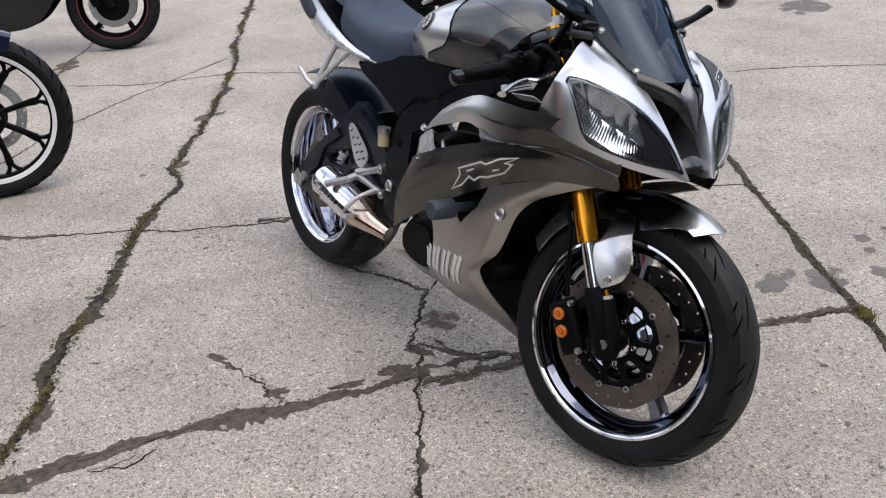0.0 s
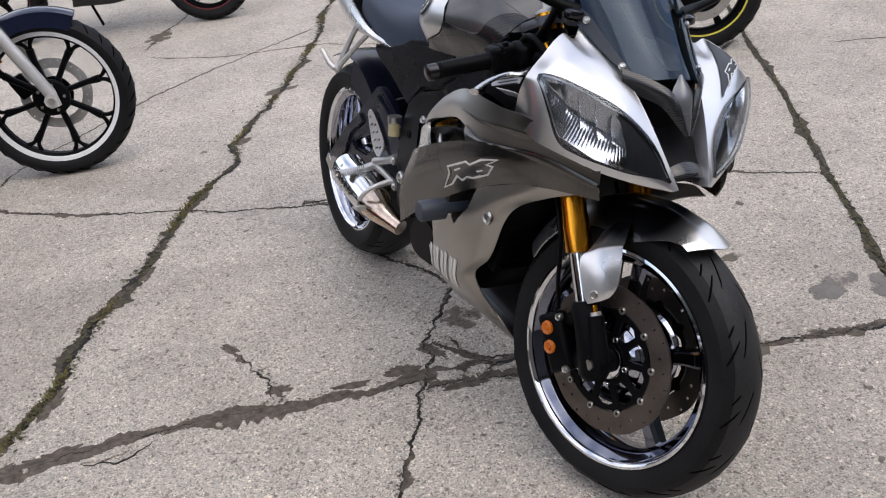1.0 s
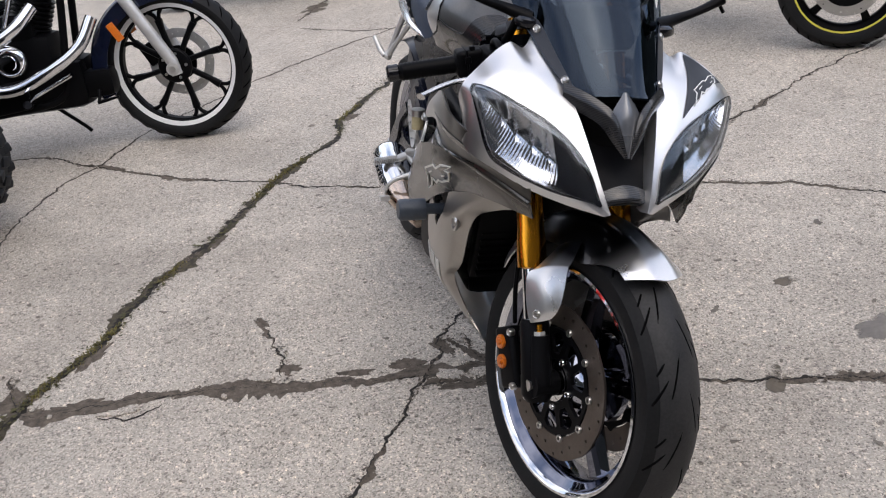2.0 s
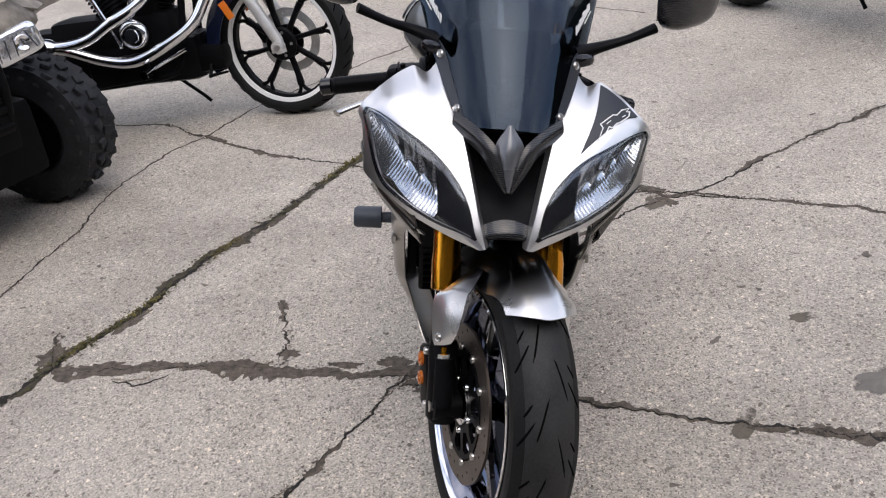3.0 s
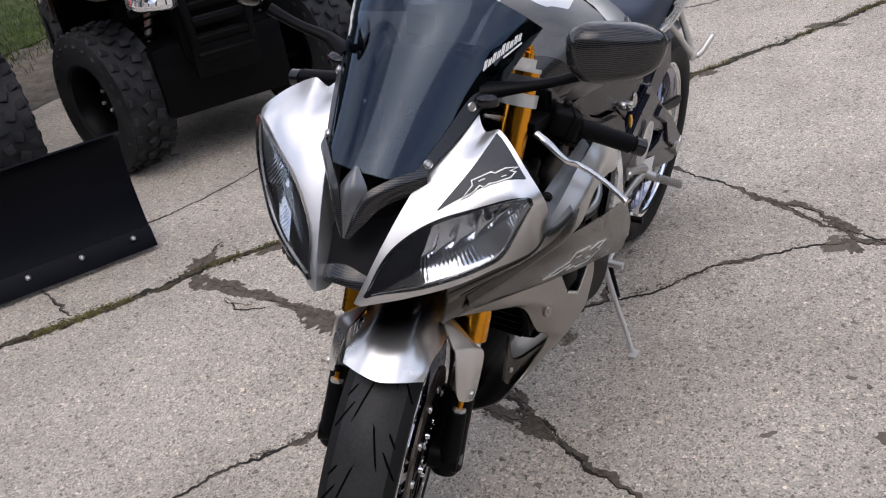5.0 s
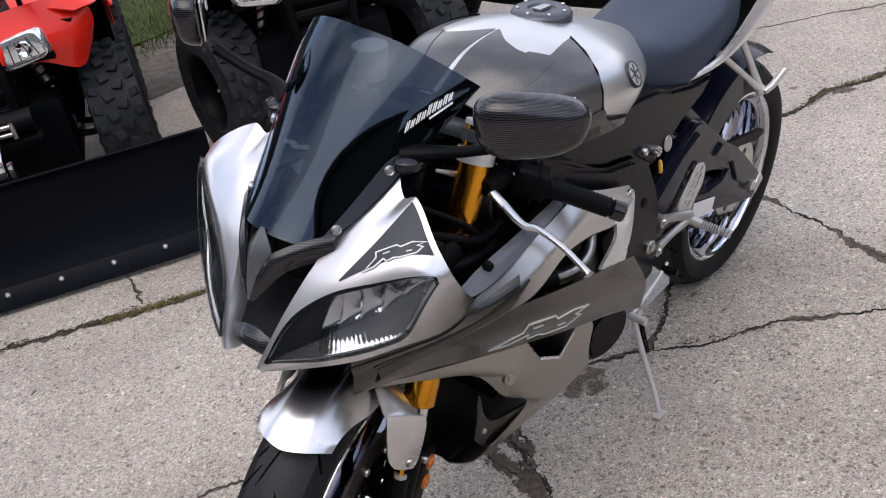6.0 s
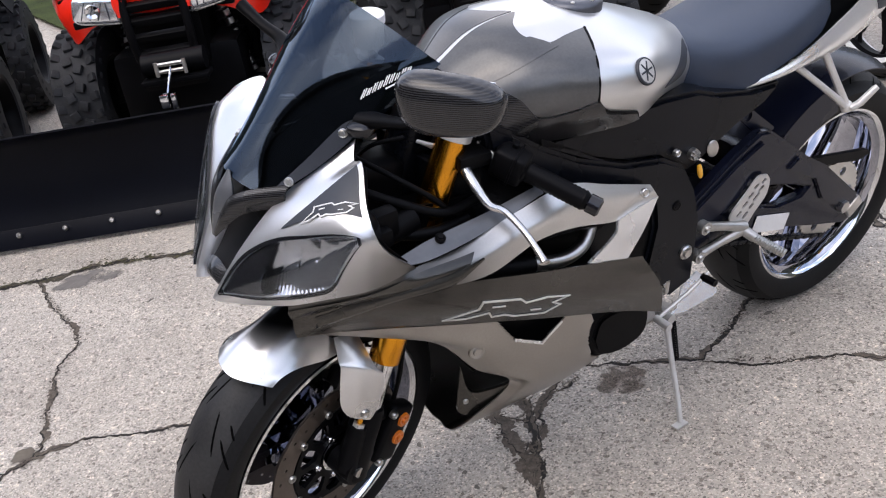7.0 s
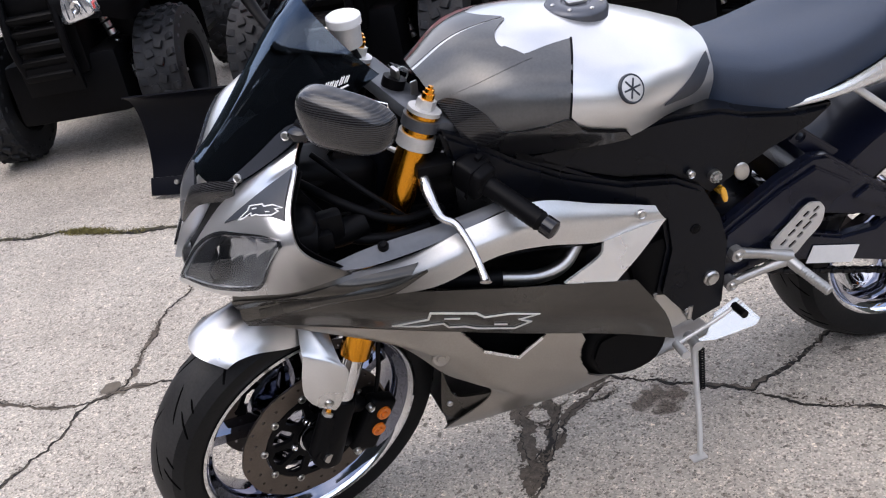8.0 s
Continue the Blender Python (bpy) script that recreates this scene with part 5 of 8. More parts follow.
wall_ = [(1.31, 0.70), (1.31, 0.84), (1.285, 0.855), (1.255, 0.80), (1.18, 0.785), (1.08, 0.765), (1.06, 0.70)]
for s in (1, -1):
    part("inner_duct", joined(plate(wall_, 0.125 * s, 0.132 * s), tube([(1.30, 0.15 * s, 0.79), (1.25, 0.15 * s, 0.775), (1.20, 0.145 * s, 0.78)], 0.022, 14, 12), box(0.05, 0.03, 0.05, 0.01, pose(1.262, 0.158 * s, 0.80))), BLACK, bike, "black duct and connectors inside the nose")
side_duct = part("inner_duct", plate([(1.02, 0.77), (1.025, 0.812), (1.18, 0.858), (1.225, 0.80), (1.16, 0.755)], -0.168, -0.163), BLACK, bike, "black inner panel beside the right grip")
notice = part("notice_label", plate([(1.045, 0.789), (1.041, 0.806), (1.14, 0.838), (1.175, 0.846), (1.155, 0.819)], -0.170, -0.1682), WHITE, side_duct, "white notice sticker with small print")
for k in range(4):
    part("print_line", box(0.09 - 0.006 * k, 0.0008, 0.0022, 0, pose(1.104 + 0.004 * k, -0.1705, 0.8245 - 0.0052 * k, 0, -17, 0)), DECO, notice)
back = CS - normals(CS) * N_SIGN * 0.012
pair("cheek_liner", shell(back[6:, :], 0.002, -1 * N_SIGN, lambda u, v: ~((u > 0.2) & (u < 0.93) & (v > 0.3) & (v < 0.95))), BLACK, bike, "black inner liner of the nose")
pair("vent_liner", shell(sheet([[(1.2, 0.235, 0.70), (1.15, 0.16, 0.70), (1.15, 0.12, 0.66)], [(1.0, 0.225, 0.69), (1.0, 0.15, 0.64), (1.0, 0.14, 0.58)], [(0.82, 0.2, 0.64), (0.82, 0.15, 0.58), (0.82, 0.15, 0.52)]], 16, 10), 0.003), BLACK, bike, "black duct inside the side vent")
for s in (1, -1):
    part("coolant_pipe", tube([(1.02, 0.2 * s, 0.634), (0.937, 0.2 * s, 0.607), (0.884, 0.195 * s, 0.612), (0.845, 0.175 * s, 0.64)], 0.013, 14, 20), STEEL, bike, "silver pipe inside the side vent")

    part("coolant_hose", tube([(1.14, 0.19 * s, 0.672), (1.086, 0.2 * s, 0.656), (1.03, 0.2 * s, 0.637), (1.025, 0.2 * s, 0.6355), (1.005, 0.2 * s, 0.6295)], [0.016, 0.016, 0.016, 0.0185, 0.0185], 14), BLACK, bike, "black rubber hose with a clamp")

# lower fairing and belly pan
LOWP = [
    [(1.40, 0.136, 0.634), (1.29, 0.165, 0.588), (1.19, 0.178, 0.53), (1.115, 0.178, 0.43), (1.035, 0.17, 0.345), (1.12, 0.12, 0.24), (1.10, 0.03, 0.15), (1.095, 0, 0.145)],
    [(1.30, 0.180, 0.622), (1.20, 0.198, 0.56), (1.12, 0.203, 0.49), (1.06, 0.197, 0.40), (1.005, 0.182, 0.33), (1.05, 0.125, 0.235), (1.04, 0.03, 0.15), (1.04, 0, 0.145)],
    [(1.13, 0.207, 0.565), (1.08, 0.210, 0.51), (1.03, 0.209, 0.45), (0.99, 0.203, 0.39), (0.97, 0.185, 0.32), (0.96, 0.125, 0.23), (0.96, 0.03, 0.16), (0.96, 0, 0.155)],
    [(0.99, 0.207, 0.507), (0.96, 0.208, 0.46), (0.93, 0.204, 0.41), (0.90, 0.197, 0.36), (0.88, 0.178, 0.30), (0.87, 0.12, 0.22), (0.87, 0.03, 0.165), (0.87, 0, 0.16)]]
LOWQ = [
    [(0.87, 0.200, 0.455), (0.86, 0.199, 0.42), (0.85, 0.195, 0.385), (0.84, 0.188, 0.35), (0.82, 0.17, 0.29), (0.78, 0.11, 0.22), (0.76, 0.03, 0.175), (0.76, 0, 0.17)],
    [(0.74, 0.16, 0.27), (0.735, 0.155, 0.26), (0.73, 0.148, 0.25), (0.72, 0.14, 0.24), (0.71, 0.12, 0.225), (0.69, 0.08, 0.20), (0.67, 0.03, 0.185), (0.66, 0, 0.18)],
    [(0.50, 0.12, 0.255), (0.50, 0.118, 0.247), (0.50, 0.114, 0.24), (0.50, 0.108, 0.23), (0.50, 0.095, 0.22), (0.50, 0.07, 0.21), (0.50, 0.03, 0.20), (0.50, 0, 0.20)]]
LS = sheet(LOWP + LOWQ, 150, 120)
L_SIGN = 1.0 if normals(LS)[30, 12][1] > 0 else -1.0
GAP = [(0.338, 0.0), (0.302, 0.165), (0.362, 0.215), (0.50, 0.03), (0.50, 0.0)]


def outside(poly):
    """Tells which (u, v) lie outside a polygon."""
    def test(u, v):
        c = np.zeros(u.shape, bool)
        for (x1, y1), (x2, y2) in zip(poly, poly[1:] + poly[:1]):
            c ^= ((y1 > v) != (y2 > v)) & (u < (x2 - x1) * (v - y1) / ((y2 - y1) or 1e-9) + x1)
        return ~c
    return test


gap = outside(GAP)
rear_cut = outside([(0.60, -0.01), (0.595, 0.05), (0.55, 0.16), (0.515, 0.28), (0.505, 0.42), (0.60, 0.5), (0.85, 0.46), (1.01, 0.42), (1.01, -0.01)])
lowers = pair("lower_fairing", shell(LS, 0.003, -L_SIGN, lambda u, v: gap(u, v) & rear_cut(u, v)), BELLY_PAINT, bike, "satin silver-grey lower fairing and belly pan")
for s, lo in zip((1, -1), lowers):
    fl = (lambda g: g) if s > 0 else flipped
    part("fairing_plug", bolt((1.128, 0.203 * s, 0.497), (0.1, s, 0.1), 0.016, 0.004), STEEL if s < 0 else BELLY_PAINT, lo)
    lip = []
    for (a, b), (c, d) in zip(GAP[1:3], GAP[2:4]):
        lip += [(a + (c - a) * k / 8, max(0.004, b + (d - b) * k / 8)) for k in range(8)]
    if s > 0:
        part("gap_lip", fl(ribbon(LS, lip, 0.006, 0.0022 * L_SIGN)), SILVER, lo, "bright edge of the opening")
    if s < 0:
        for k in range(4):
            for o in (0.0, 0.03):
                part("belly_print", fl(ribbon(LS, [(0.57 - 0.02 * j / 9 - 0.10 * k - 1.3 * o, 0.285 + 0.05 * k + 0.4 * o + (0.18, 0.185, 0.18, 0.155)[k] * j / 9) for j in range(10)], 0.012, 0.0026 * L_SIGN)), PALE, lo, "worn pale bar of print")
    part("gap_liner", box(0.18, 0.02, 0.14, 0.004, Matrix.Translation((0.98, 0.165 * s, 0.48))), BLACK, lo)
tip = sheet([
    [(1.112, 0.12, 0.395), (1.104, 0.122, 0.345), (1.092, 0.13, 0.325), (1.06, 0.148, 0.33), (1.028, 0.168, 0.344)],
    [(1.120, 0.118, 0.33), (1.112, 0.121, 0.31), (1.094, 0.128, 0.295), (1.058, 0.142, 0.29), (1.018, 0.155, 0.29)],
    [(1.124, 0.117, 0.288), (1.117, 0.119, 0.276), (1.096, 0.124, 0.262), (1.05, 0.13, 0.252), (1.0, 0.135, 0.25)]], 16, 30)
belly_tip = part("belly_tip", joined(shell(tip, 0.003, 1), shell(tip, 0.003, -1)), GUNMETAL, lowers[0], "dark front corner of the belly pan")
part("belly_bolt", bolt((1.108, 0.126, 0.306), (0.2, 1, 0), 0.006, 0.003), STEEL, lowers[0])
part("frame_slider", tube([(0.985, -0.17, 0.503), (0.985, -0.235, 0.503), (0.985, -0.236, 0.503), (0.985, -0.29, 0.503), (0.985, -0.296, 0.503)], [0.012, 0.012, 0.024, 0.024, 0.02], 24), SLIDER, bike, "blue-grey nylon frame slider")

# ---- tank, seat and tail ----
TANK = [
    [(1.05, 0, 0.945), (1.045, 0.06, 0.935), (1.03, 0.115, 0.905), (1.01, 0.135, 0.86), (1.0, 0.125, 0.83)],
    [(0.97, 0, 0.985), (0.965, 0.075, 0.979), (0.95, 0.15, 0.945), (0.94, 0.17, 0.885), (0.93, 0.13, 0.815)],
    [(0.87, 0, 0.993), (0.865, 0.085, 0.984), (0.86, 0.17, 0.945), (0.85, 0.195, 0.885), (0.85, 0.15, 0.81)],
    [(0.745, 0, 0.978), (0.745, 0.085, 0.963), (0.75, 0.17, 0.93), (0.75, 0.198, 0.88), (0.745, 0.17, 0.81)],
    [(0.63, 0, 0.935), (0.63, 0.075, 0.925), (0.635, 0.135, 0.895), (0.64, 0.155, 0.855), (0.64, 0.128, 0.805)],
    [(0.54, 0, 0.895), (0.538, 0.05, 0.888), (0.54, 0.085, 0.86), (0.542, 0.098, 0.83), (0.545, 0.09, 0.787)]]
TS = sheet([[tuple(mirrored(q)) for q in reversed(r[1:])] + r for r in TANK], 60, 81)
T_SIGN = 1.0 if normals(TS)[30, 40][2] > 0 else -1.0
tank = part("fuel_tank", shell(TS, 0.003, -T_SIGN), mat("tank_paint", (0.64, 0.64, 0.635), 0.30, 0.85, 0.06, 9, 400, coat=0.3), bike, "silver fuel tank with dark side panels")
for s in (1, -1):
    f = lambda v: 0.5 + s * 0.5 * v
    g = lambda *uv: [(u, f(v)) for u, v in uv]
    lid = inlay(TS, g((0.0, 0.03), (0.12, 0.02), (0.22, 0.014), (0.34, 0.01)), g((0.0, 0.33), (0.16, 0.35), (0.265, 0.31), (0.262, 0.22), (0.285, 0.12), (0.34, 0.02)), 40, 14, 0.001 * T_SIGN)
    side = inlay(TS, g((0.0, 0.33), (0.16, 0.35), (0.31, 0.345), (0.39, 0.32), (0.475, 0.295)), g((0.0, 0.70), (0.105, 0.70), (0.15, 0.745), (0.25, 0.74), (0.348, 0.715)), 44, 24, 0.001 * T_SIGN)
    for piece in (lid, side):
        part("tank_panel", shell(piece, 0.0014, T_SIGN), TANKDARK, tank, "glossy dark grey tank side panel")
    crest = inlay(TS, g((0.0, 0.22), (0.16, 0.25), (0.275, 0.27)), g((0.0, 0.42), (0.16, 0.43), (0.325, 0.38)), 30, 12, 0.002 * T_SIGN)
    crest = crest + normals(crest) * T_SIGN * (0.0012 * np.sin(np.linspace(0, math.pi, 12)) ** 1.5)[None, :, None] * np.linspace(1, 0.4, 30)[:, None, None]
    part("tank_crease", shell(crest, 0.0012, T_SIGN), TANKDARK, tank, "raised ridge of the tank panel")
    part("panel_gasket", ribbon(TS, g((0.475, 0.295), (0.44, 0.41), (0.40, 0.53), (0.37, 0.63), (0.348, 0.715), (0.365, 0.78), (0.40, 0.83), (0.47, 0.88), (0.535, 0.92), (0.56, 0.98)), 0.0035, 0.004 * T_SIGN), BLACK, tank, "black edge line of the panel")
    knee = inlay(TS, g((0.70, 0.815), (0.86, 0.64), (0.98, 0.45)), g((0.70, 0.83), (0.88, 0.81), (0.98, 0.58)), 16, 8, 0.0008 * T_SIGN)
    part("knee_pad", shell(knee, 0.001, T_SIGN), DECO, tank, "dark knee panel")
    skirt = inlay(TS, g((0.0, 0.42), (0.05, 0.45), (0.105, 0.60), (0.14, 0.745), (0.25, 0.75), (0.348, 0.725), (0.39, 0.83), (0.535, 0.925)), g((0.0, 0.995), (0.08, 0.995), (0.16, 0.995), (0.24, 0.995), (0.33, 0.995), (0.41, 0.995), (0.50, 0.996), (0.57, 0.997)), 60, 14, 0.0034 * T_SIGN)
    part("tank_skirt", shell(skirt, 0.0012, T_SIGN), CARBON, tank, "dark carbon lower edge of the tank")
    c, n3 = at(TS, np.array(0.566), np.array(f(0.65))), at(normals(TS), np.array(0.566), np.array(f(0.65))) * T_SIGN
    q = Matrix.Translation(c) @ Vector(n3).to_track_quat("Y", "Z").to_matrix().to_4x4()
    em = part("emblem", moved(lathe([(0.0001, 0.003), (0.021, 0.003), (0.0235, 0.002), (0.0235, -0.003), (0.0001, -0.003)], 32, False), q), ALLOY, tank, "round silver emblem with dark lines")
    part("emblem_rim", moved(joined(lathe([(0.021, 0.0035), (0.0235, 0.0035), (0.0245, 0.0015), (0.0245, -0.002), (0.021, -0.002)], 32), *[box(0.034, 0.001, 0.003, 0, pose(0, 0.0034, 0, 0, a, 0)) for a in (0, 60, 120)]), q), DECO, em)
c, n3 = Vector((0.752, 0, 0.981)), Vector((-0.06, 0, 1))
q = Matrix.Translation(c) @ Vector(n3).to_track_quat("Y", "X").to_matrix().to_4x4()
fcap = part("fuel_cap", moved(lathe([(0.0001, 0.006), (0.024, 0.006), (0.026, 0.009), (0.034, 0.010), (0.046, 0.009), (0.052, 0.006), (0.055, 0.001), (0.055, -0.018), (0.0001, -0.018)], 48, False), q), mat("cap_grey", (0.09, 0.095, 0.11), 0.35, 0.6, 0.2), tank, "dark round fuel cap with screws")
for i in range(7):
    a = 2 * math.pi * i / 7
    part("cap_screw", moved(bolt((0.043 * math.cos(a), 0.0095, 0.043 * math.sin(a)), (0, 1, 0), 0.0038, 0.002), q), STEEL, fcap)
part("cap_flap", moved(box(0.036, 0.006, 0.018, 0.003, pose(0, 0.009, 0)), q), STEEL, fcap)

saddle = sheet([
    [(0.565, -0.055, 0.80), (0.57, -0.04, 0.86), (0.575, 0, 0.872), (0.57, 0.04, 0.86), (0.565, 0.055, 0.80)],
    [(0.52, -0.094, 0.758), (0.52, -0.075, 0.845), (0.52, 0, 0.862), (0.52, 0.075, 0.845), (0.52, 0.094, 0.758)],
    [(0.42, -0.125, 0.744), (0.42, -0.108, 0.83), (0.42, 0, 0.848), (0.42, 0.108, 0.83), (0.42, 0.125, 0.744)],
    [(0.30, -0.135, 0.772), (0.30, -0.118, 0.845), (0.30, 0, 0.853), (0.30, 0.118, 0.845), (0.30, 0.135, 0.772)],
    [(0.20, -0.128, 0.80), (0.20, -0.105, 0.872), (0.20, 0, 0.872), (0.20, 0.105, 0.872), (0.20, 0.128, 0.80)],
    [(0.15, -0.11, 0.83), (0.155, -0.09, 0.895), (0.15, 0, 0.898), (0.155, 0.09, 0.895), (0.15, 0.11, 0.83)]], 40, 33)
part("seat", shell(saddle, 0.03, -1 if normals(saddle)[20, 16][2] > 0 else 1), SEAT, bike, "dark blue-grey vinyl rider seat")
pill = sheet([
    [(0.15, -0.09, 0.86), (0.15, -0.07, 0.90), (0.15, 0, 0.91), (0.15, 0.07, 0.90), (0.15, 0.09, 0.86)],
    [(0.05, -0.10, 0.89), (0.05, -0.085, 0.94), (0.05, 0, 0.95), (0.05, 0.085, 0.94), (0.05, 0.10, 0.89)],
    [(-0.10, -0.09, 0.925), (-0.10, -0.075, 0.965), (-0.10, 0, 0.975), (-0.10, 0.075, 0.965), (-0.10, 0.09, 0.925)],
    [(-0.20, -0.06, 0.94), (-0.20, -0.05, 0.965), (-0.20, 0, 0.97), (-0.20, 0.05, 0.965), (-0.20, 0.06, 0.94)]], 24, 21)
part("pillion_seat", shell(pill, 0.02, -1 if normals(pill)[10, 10][2] > 0 else 1), SEAT, bike, "dark vinyl pillion pad")
tails = sheet([
    [(0.405, 0.118, 0.743), (0.403, 0.120, 0.741), (0.40, 0.118, 0.738)],
    [(0.30, 0.146, 0.776), (0.30, 0.152, 0.762), (0.30, 0.140, 0.750)],
    [(0.15, 0.140, 0.825), (0.14, 0.150, 0.79), (0.13, 0.132, 0.755)],
    [(0.0, 0.122, 0.880), (-0.02, 0.132, 0.828), (-0.03, 0.112, 0.79)],
    [(-0.14, 0.098, 0.925), (-0.16, 0.105, 0.885), (-0.16, 0.088, 0.85)],
    [(-0.27, 0.05, 0.945), (-0.275, 0.05, 0.93), (-0.275, 0.045, 0.92)]], 40, 14)
tl = pair("tail_panel", joined(shell(tails, 0.003, 1), shell(tails, 0.003, -1)), SILVER, bike, "silver tail fairing strip")
TL_SIGN = 1.0 if normals(tails)[20, 7][1] > 0 else -1.0
for s, t_ in zip((1, -1), tl):
    fl = (lambda g: g) if s > 0 else flipped
    part("tail_decal", fl(shell(inlay(tails, [(0.52, 0.2), (0.6, 0.15), (0.74, 0.15)], [(0.52, 0.5), (0.6, 0.7), (0.74, 0.8)], 12, 6, 0.0042 * TL_SIGN), 0.001, TL_SIGN)), DECO, t_, "dark oval tail decal")
under = sheet([
    [(0.40, -0.115, 0.74), (0.40, 0, 0.70), (0.40, 0.115, 0.74)], [(0.15, -0.13, 0.78), (0.15, 0, 0.72), (0.15, 0.13, 0.78)],
    [(-0.05, -0.10, 0.83), (-0.05, 0, 0.78), (-0.05, 0.10, 0.83)], [(-0.27, -0.045, 0.92), (-0.27, 0, 0.9), (-0.27, 0.045, 0.92)]], 20, 14)
part("undertray", shell(under, 0.004), BLACK, bike, "black undertray below the tail")

# ---- frame, engine, swing arm ----
spar = [(1.06, 0.905), (0.99, 0.857), (0.94, 0.816), (0.85, 0.757), (0.74, 0.705), (0.64, 0.68), (0.585, 0.645), (0.545, 0.57), (0.525, 0.50), (0.53, 0.345), (0.60, 0.325), (0.675, 0.43), (0.655, 0.53), (0.665, 0.60), (0.76, 0.645), (0.86, 0.69), (0.965, 0.752), (1.04, 0.80)]
frames = pair("frame_spar", plate(spar, 0.105, 0.152, (), 0.008), FRAME, bike, "black aluminium frame spar")
for s, fr in zip((1, -1), frames):
    part("pivot_bolt", joined(bolt((0.563, 0.153 * s, 0.432), (0, s, 0), 0.017, 0.007), tube([(0.563, 0.158 * s, 0.432), (0.563, 0.163 * s, 0.432)], 0.010, 6)), STEEL, fr)
    part("frame_plug", bolt((0.60, 0.153 * s, 0.56), (0, s, 0), 0.011, 0.002), BLACK, fr)
cover = [(1.0, 0.86), (0.93, 0.818), (0.85, 0.81), (0.745, 0.808), (0.64, 0.803), (0.55, 0.79), (0.50, 0.768), (0.40, 0.742), (0.31, 0.735), (0.36, 0.70), (0.44, 0.675), (0.56, 0.62), (0.64, 0.683), (0.74, 0.71), (0.85, 0.762), (0.94, 0.82)]
pair("side_cover", plate(cover, 0.085, 0.142, (), 0.008), FRAME, bike, "black side cover under the tank")
part("engine_block", joined(box(0.34, 0.25, 0.3, 0.03, pose(0.80, 0, 0.42)), box(0.3, 0.22, 0.22, 0.03, pose(0.92, 0, 0.58, 0, 25, 0))), FRAME, bike, "dark engine block")
for s in (1, -1):
    part("crankcase_cover", moved(lathe([(0.0001, 0.04), (0.05, 0.04), (0.062, 0.034), (0.072, 0.02), (0.08, 0.0), (0.0001, 0)], 40, False), Matrix.Translation((0.78, 0.13 * s, 0.345)) @ (Matrix.Identity(4) if s > 0 else Matrix.Rotation(math.pi, 4, "Z"))), BLACK, bike, "black round crankcase cover")
stator = smooth_loop([(0.85, 0.345), (0.825, 0.40), (0.74, 0.40), (0.665, 0.35), (0.672, 0.285), (0.745, 0.262), (0.825, 0.29)], 40)
pair("engine_cover", joined(plate(stator, 0.12, 0.165, (), 0.012), plate([(x * 0.8 + 0.15, z * 0.8 + 0.067) for x, z in stator], 0.165, 0.176, (), 0.006)), BLACK, bike, "black cast engine side cover")
part("sprocket_cover", box(0.11, 0.04, 0.16, 0.016, pose(0.665, 0.12, 0.47, 0, 12, 0)), BLACK, bike, "black sprocket cover")
part("shift_bracket", joined(plate([(0.682, 0.43), (0.614, 0.412), (0.588, 0.34), (0.636, 0.325), (0.664, 0.36)], 0.135, 0.146, (), 0.003), bolt((0.612, 0.147, 0.365), (0, 1, 0), 0.009, 0.006), tube([(0.607, 0.15, 0.345), (0.604, 0.15, 0.375)], 0.006, 10)), STEEL, bike, "grey alloy bracket by the sprocket")
rad = part("radiator", box(0.03, 0.30, 0.26, 0.006, pose(1.10, 0, 0.50, 0, 18, 0)), BLACK, bike, "black finned radiator")
for k in range(13):
    part("fin", box(0.034, 0.28, 0.003, 0, pose(1.10 + 0.04 * (k - 6) / 12, 0, 0.50 + 0.018 * (k - 6), 0, 18, 0)), BLACK, rad)
part("air_duct", joined(box(0.24, 0.11, 0.12, 0.03, pose(1.27, 0, 0.79, 0, -12, 0), 3), box(0.1, 0.24, 0.1, 0.03, pose(1.17, 0, 0.70))), BLACK, bike, "black ram air duct behind the nose")
part("headstock", joined(tube([tuple(PIVOT + Vector(UP) * 0.42), tuple(PIVOT + Vector(UP) * 0.66)], 0.04, 20), box(0.1, 0.20, 0.12, 0.02, Matrix.Translation(PIVOT + Vector(UP) * 0.55 - Vector(FWD) * 0.06))), FRAME, bike, "black steering head")
part("nose_stay", joined(tube([(1.15, 0.03, 0.8), (1.30, 0.06, 0.82), (1.36, 0.08, 0.80)], 0.008, 8, 10), tube([(1.15, -0.03, 0.8), (1.30, -0.06, 0.82), (1.36, -0.08, 0.80)], 0.008, 8, 10), box(0.10, 0.2, 0.08, 0.02, pose(1.33, 0, 0.80, 0, -20, 0))), BLACK, bike, "black fairing stay")
for s in (1, -1):
    hb = joined(blob(0.04, 0.045, 0.04, pose(1.312, 0.15 * s, 0.80), 20, 3), tube([(1.33, 0.16 * s, 0.80), (1.285, 0.165 * s, 0.79)], [0.04, 0.036], 20), box(0.03, 0.05, 0.03, 0.005, pose(1.275, 0.165 * s, 0.79)))
    part("headlight_housing", hb, BLACK, bike, "black back of the headlight")
dash = joined(box(0.035, 0.16, 0.09, 0.018, pose(1.235, 0, 0.955, 0, -52, 0), 3), box(0.004, 0.07, 0.045, 0.002, pose(1.217, -0.03, 0.968, 0, -52, 0)))
part("instrument_cluster", dash, BLACK, bike, "black instrument cluster behind the screen")

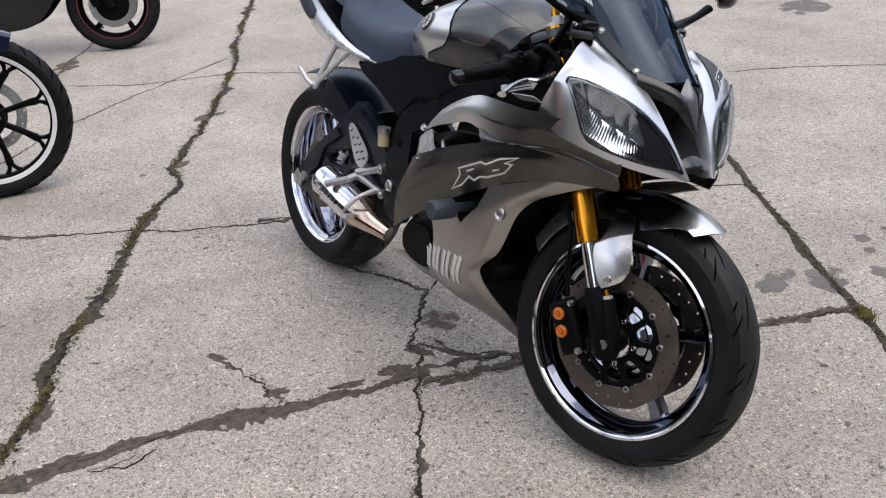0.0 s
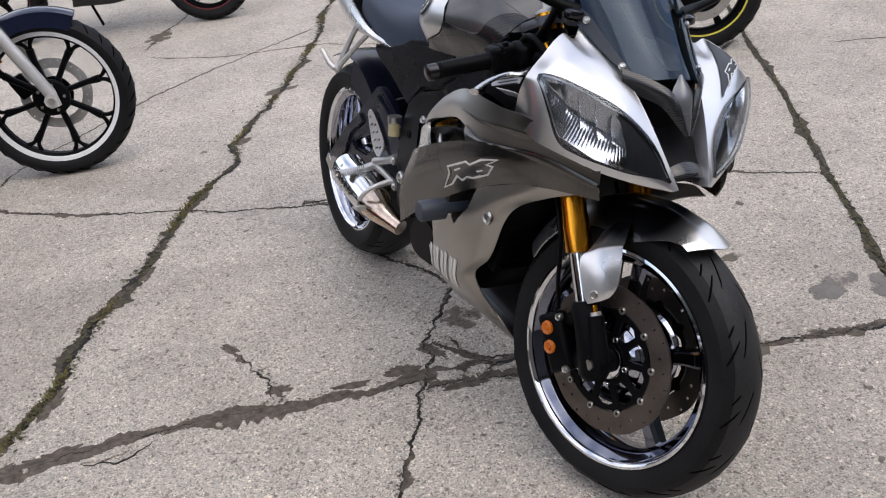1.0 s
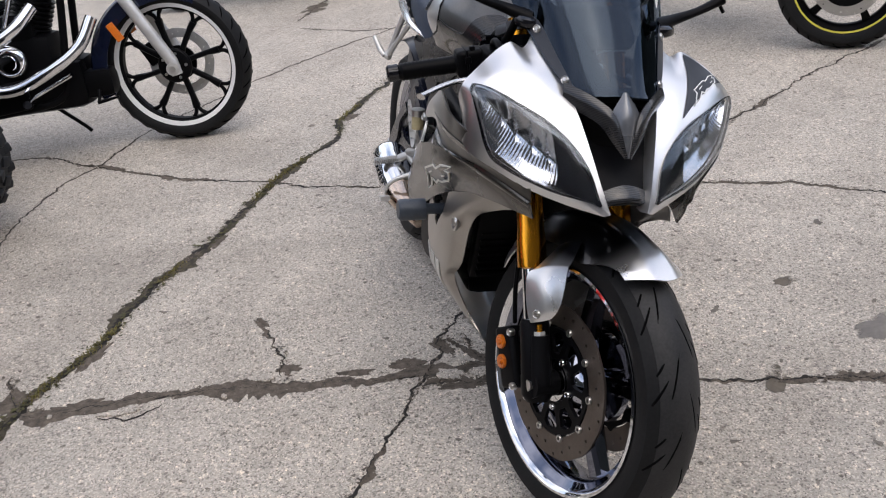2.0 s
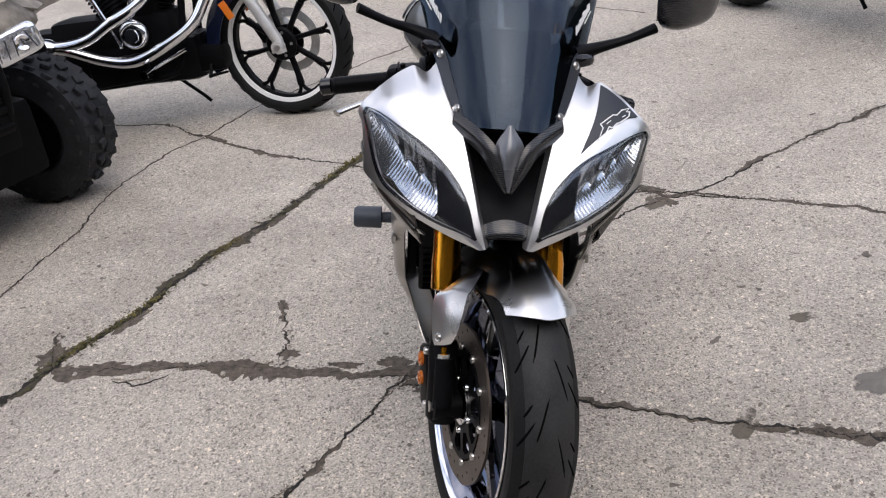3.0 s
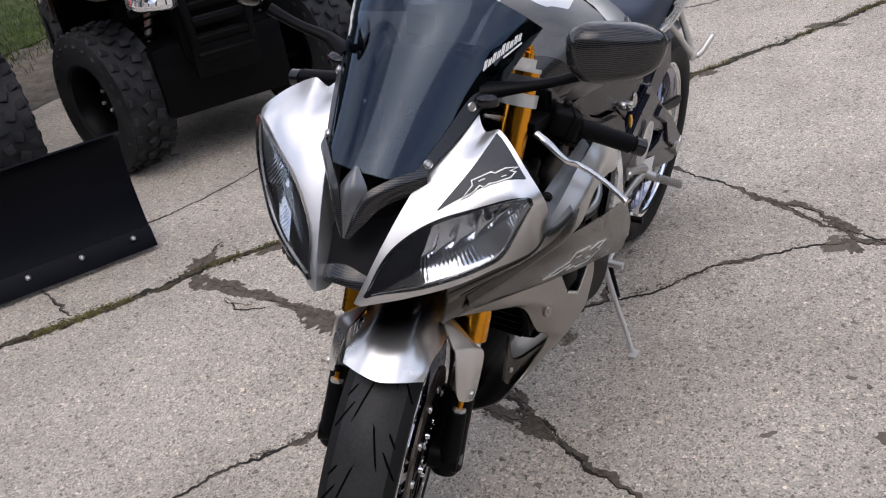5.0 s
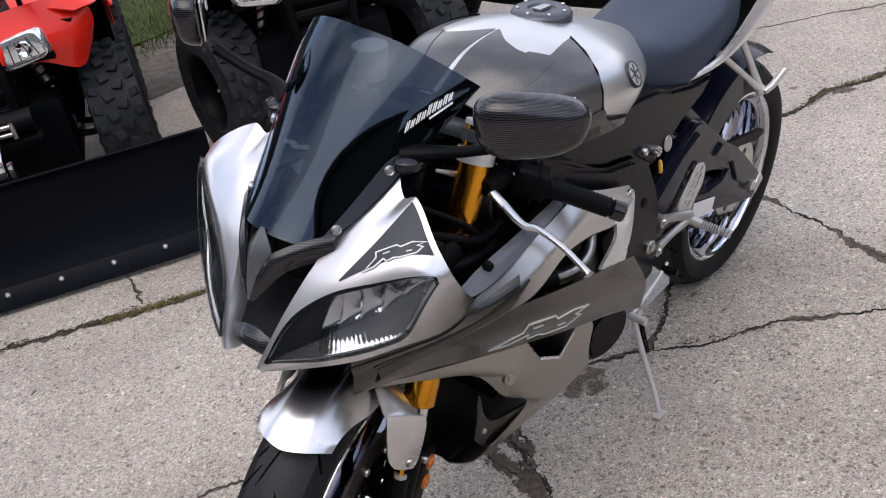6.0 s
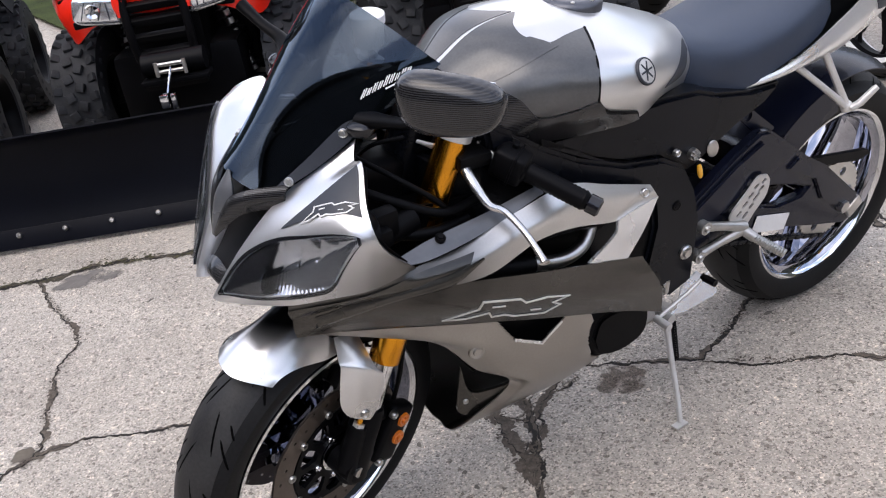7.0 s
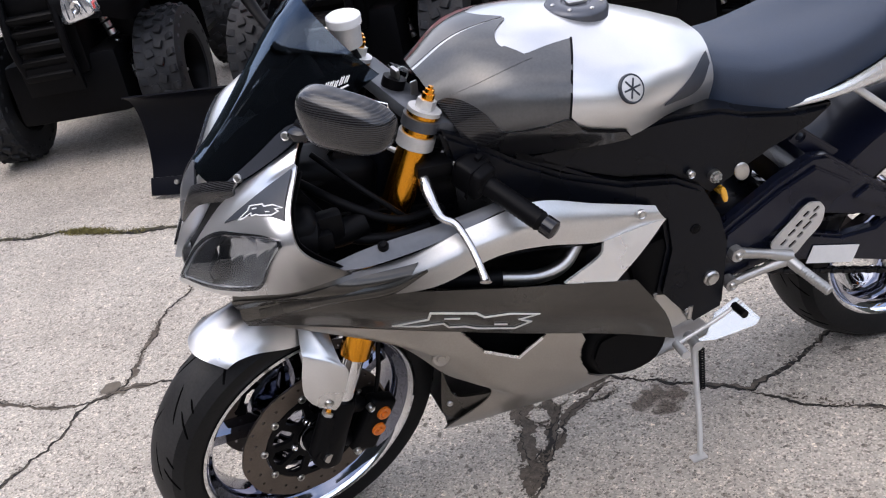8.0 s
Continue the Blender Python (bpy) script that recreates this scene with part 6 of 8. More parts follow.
arm = [(0.56, 0.495), (0.511, 0.53), (0.407, 0.588), (0.335, 0.618), (0.30, 0.612), (0.22, 0.548), (0.155, 0.495), (0.08, 0.445), (-0.04, 0.335), (-0.092, 0.29), (-0.085, 0.255), (-0.03, 0.24), (0.10, 0.285), (0.28, 0.355), (0.42, 0.395), (0.55, 0.38)]
window = [(0.30, 0.475), (0.20, 0.44), (0.14, 0.41), (0.16, 0.395), (0.24, 0.40), (0.31, 0.43)]
beams = pair("swing_arm", plate(arm, 0.098, 0.126, [window], 0.006), NAVY, bike, "blue-black braced swing arm")
for s, bm_ in zip((1, -1), beams):
    for facet in ([(0.52, 0.505), (0.405, 0.57), (0.33, 0.598), (0.24, 0.535), (0.30, 0.525), (0.42, 0.47), (0.53, 0.44)], [(0.20, 0.515), (0.06, 0.42), (-0.05, 0.32), (-0.07, 0.285), (-0.03, 0.275), (0.09, 0.36), (0.13, 0.43), (0.235, 0.495)]):
        part("arm_rib", plate(facet, 0.1262 * s, 0.134 * s, (), 0.0035), NAVY, bm_)
part("swing_arm_bridge", joined(box(0.16, 0.22, 0.10, 0.03, pose(0.45, 0, 0.48, 0, -10, 0)), box(0.08, 0.2, 0.05, 0.02, pose(0.36, 0, 0.565, 0, -20, 0))), FRAME, bike, "black cross brace of the swing arm")
for s in (1, -1):
    part("chain_adjuster", joined(box(0.05, 0.012, 0.034, 0.003, pose(-0.045, 0.132 * s, 0.288, 0, 35, 0)), tube([(0.0, 0.10 * s, 0.305), (0.0, 0.142 * s, 0.305)], 0.016, 6)), STEEL, bike, "axle nut and chain adjuster")
    if s > 0:
        part("rear_stay", plate([(0.30, 0.515), (0.29, 0.50), (-0.06, 0.40), (-0.10, 0.405), (-0.09, 0.42)], 0.10, 0.112), BLACK, bike, "black chain guard")
hug = joined(lathe([(0.333, -0.095), (0.345, -0.06), (0.35, 0), (0.345, 0.06), (0.333, 0.095), (0.33, 0.095), (0.342, 0.058), (0.347, 0), (0.342, -0.058), (0.33, -0.095)], 30, True, (28, 112)), *[lathe([(0.336, 0.094 * y), (0.336, 0.099 * y), (0.262, 0.103 * y), (0.262, 0.098 * y)], 20, True, (38, 80)) for y in (1, -1)])
part("rear_hugger", moved(hug, RR), NAVY, bike, "blue-black rear tyre hugger")
part("shock_absorber", joined(tube([(0.47, 0, 0.45), (0.50, 0, 0.72)], 0.022, 14), *[tube([(0.475 + 0.0022 * k, 0.045 * math.cos(2 * math.pi * j / 10), 0.50 + 0.017 * k + 0.0017 * j) for j in range(11)], 0.005, 6) for k in range(9)]), YELLOW, bike, "rear shock absorber with a yellow spring")
part("remote_reservoir", joined(blob(0.015, 0.005, 0.021, pose(0.503, 0.144, 0.651, 0, 25, 0), 16)), STEEL, bike, "pale round reservoir cap")
part("damper_knob", joined(*[bolt((0.008 * math.cos(a), 0.004, 0.008 * math.sin(a)), (0, 1, 0), 0.003, 0.004) for a in (0.0, 0.9, 1.8, 2.7, 3.6, 4.5, 5.4)], lathe([(0.0001, 0.003), (0.012, 0.002), (0.012, -0.01), (0.0001, -0.01)], 14, False)), STEEL, bike).matrix_local = pose(0.562, 0.15, 0.662)
part("frame_bolt", bolt((0.613, 0.152, 0.684), (0, 1, 0), 0.008, 0.005), STEEL, bike)
part("spring_tab", blob(0.006, 0.004, 0.018, pose(0.543, 0.152, 0.618, 0, 15, 0), 12, 3), YELLOW, bike, "yellow end of the shock spring")
part("hugger_bracket", plate([(0.371, 0.649), (0.347, 0.672), (0.248, 0.588), (0.292, 0.572)], 0.086, 0.094, [ring(12, 0.009, 0.345, 0.648)], 0.003), NAVY, bike, "blue-black bracket of the rear hugger")
part("swing_arm_label", box(0.12, 0.0015, 0.042, 0, pose(0.262, 0.1292, 0.365, 0, -18, 0)), WHITE, bike, "white rectangular warning sticker")
part("warning_sticker", box(0.075, 0.0015, 0.03, 0, pose(1.165, -0.192, 0.803, 60, -6, 0)), WHITE, bike, "pale rectangular warning sticker")

# foot controls
for s in (1, -1):
    y = 0.142 * s
    br = joined(tube([(0.502, y, 0.462), (0.44, y * 1.02, 0.44), (0.385, y * 1.08, 0.42)], [0.012, 0.010, 0.014], 12, 12), tube([(0.512, y, 0.392), (0.45, y * 1.02, 0.40), (0.385, y * 1.08, 0.415)], [0.011, 0.009, 0.014], 12, 12), tube([(0.502, y - 0.012 * s, 0.462), (0.502, y + 0.01 * s, 0.462)], 0.015, 16), tube([(0.512, y - 0.012 * s, 0.392), (0.512, y + 0.01 * s, 0.392)], 0.014, 16))
    rs = part("rearset", br, DULL, bike, "silver footrest bracket")
    for c in ((0.502, y + 0.01 * s, 0.462), (0.512, y + 0.01 * s, 0.392)):
        part("rearset_bolt", bolt(c, (0, s, 0), 0.008, 0.005), STEEL, rs)
    heel = smooth_loop([(0.322, 0.523), (0.311, 0.505), (0.316, 0.47), (0.345, 0.44), (0.372, 0.413), (0.40, 0.425), (0.424, 0.446), (0.422, 0.463), (0.381, 0.501), (0.349, 0.528)], 48)
    slots = [[(cx + dx * 0.79 + dz_ * 0.61, cz - dx * 0.61 + dz_ * 0.79) for dx, dz_ in ((-hw, -0.0045), (hw, -0.0045), (hw + 0.002, 0), (hw, 0.0045), (-hw, 0.0045), (-hw - 0.002, 0))] for cx, cz, hw in ((0.330, 0.510, 0.006), (0.336, 0.493, 0.008), (0.347, 0.477, 0.010), (0.352, 0.505, 0.006), (0.366, 0.487, 0.007), (0.381, 0.470, 0.008), (0.361, 0.459, 0.006), (0.377, 0.442, 0.008), (0.397, 0.452, 0.007))]
    if s < 0:
        heel = smooth_loop([(0.300, 0.535), (0.312, 0.552), (0.335, 0.546), (0.405, 0.496), (0.418, 0.472), (0.395, 0.44), (0.37, 0.435), (0.34, 0.458)], 40)
        slots = [[(cx + dx * c_ - dz_ * s_, cz + dx * s_ + dz_ * c_) for dx, dz_ in ((-0.009, -0.003), (0.009, -0.003), (0.011, 0), (0.009, 0.003), (-0.009, 0.003), (-0.011, 0))] for c_, s_ in [(0.83, 0.55)] for cx, cz in ((0.318, 0.532), (0.331, 0.513), (0.355, 0.518), (0.343, 0.494), (0.370, 0.502), (0.356, 0.475), (0.385, 0.484), (0.371, 0.457), (0.396, 0.465))]
    part("heel_plate", plate(heel, y, y + 0.004 * s, slots), ALLOY, rs, "drilled silver heel guard")
    part("footrest", joined(tube([(0.39, 0.155 * s, 0.415), (0.378, 0.18 * s, 0.402)], 0.012, 12), *[tube([(0.378 - 0.0016 * k, (0.18 + 0.0052 * k) * s, 0.402 - 0.0012 * k), (0.378 - 0.0016 * k - 0.001, (0.18 + 0.0052 * k + 0.0038) * s, 0.401 - 0.0012 * k)], [0.0115, 0.0095], 10) for k in range(13)]), DULL, rs, "knurled silver footrest")
    j = np.array([0.132, 0.176 * s, 0.632])
    pb = joined(tube([(0.29, 0.138 * s, 0.768), (0.21, 0.158 * s, 0.70), tuple(j)], [0.008, 0.007, 0.009], 12, 10), tube([(0.205, 0.138 * s, 0.785), (0.17, 0.158 * s, 0.71), tuple(j)], [0.009, 0.008, 0.009], 12, 10), blob(0.015, 0.012, 0.014, Matrix.Translation(j), 14))
    ph = part("pillion_bracket", pb, ALLOY, bike, "silver pillion footrest bracket")
    part("pillion_peg", tube([tuple(j + (0, 0.01 * s, 0.0)), tuple(j + (-0.015, 0.02 * s, 0.012)), tuple(j + (-0.038, 0.032 * s, 0.042)), tuple(j + (-0.042, 0.035 * s, 0.047))], [0.008, 0.0085, 0.0075, 0.006], 10), ALLOY, ph, "folded silver pillion footrest")
part("gear_lever", joined(tube([(0.64, 0.165, 0.30), (0.55, 0.168, 0.335), (0.50, 0.168, 0.36)], 0.0042, 10, 10), tube([(0.64, 0.16, 0.298), (0.64, 0.20, 0.298)], 0.009, 12)), ALLOY, bike, "silver gear lever")
lean_in = Matrix.Translation((0.5, 0.152, 0.262)) @ Matrix.Rotation(radians(38), 4, "X") @ Matrix.Scale(1.05, 4, (0, 0, 1))
part("toe_guard", moved(plate([(0.09, 0.01), (0.061, 0.015), (0.03, 0.05), (-0.027, 0.066), (-0.063, 0.012), (-0.05, 0.002), (0.045, 0.0)], 0.0, 0.005, (), 0.0015), lean_in), SILVER, bike, "bright plate by the side stand")
part("gear_toe_rubber", tube([(0.515, 0.165, 0.352), (0.512, 0.20, 0.353)], 0.0085, 12), BLACK, bike, "black rubber of the gear lever")
part("brake_pedal", joined(tube([(0.50, -0.16, 0.40), (0.50, -0.215, 0.385), (0.475, -0.235, 0.35)], [0.009, 0.006, 0.006], 10, 10), plate([(0.50, 0.338), (0.465, 0.328), (0.462, 0.322), (0.50, 0.325)], -0.25, -0.225)), ALLOY, bike, "silver brake pedal")
part("brake_reservoir", joined(tube([(0.535, -0.165, 0.54), (0.535, -0.165, 0.575)], 0.016, 16)), mat("fluid_beige", (0.45, 0.38, 0.22), 0.4), bike, "beige brake fluid reservoir")
part("reservoir_cap", tube([(0.535, -0.165, 0.575), (0.535, -0.165, 0.592)], 0.018, 16), STEEL, bike)

# side stand
foot = np.array([0.628, 0.247, 0.052])
st = part("side_stand", joined(tube([(0.585, 0.135, 0.262), (0.60, 0.18, 0.17), (0.615, 0.22, 0.10), tuple(foot)], [0.0075, 0.0065, 0.006, 0.006], 12, 14), tube([(0.585, 0.115, 0.262), (0.585, 0.155, 0.262)], 0.012, 16)), ALLOY, bike, "silver side stand, folded out")
ft = box(0.034, 0.02, 0.005, 0.002, Matrix.Translation(foot + (0.006, 0.004, 0.0)) @ Matrix.Rotation(radians(LEAN), 4, "X"))
part("stand_foot", ft, ALLOY, st)
coil = [(0.574 + 0.005 * math.cos(k * 0.9) + 0.016 * k / 120, 0.15 + 0.035 * k / 120 + 0.005 * math.sin(k * 0.9), 0.25 - 0.08 * k / 120) for k in range(120)]
part("stand_spring", tube(coil, 0.0018, 6), BLACK, st, "black return spring")

# silencer on the right
can = tube([(0.572, -0.152, 0.292), (0.54, -0.165, 0.302), (0.495, -0.178, 0.315), (0.45, -0.182, 0.325)], [0.022, 0.026, 0.036, 0.046], 28, 12)
ex = part("silencer", joined(tube([(0.45, -0.182, 0.325), (0.40, -0.184, 0.335), (0.26, -0.186, 0.362), (0.245, -0.186, 0.365)], [0.046, 0.05, 0.052, 0.046], 40)), CHROME, bike, "short chromed silencer")
part("silencer_cone", can, BURNT, ex, "heat-tinted silencer cone")
part("silencer_band", tube([(0.452, -0.182, 0.3245), (0.444, -0.182, 0.326)], 0.049, 32), STEEL, ex)
for a in (-0.6, 0.1, 0.8):
    part("silencer_bolt", bolt((0.30, -0.186 - 0.05 * math.cos(a), 0.354 + 0.05 * math.sin(a)), (0, -math.cos(a), math.sin(a)), 0.005, 0.003), STEEL, ex)
part("silencer_outlet", tube([(0.25, -0.186, 0.364), (0.235, -0.186, 0.367)], 0.03, 24), BLACK, ex)
part("silencer_print", joined(*[box(0.012, 0.0015, 0.014, 0, pose(0.40 - 0.02 * k, -0.2375, 0.345 + 0.004 * k, 8, 12, 0)) for k in range(5)]), GLOSS, ex, "dark print as plain bars")

# ---- handlebars, levers, mirrors ----
top = box(0.075, 0.27, 0.022, 0.008, Matrix.Translation(fork(-0.02, 0, 0.684)) @ Matrix.Rotation(-RAKE, 4, "Y"))
part("triple_clamp", moved(joined(top, *[tube([fork(0, l, 0.675), fork(0, l, 0.693)], 0.0315, 24) for l in (0.106, -0.106)]), TURNED), YOKE, bike, "dark grey top yoke")
part("lower_yoke", moved(joined(box(0.075, 0.27, 0.035, 0.01, Matrix.Translation(fork(-0.02, 0, 0.45)) @ Matrix.Rotation(-RAKE, 4, "Y")), *[tube([fork(0, l, 0.43), fork(0, l, 0.468)], 0.036, 24) for l in (0.106, -0.106)]), TURNED), BLACK, bike, "black lower yoke")
part("ignition_lock", moved(joined(tube([fork(-0.01, 0, 0.69), fork(-0.01, 0, 0.712)], 0.02, 20)), TURNED), BLACK, bike, "black ignition lock")
part("key", moved(joined(box(0.008, 0.022, 0.03, 0.004, Matrix.Translation(fork(-0.01, 0, 0.714))), tube([tuple(np.array(fork(-0.02, 0.0, 0.716)) + (0.014 * math.cos(a), 0.0, 0.014 * math.sin(a))) for a in np.linspace(0, 6.2, 20)], 0.0014, 6), box(0.014, 0.004, 0.05, 0.003, Matrix.Translation(fork(-0.035, 0.03, 0.696)))), TURNED), STEEL, bike, "key with ring in the ignition")
for s in (1, -1):
    a, b = np.array([1.087, 0.106 * s, 0.862]), np.array([1.018, 0.326 * s, 0.800])
    d = (b - a) / np.linalg.norm(b - a)
    P = lambda k, off=(0, 0, 0): tuple(a + d * k + np.array(off))
    cl = part("clip_on", moved(joined(tube([fork(0, 0.106 * s, 0.642), fork(0, 0.106 * s, 0.664)], 0.031, 24), tube([P(0.02), P(0.11)], 0.012, 14)), TURNED), ALLOY if s > 0 else BLACK, bike, "silver clip-on handlebar clamp" if s > 0 else "black clip-on handlebar clamp")
    ribs = [(0.120 + 0.00375 * k, 0.0162 if k % 2 else 0.0175) for k in range(27)]
    part("grip", moved(tube([P(0.105), P(0.107), P(0.112), P(0.116)] + [P(k) for k, _ in ribs] + [P(0.224)], [0.012, 0.021, 0.021, 0.0165] + [r for _, r in ribs] + [0.014], 20), TURNED), BLACK, cl, "black rubber grip")
    part("bar_end", moved(tube([P(0.223), P(0.226), P(0.245), P(0.248)], [0.012, 0.0165, 0.0165, 0.012], 18), TURNED), GLOSS, cl)
    sw = Matrix.Translation(P(0.088)) @ Vector(d).to_track_quat("Y", "Z").to_matrix().to_4x4()
    part("switch_box", moved(joined(box(0.046, 0.058, 0.054, 0.011, sw @ pose(0, -0.004, 0), 3), box(0.05, 0.004, 0.058, 0.002, sw @ pose(0, 0.004, 0)), box(0.012, 0.012, 0.014, 0.003, sw @ pose(-0.024, 0.004, 0.01)), box(0.014, 0.01, 0.012, 0.003, sw @ pose(-0.012, -0.008, 0.028))), TURNED), BLACK, cl, "black switch box")
    lr = np.array([1.125, 0.132 * s, 0.848])
    part("lever_perch", moved(joined(box(0.062, 0.046, 0.028, 0.009, Matrix.Translation((1.105, 0.132 * s, 0.852)) @ Matrix.Rotation(-0.35 * s, 4, "Z")), tube([tuple(lr + (0, 0, -0.012)), tuple(lr + (0, 0, 0.014))], 0.009, 12)), TURNED), BLACK, cl)
    low_ = 0.0 if s > 0 else 0.035
    lever = tube([tuple(lr), (1.138, 0.165 * s, 0.835), (1.142, 0.205 * s, 0.81 + low_ * 0.4), (1.128, 0.225 * s, 0.80 + low_ * 0.6), (1.130, 0.27 * s, 0.782 + low_ * 0.8), (1.140, 0.318 * s, 0.757 + low_), (1.142, 0.322 * s, 0.755 + low_)], [0.009, 0.010, 0.0072, 0.0066, 0.006, 0.0066, 0.0095], 12, 40, 0.75)
    part("lever", moved(lever, TURNED), LEVER, cl, "polished lever")
    if s > 0:
        part("cable_adjuster", moved(joined(tube([(1.118, 0.10, 0.853), (1.128, 0.085, 0.857)], 0.010, 12), tube([(1.128, 0.085, 0.857), (1.15, 0.055, 0.868)], [0.006, 0.003], 8), tube([(1.122, 0.095, 0.855), (1.124, 0.091, 0.856)], 0.015, 14)), TURNED), ALLOY, cl, "pale cable adjuster")
    else:
        part("cup_bracket", tube([(1.087, -0.106, 0.885), (1.115, -0.085, 0.94), (1.136, -0.055, 1.0)], 0.006, 10, 12), BLACK, cl)
        cup = part("brake_fluid_cup", tube([(1.138, -0.05, 0.99), (1.138, -0.05, 0.993), (1.138, -0.05, 1.03)], [0.018, 0.024, 0.026], 28), ALLOY, cl, "pale brake fluid cup")
        part("cup_lid", tube([(1.138, -0.05, z) for z in (1.03, 1.0305, 1.044, 1.046, 1.0461)], [0.025, 0.029, 0.029, 0.0265, 0.0001], 32), WHITE, cup, "white lid of the brake fluid cup")
    # mirror on a stalk from the screen stay
    bas, mid, tip = np.array([1.255, 0.118 * s, 0.962]), np.array([1.240, 0.165 * s, 0.972]), np.array([1.226 if s > 0 else 1.264, 0.262 * s, 1.006 if s > 0 else 1.002])
    stalk = tube([tuple(bas), tuple(mid), tuple((mid + tip) / 2 + (0, 0, -0.003)), tuple(tip)], [0.02, 0.013, 0.010, 0.012], 14, 20, 0.75)
    mr = part("mirror_stalk", stalk, BLACK, bike, "black mirror stalk")
    part("stalk_base", blob(0.032, 0.022, 0.012, Matrix.Translation(bas + (0.0, 0.006 * s, -0.006)) @ Matrix.Rotation(0.6 * s, 4, "Z"), 16, 3), GLOSS, mr)
    pm = Matrix.Translation((1.218 if s > 0 else 1.256, 0.308 * s, 1.050)) @ Matrix.Rotation(radians(41 * s), 4, "Z") @ Matrix.Rotation(radians(-3 * s), 4, "X")
    pod = blob(0.039, 0.074, 0.0425, Matrix.Identity(4), 36, 2.9)
    pod = ([(x if x > 0 else x * 0.25, y * (1 + 0.12 * z / 0.05), z * (1 - 0.16 * (y * s) / 0.084)) for x, y, z in pod[0]], pod[1])
    part("mirror_shell", moved(pod, pm), CARBON, mr, "carbon-look mirror shell")
    part("mirror_glass", moved(box(0.003, 0.112, 0.06, 0.001, pose(-0.0115, 0, 0)), pm), CHROME, mr, "mirror glass")
for run in (tube([(1.10, -0.13, 0.87), (1.17, -0.13, 0.93), (1.19, -0.115, 0.985), (1.165, -0.10, 1.0), (1.15, -0.09, 0.94), (1.16, -0.09, 0.80)], 0.008, 10, 40), tube([(1.09, -0.14, 0.88), (1.15, -0.15, 0.91), (1.20, -0.14, 0.88), (1.20, -0.12, 0.78)], 0.007, 10, 30), tube([(1.12, -0.10, 0.86), (1.18, -0.11, 0.90), (1.205, -0.12, 0.84), (1.19, -0.12, 0.76)], 0.009, 10, 30)):
    part("brake_hose", run, BLACK, bike, "black brake hose looping beside the fork")
part("master_cylinder", joined(box(0.05, 0.075, 0.045, 0.012, pose(1.125, -0.135, 0.872, 0, 10, 15), 3), tube([(1.13, -0.10, 0.87), (1.15, -0.085, 0.868)], 0.013, 14)), BLACK, bike, "black brake master cylinder")
for run in (tube([(1.30, 0.10, 0.80), (1.235, 0.15, 0.765), (1.17, 0.165, 0.75), (1.10, 0.15, 0.74)], 0.010, 12, 24), tube([(1.29, 0.06, 0.84), (1.22, 0.135, 0.81), (1.15, 0.16, 0.775), (1.07, 0.14, 0.76)], 0.008, 12, 24), tube([(1.25, 0.05, 0.87), (1.2, 0.12, 0.835), (1.16, 0.15, 0.80), (1.12, 0.15, 0.75)], 0.005, 10, 24)):
    part("wiring_loom", run, BLACK, bike, "black wiring loom beside the fork")
for run in (tube([(1.15, 0.055, 0.868), (1.2, 0.03, 0.86), (1.22, 0, 0.82), (1.18, -0.02, 0.76)], 0.004, 8, 16), tube([(1.07, -0.1, 0.86), (1.14, -0.06, 0.87), (1.2, -0.02, 0.84), (1.16, 0.02, 0.75)], 0.005, 8, 16), tube([(1.05, 0.12, 0.85), (1.10, 0.06, 0.84), (1.12, 0.02, 0.80), (1.02, 0.02, 0.76)], 0.006, 8, 16)):
    part("control_cable", run, BLACK, bike, "black control cable")


# the nose sits a little twisted on the bike: its right half stands higher towards the top
def twist(ob):
    for v in ob.data.vertices:
        x, y, z = v.co
        if y < 0:
            k = min(1.0, max(0.0, (z - 0.74) / 0.12))
            v.co.z = z - 0.12 * y * k * k * (3 - 2 * k)


for ob in bike.children_recursive:
    if ob.type == "MESH" and ob.name.split(".")[0] in ("nose_cheek", "cheek_return", "cheek_liner", "headlight", "reflector", "lamp_mask", "lens", "brow_trim", "windscreen", "screen_border", "screen_print", "screen_bolt", "screen_rail", "mirror_stalk", "stalk_base", "mirror_shell", "mirror_glass"):
        twist(ob)


def raised(ob, x0, x1, z0, z1, z2, z3, dz):
    """Lifts a mesh between two lengths and two heights, easing in and out."""
    ease = lambda a: min(1.0, max(0.0, a)) ** 2 * (3 - 2 * min(1.0, max(0.0, a)))
    for v in ob.data.vertices:
        x, y, z = v.co
        if y < 0:
            v.co.z = z + dz * ease((x - x0) / (x1 - x0)) * ease((z - z0) / (z1 - z0)) * (1 - ease((z - z2) / (z3 - z2)))


for ob in bike.children_recursive:
    kind = ob.name.split(".")[0]
    if ob.type == "MESH" and kind in ("lower_fairing", "fairing_plug"):
        raised(ob, 0.80, 0.95, 0.40, 0.50, 5.0, 6.0, 0.035)
    if ob.type == "MESH" and kind in ("nose_cheek", "cheek_liner"):
        raised(ob, 1.36, 1.26, 0.60, 0.70, 0.80, 0.90, 0.03)


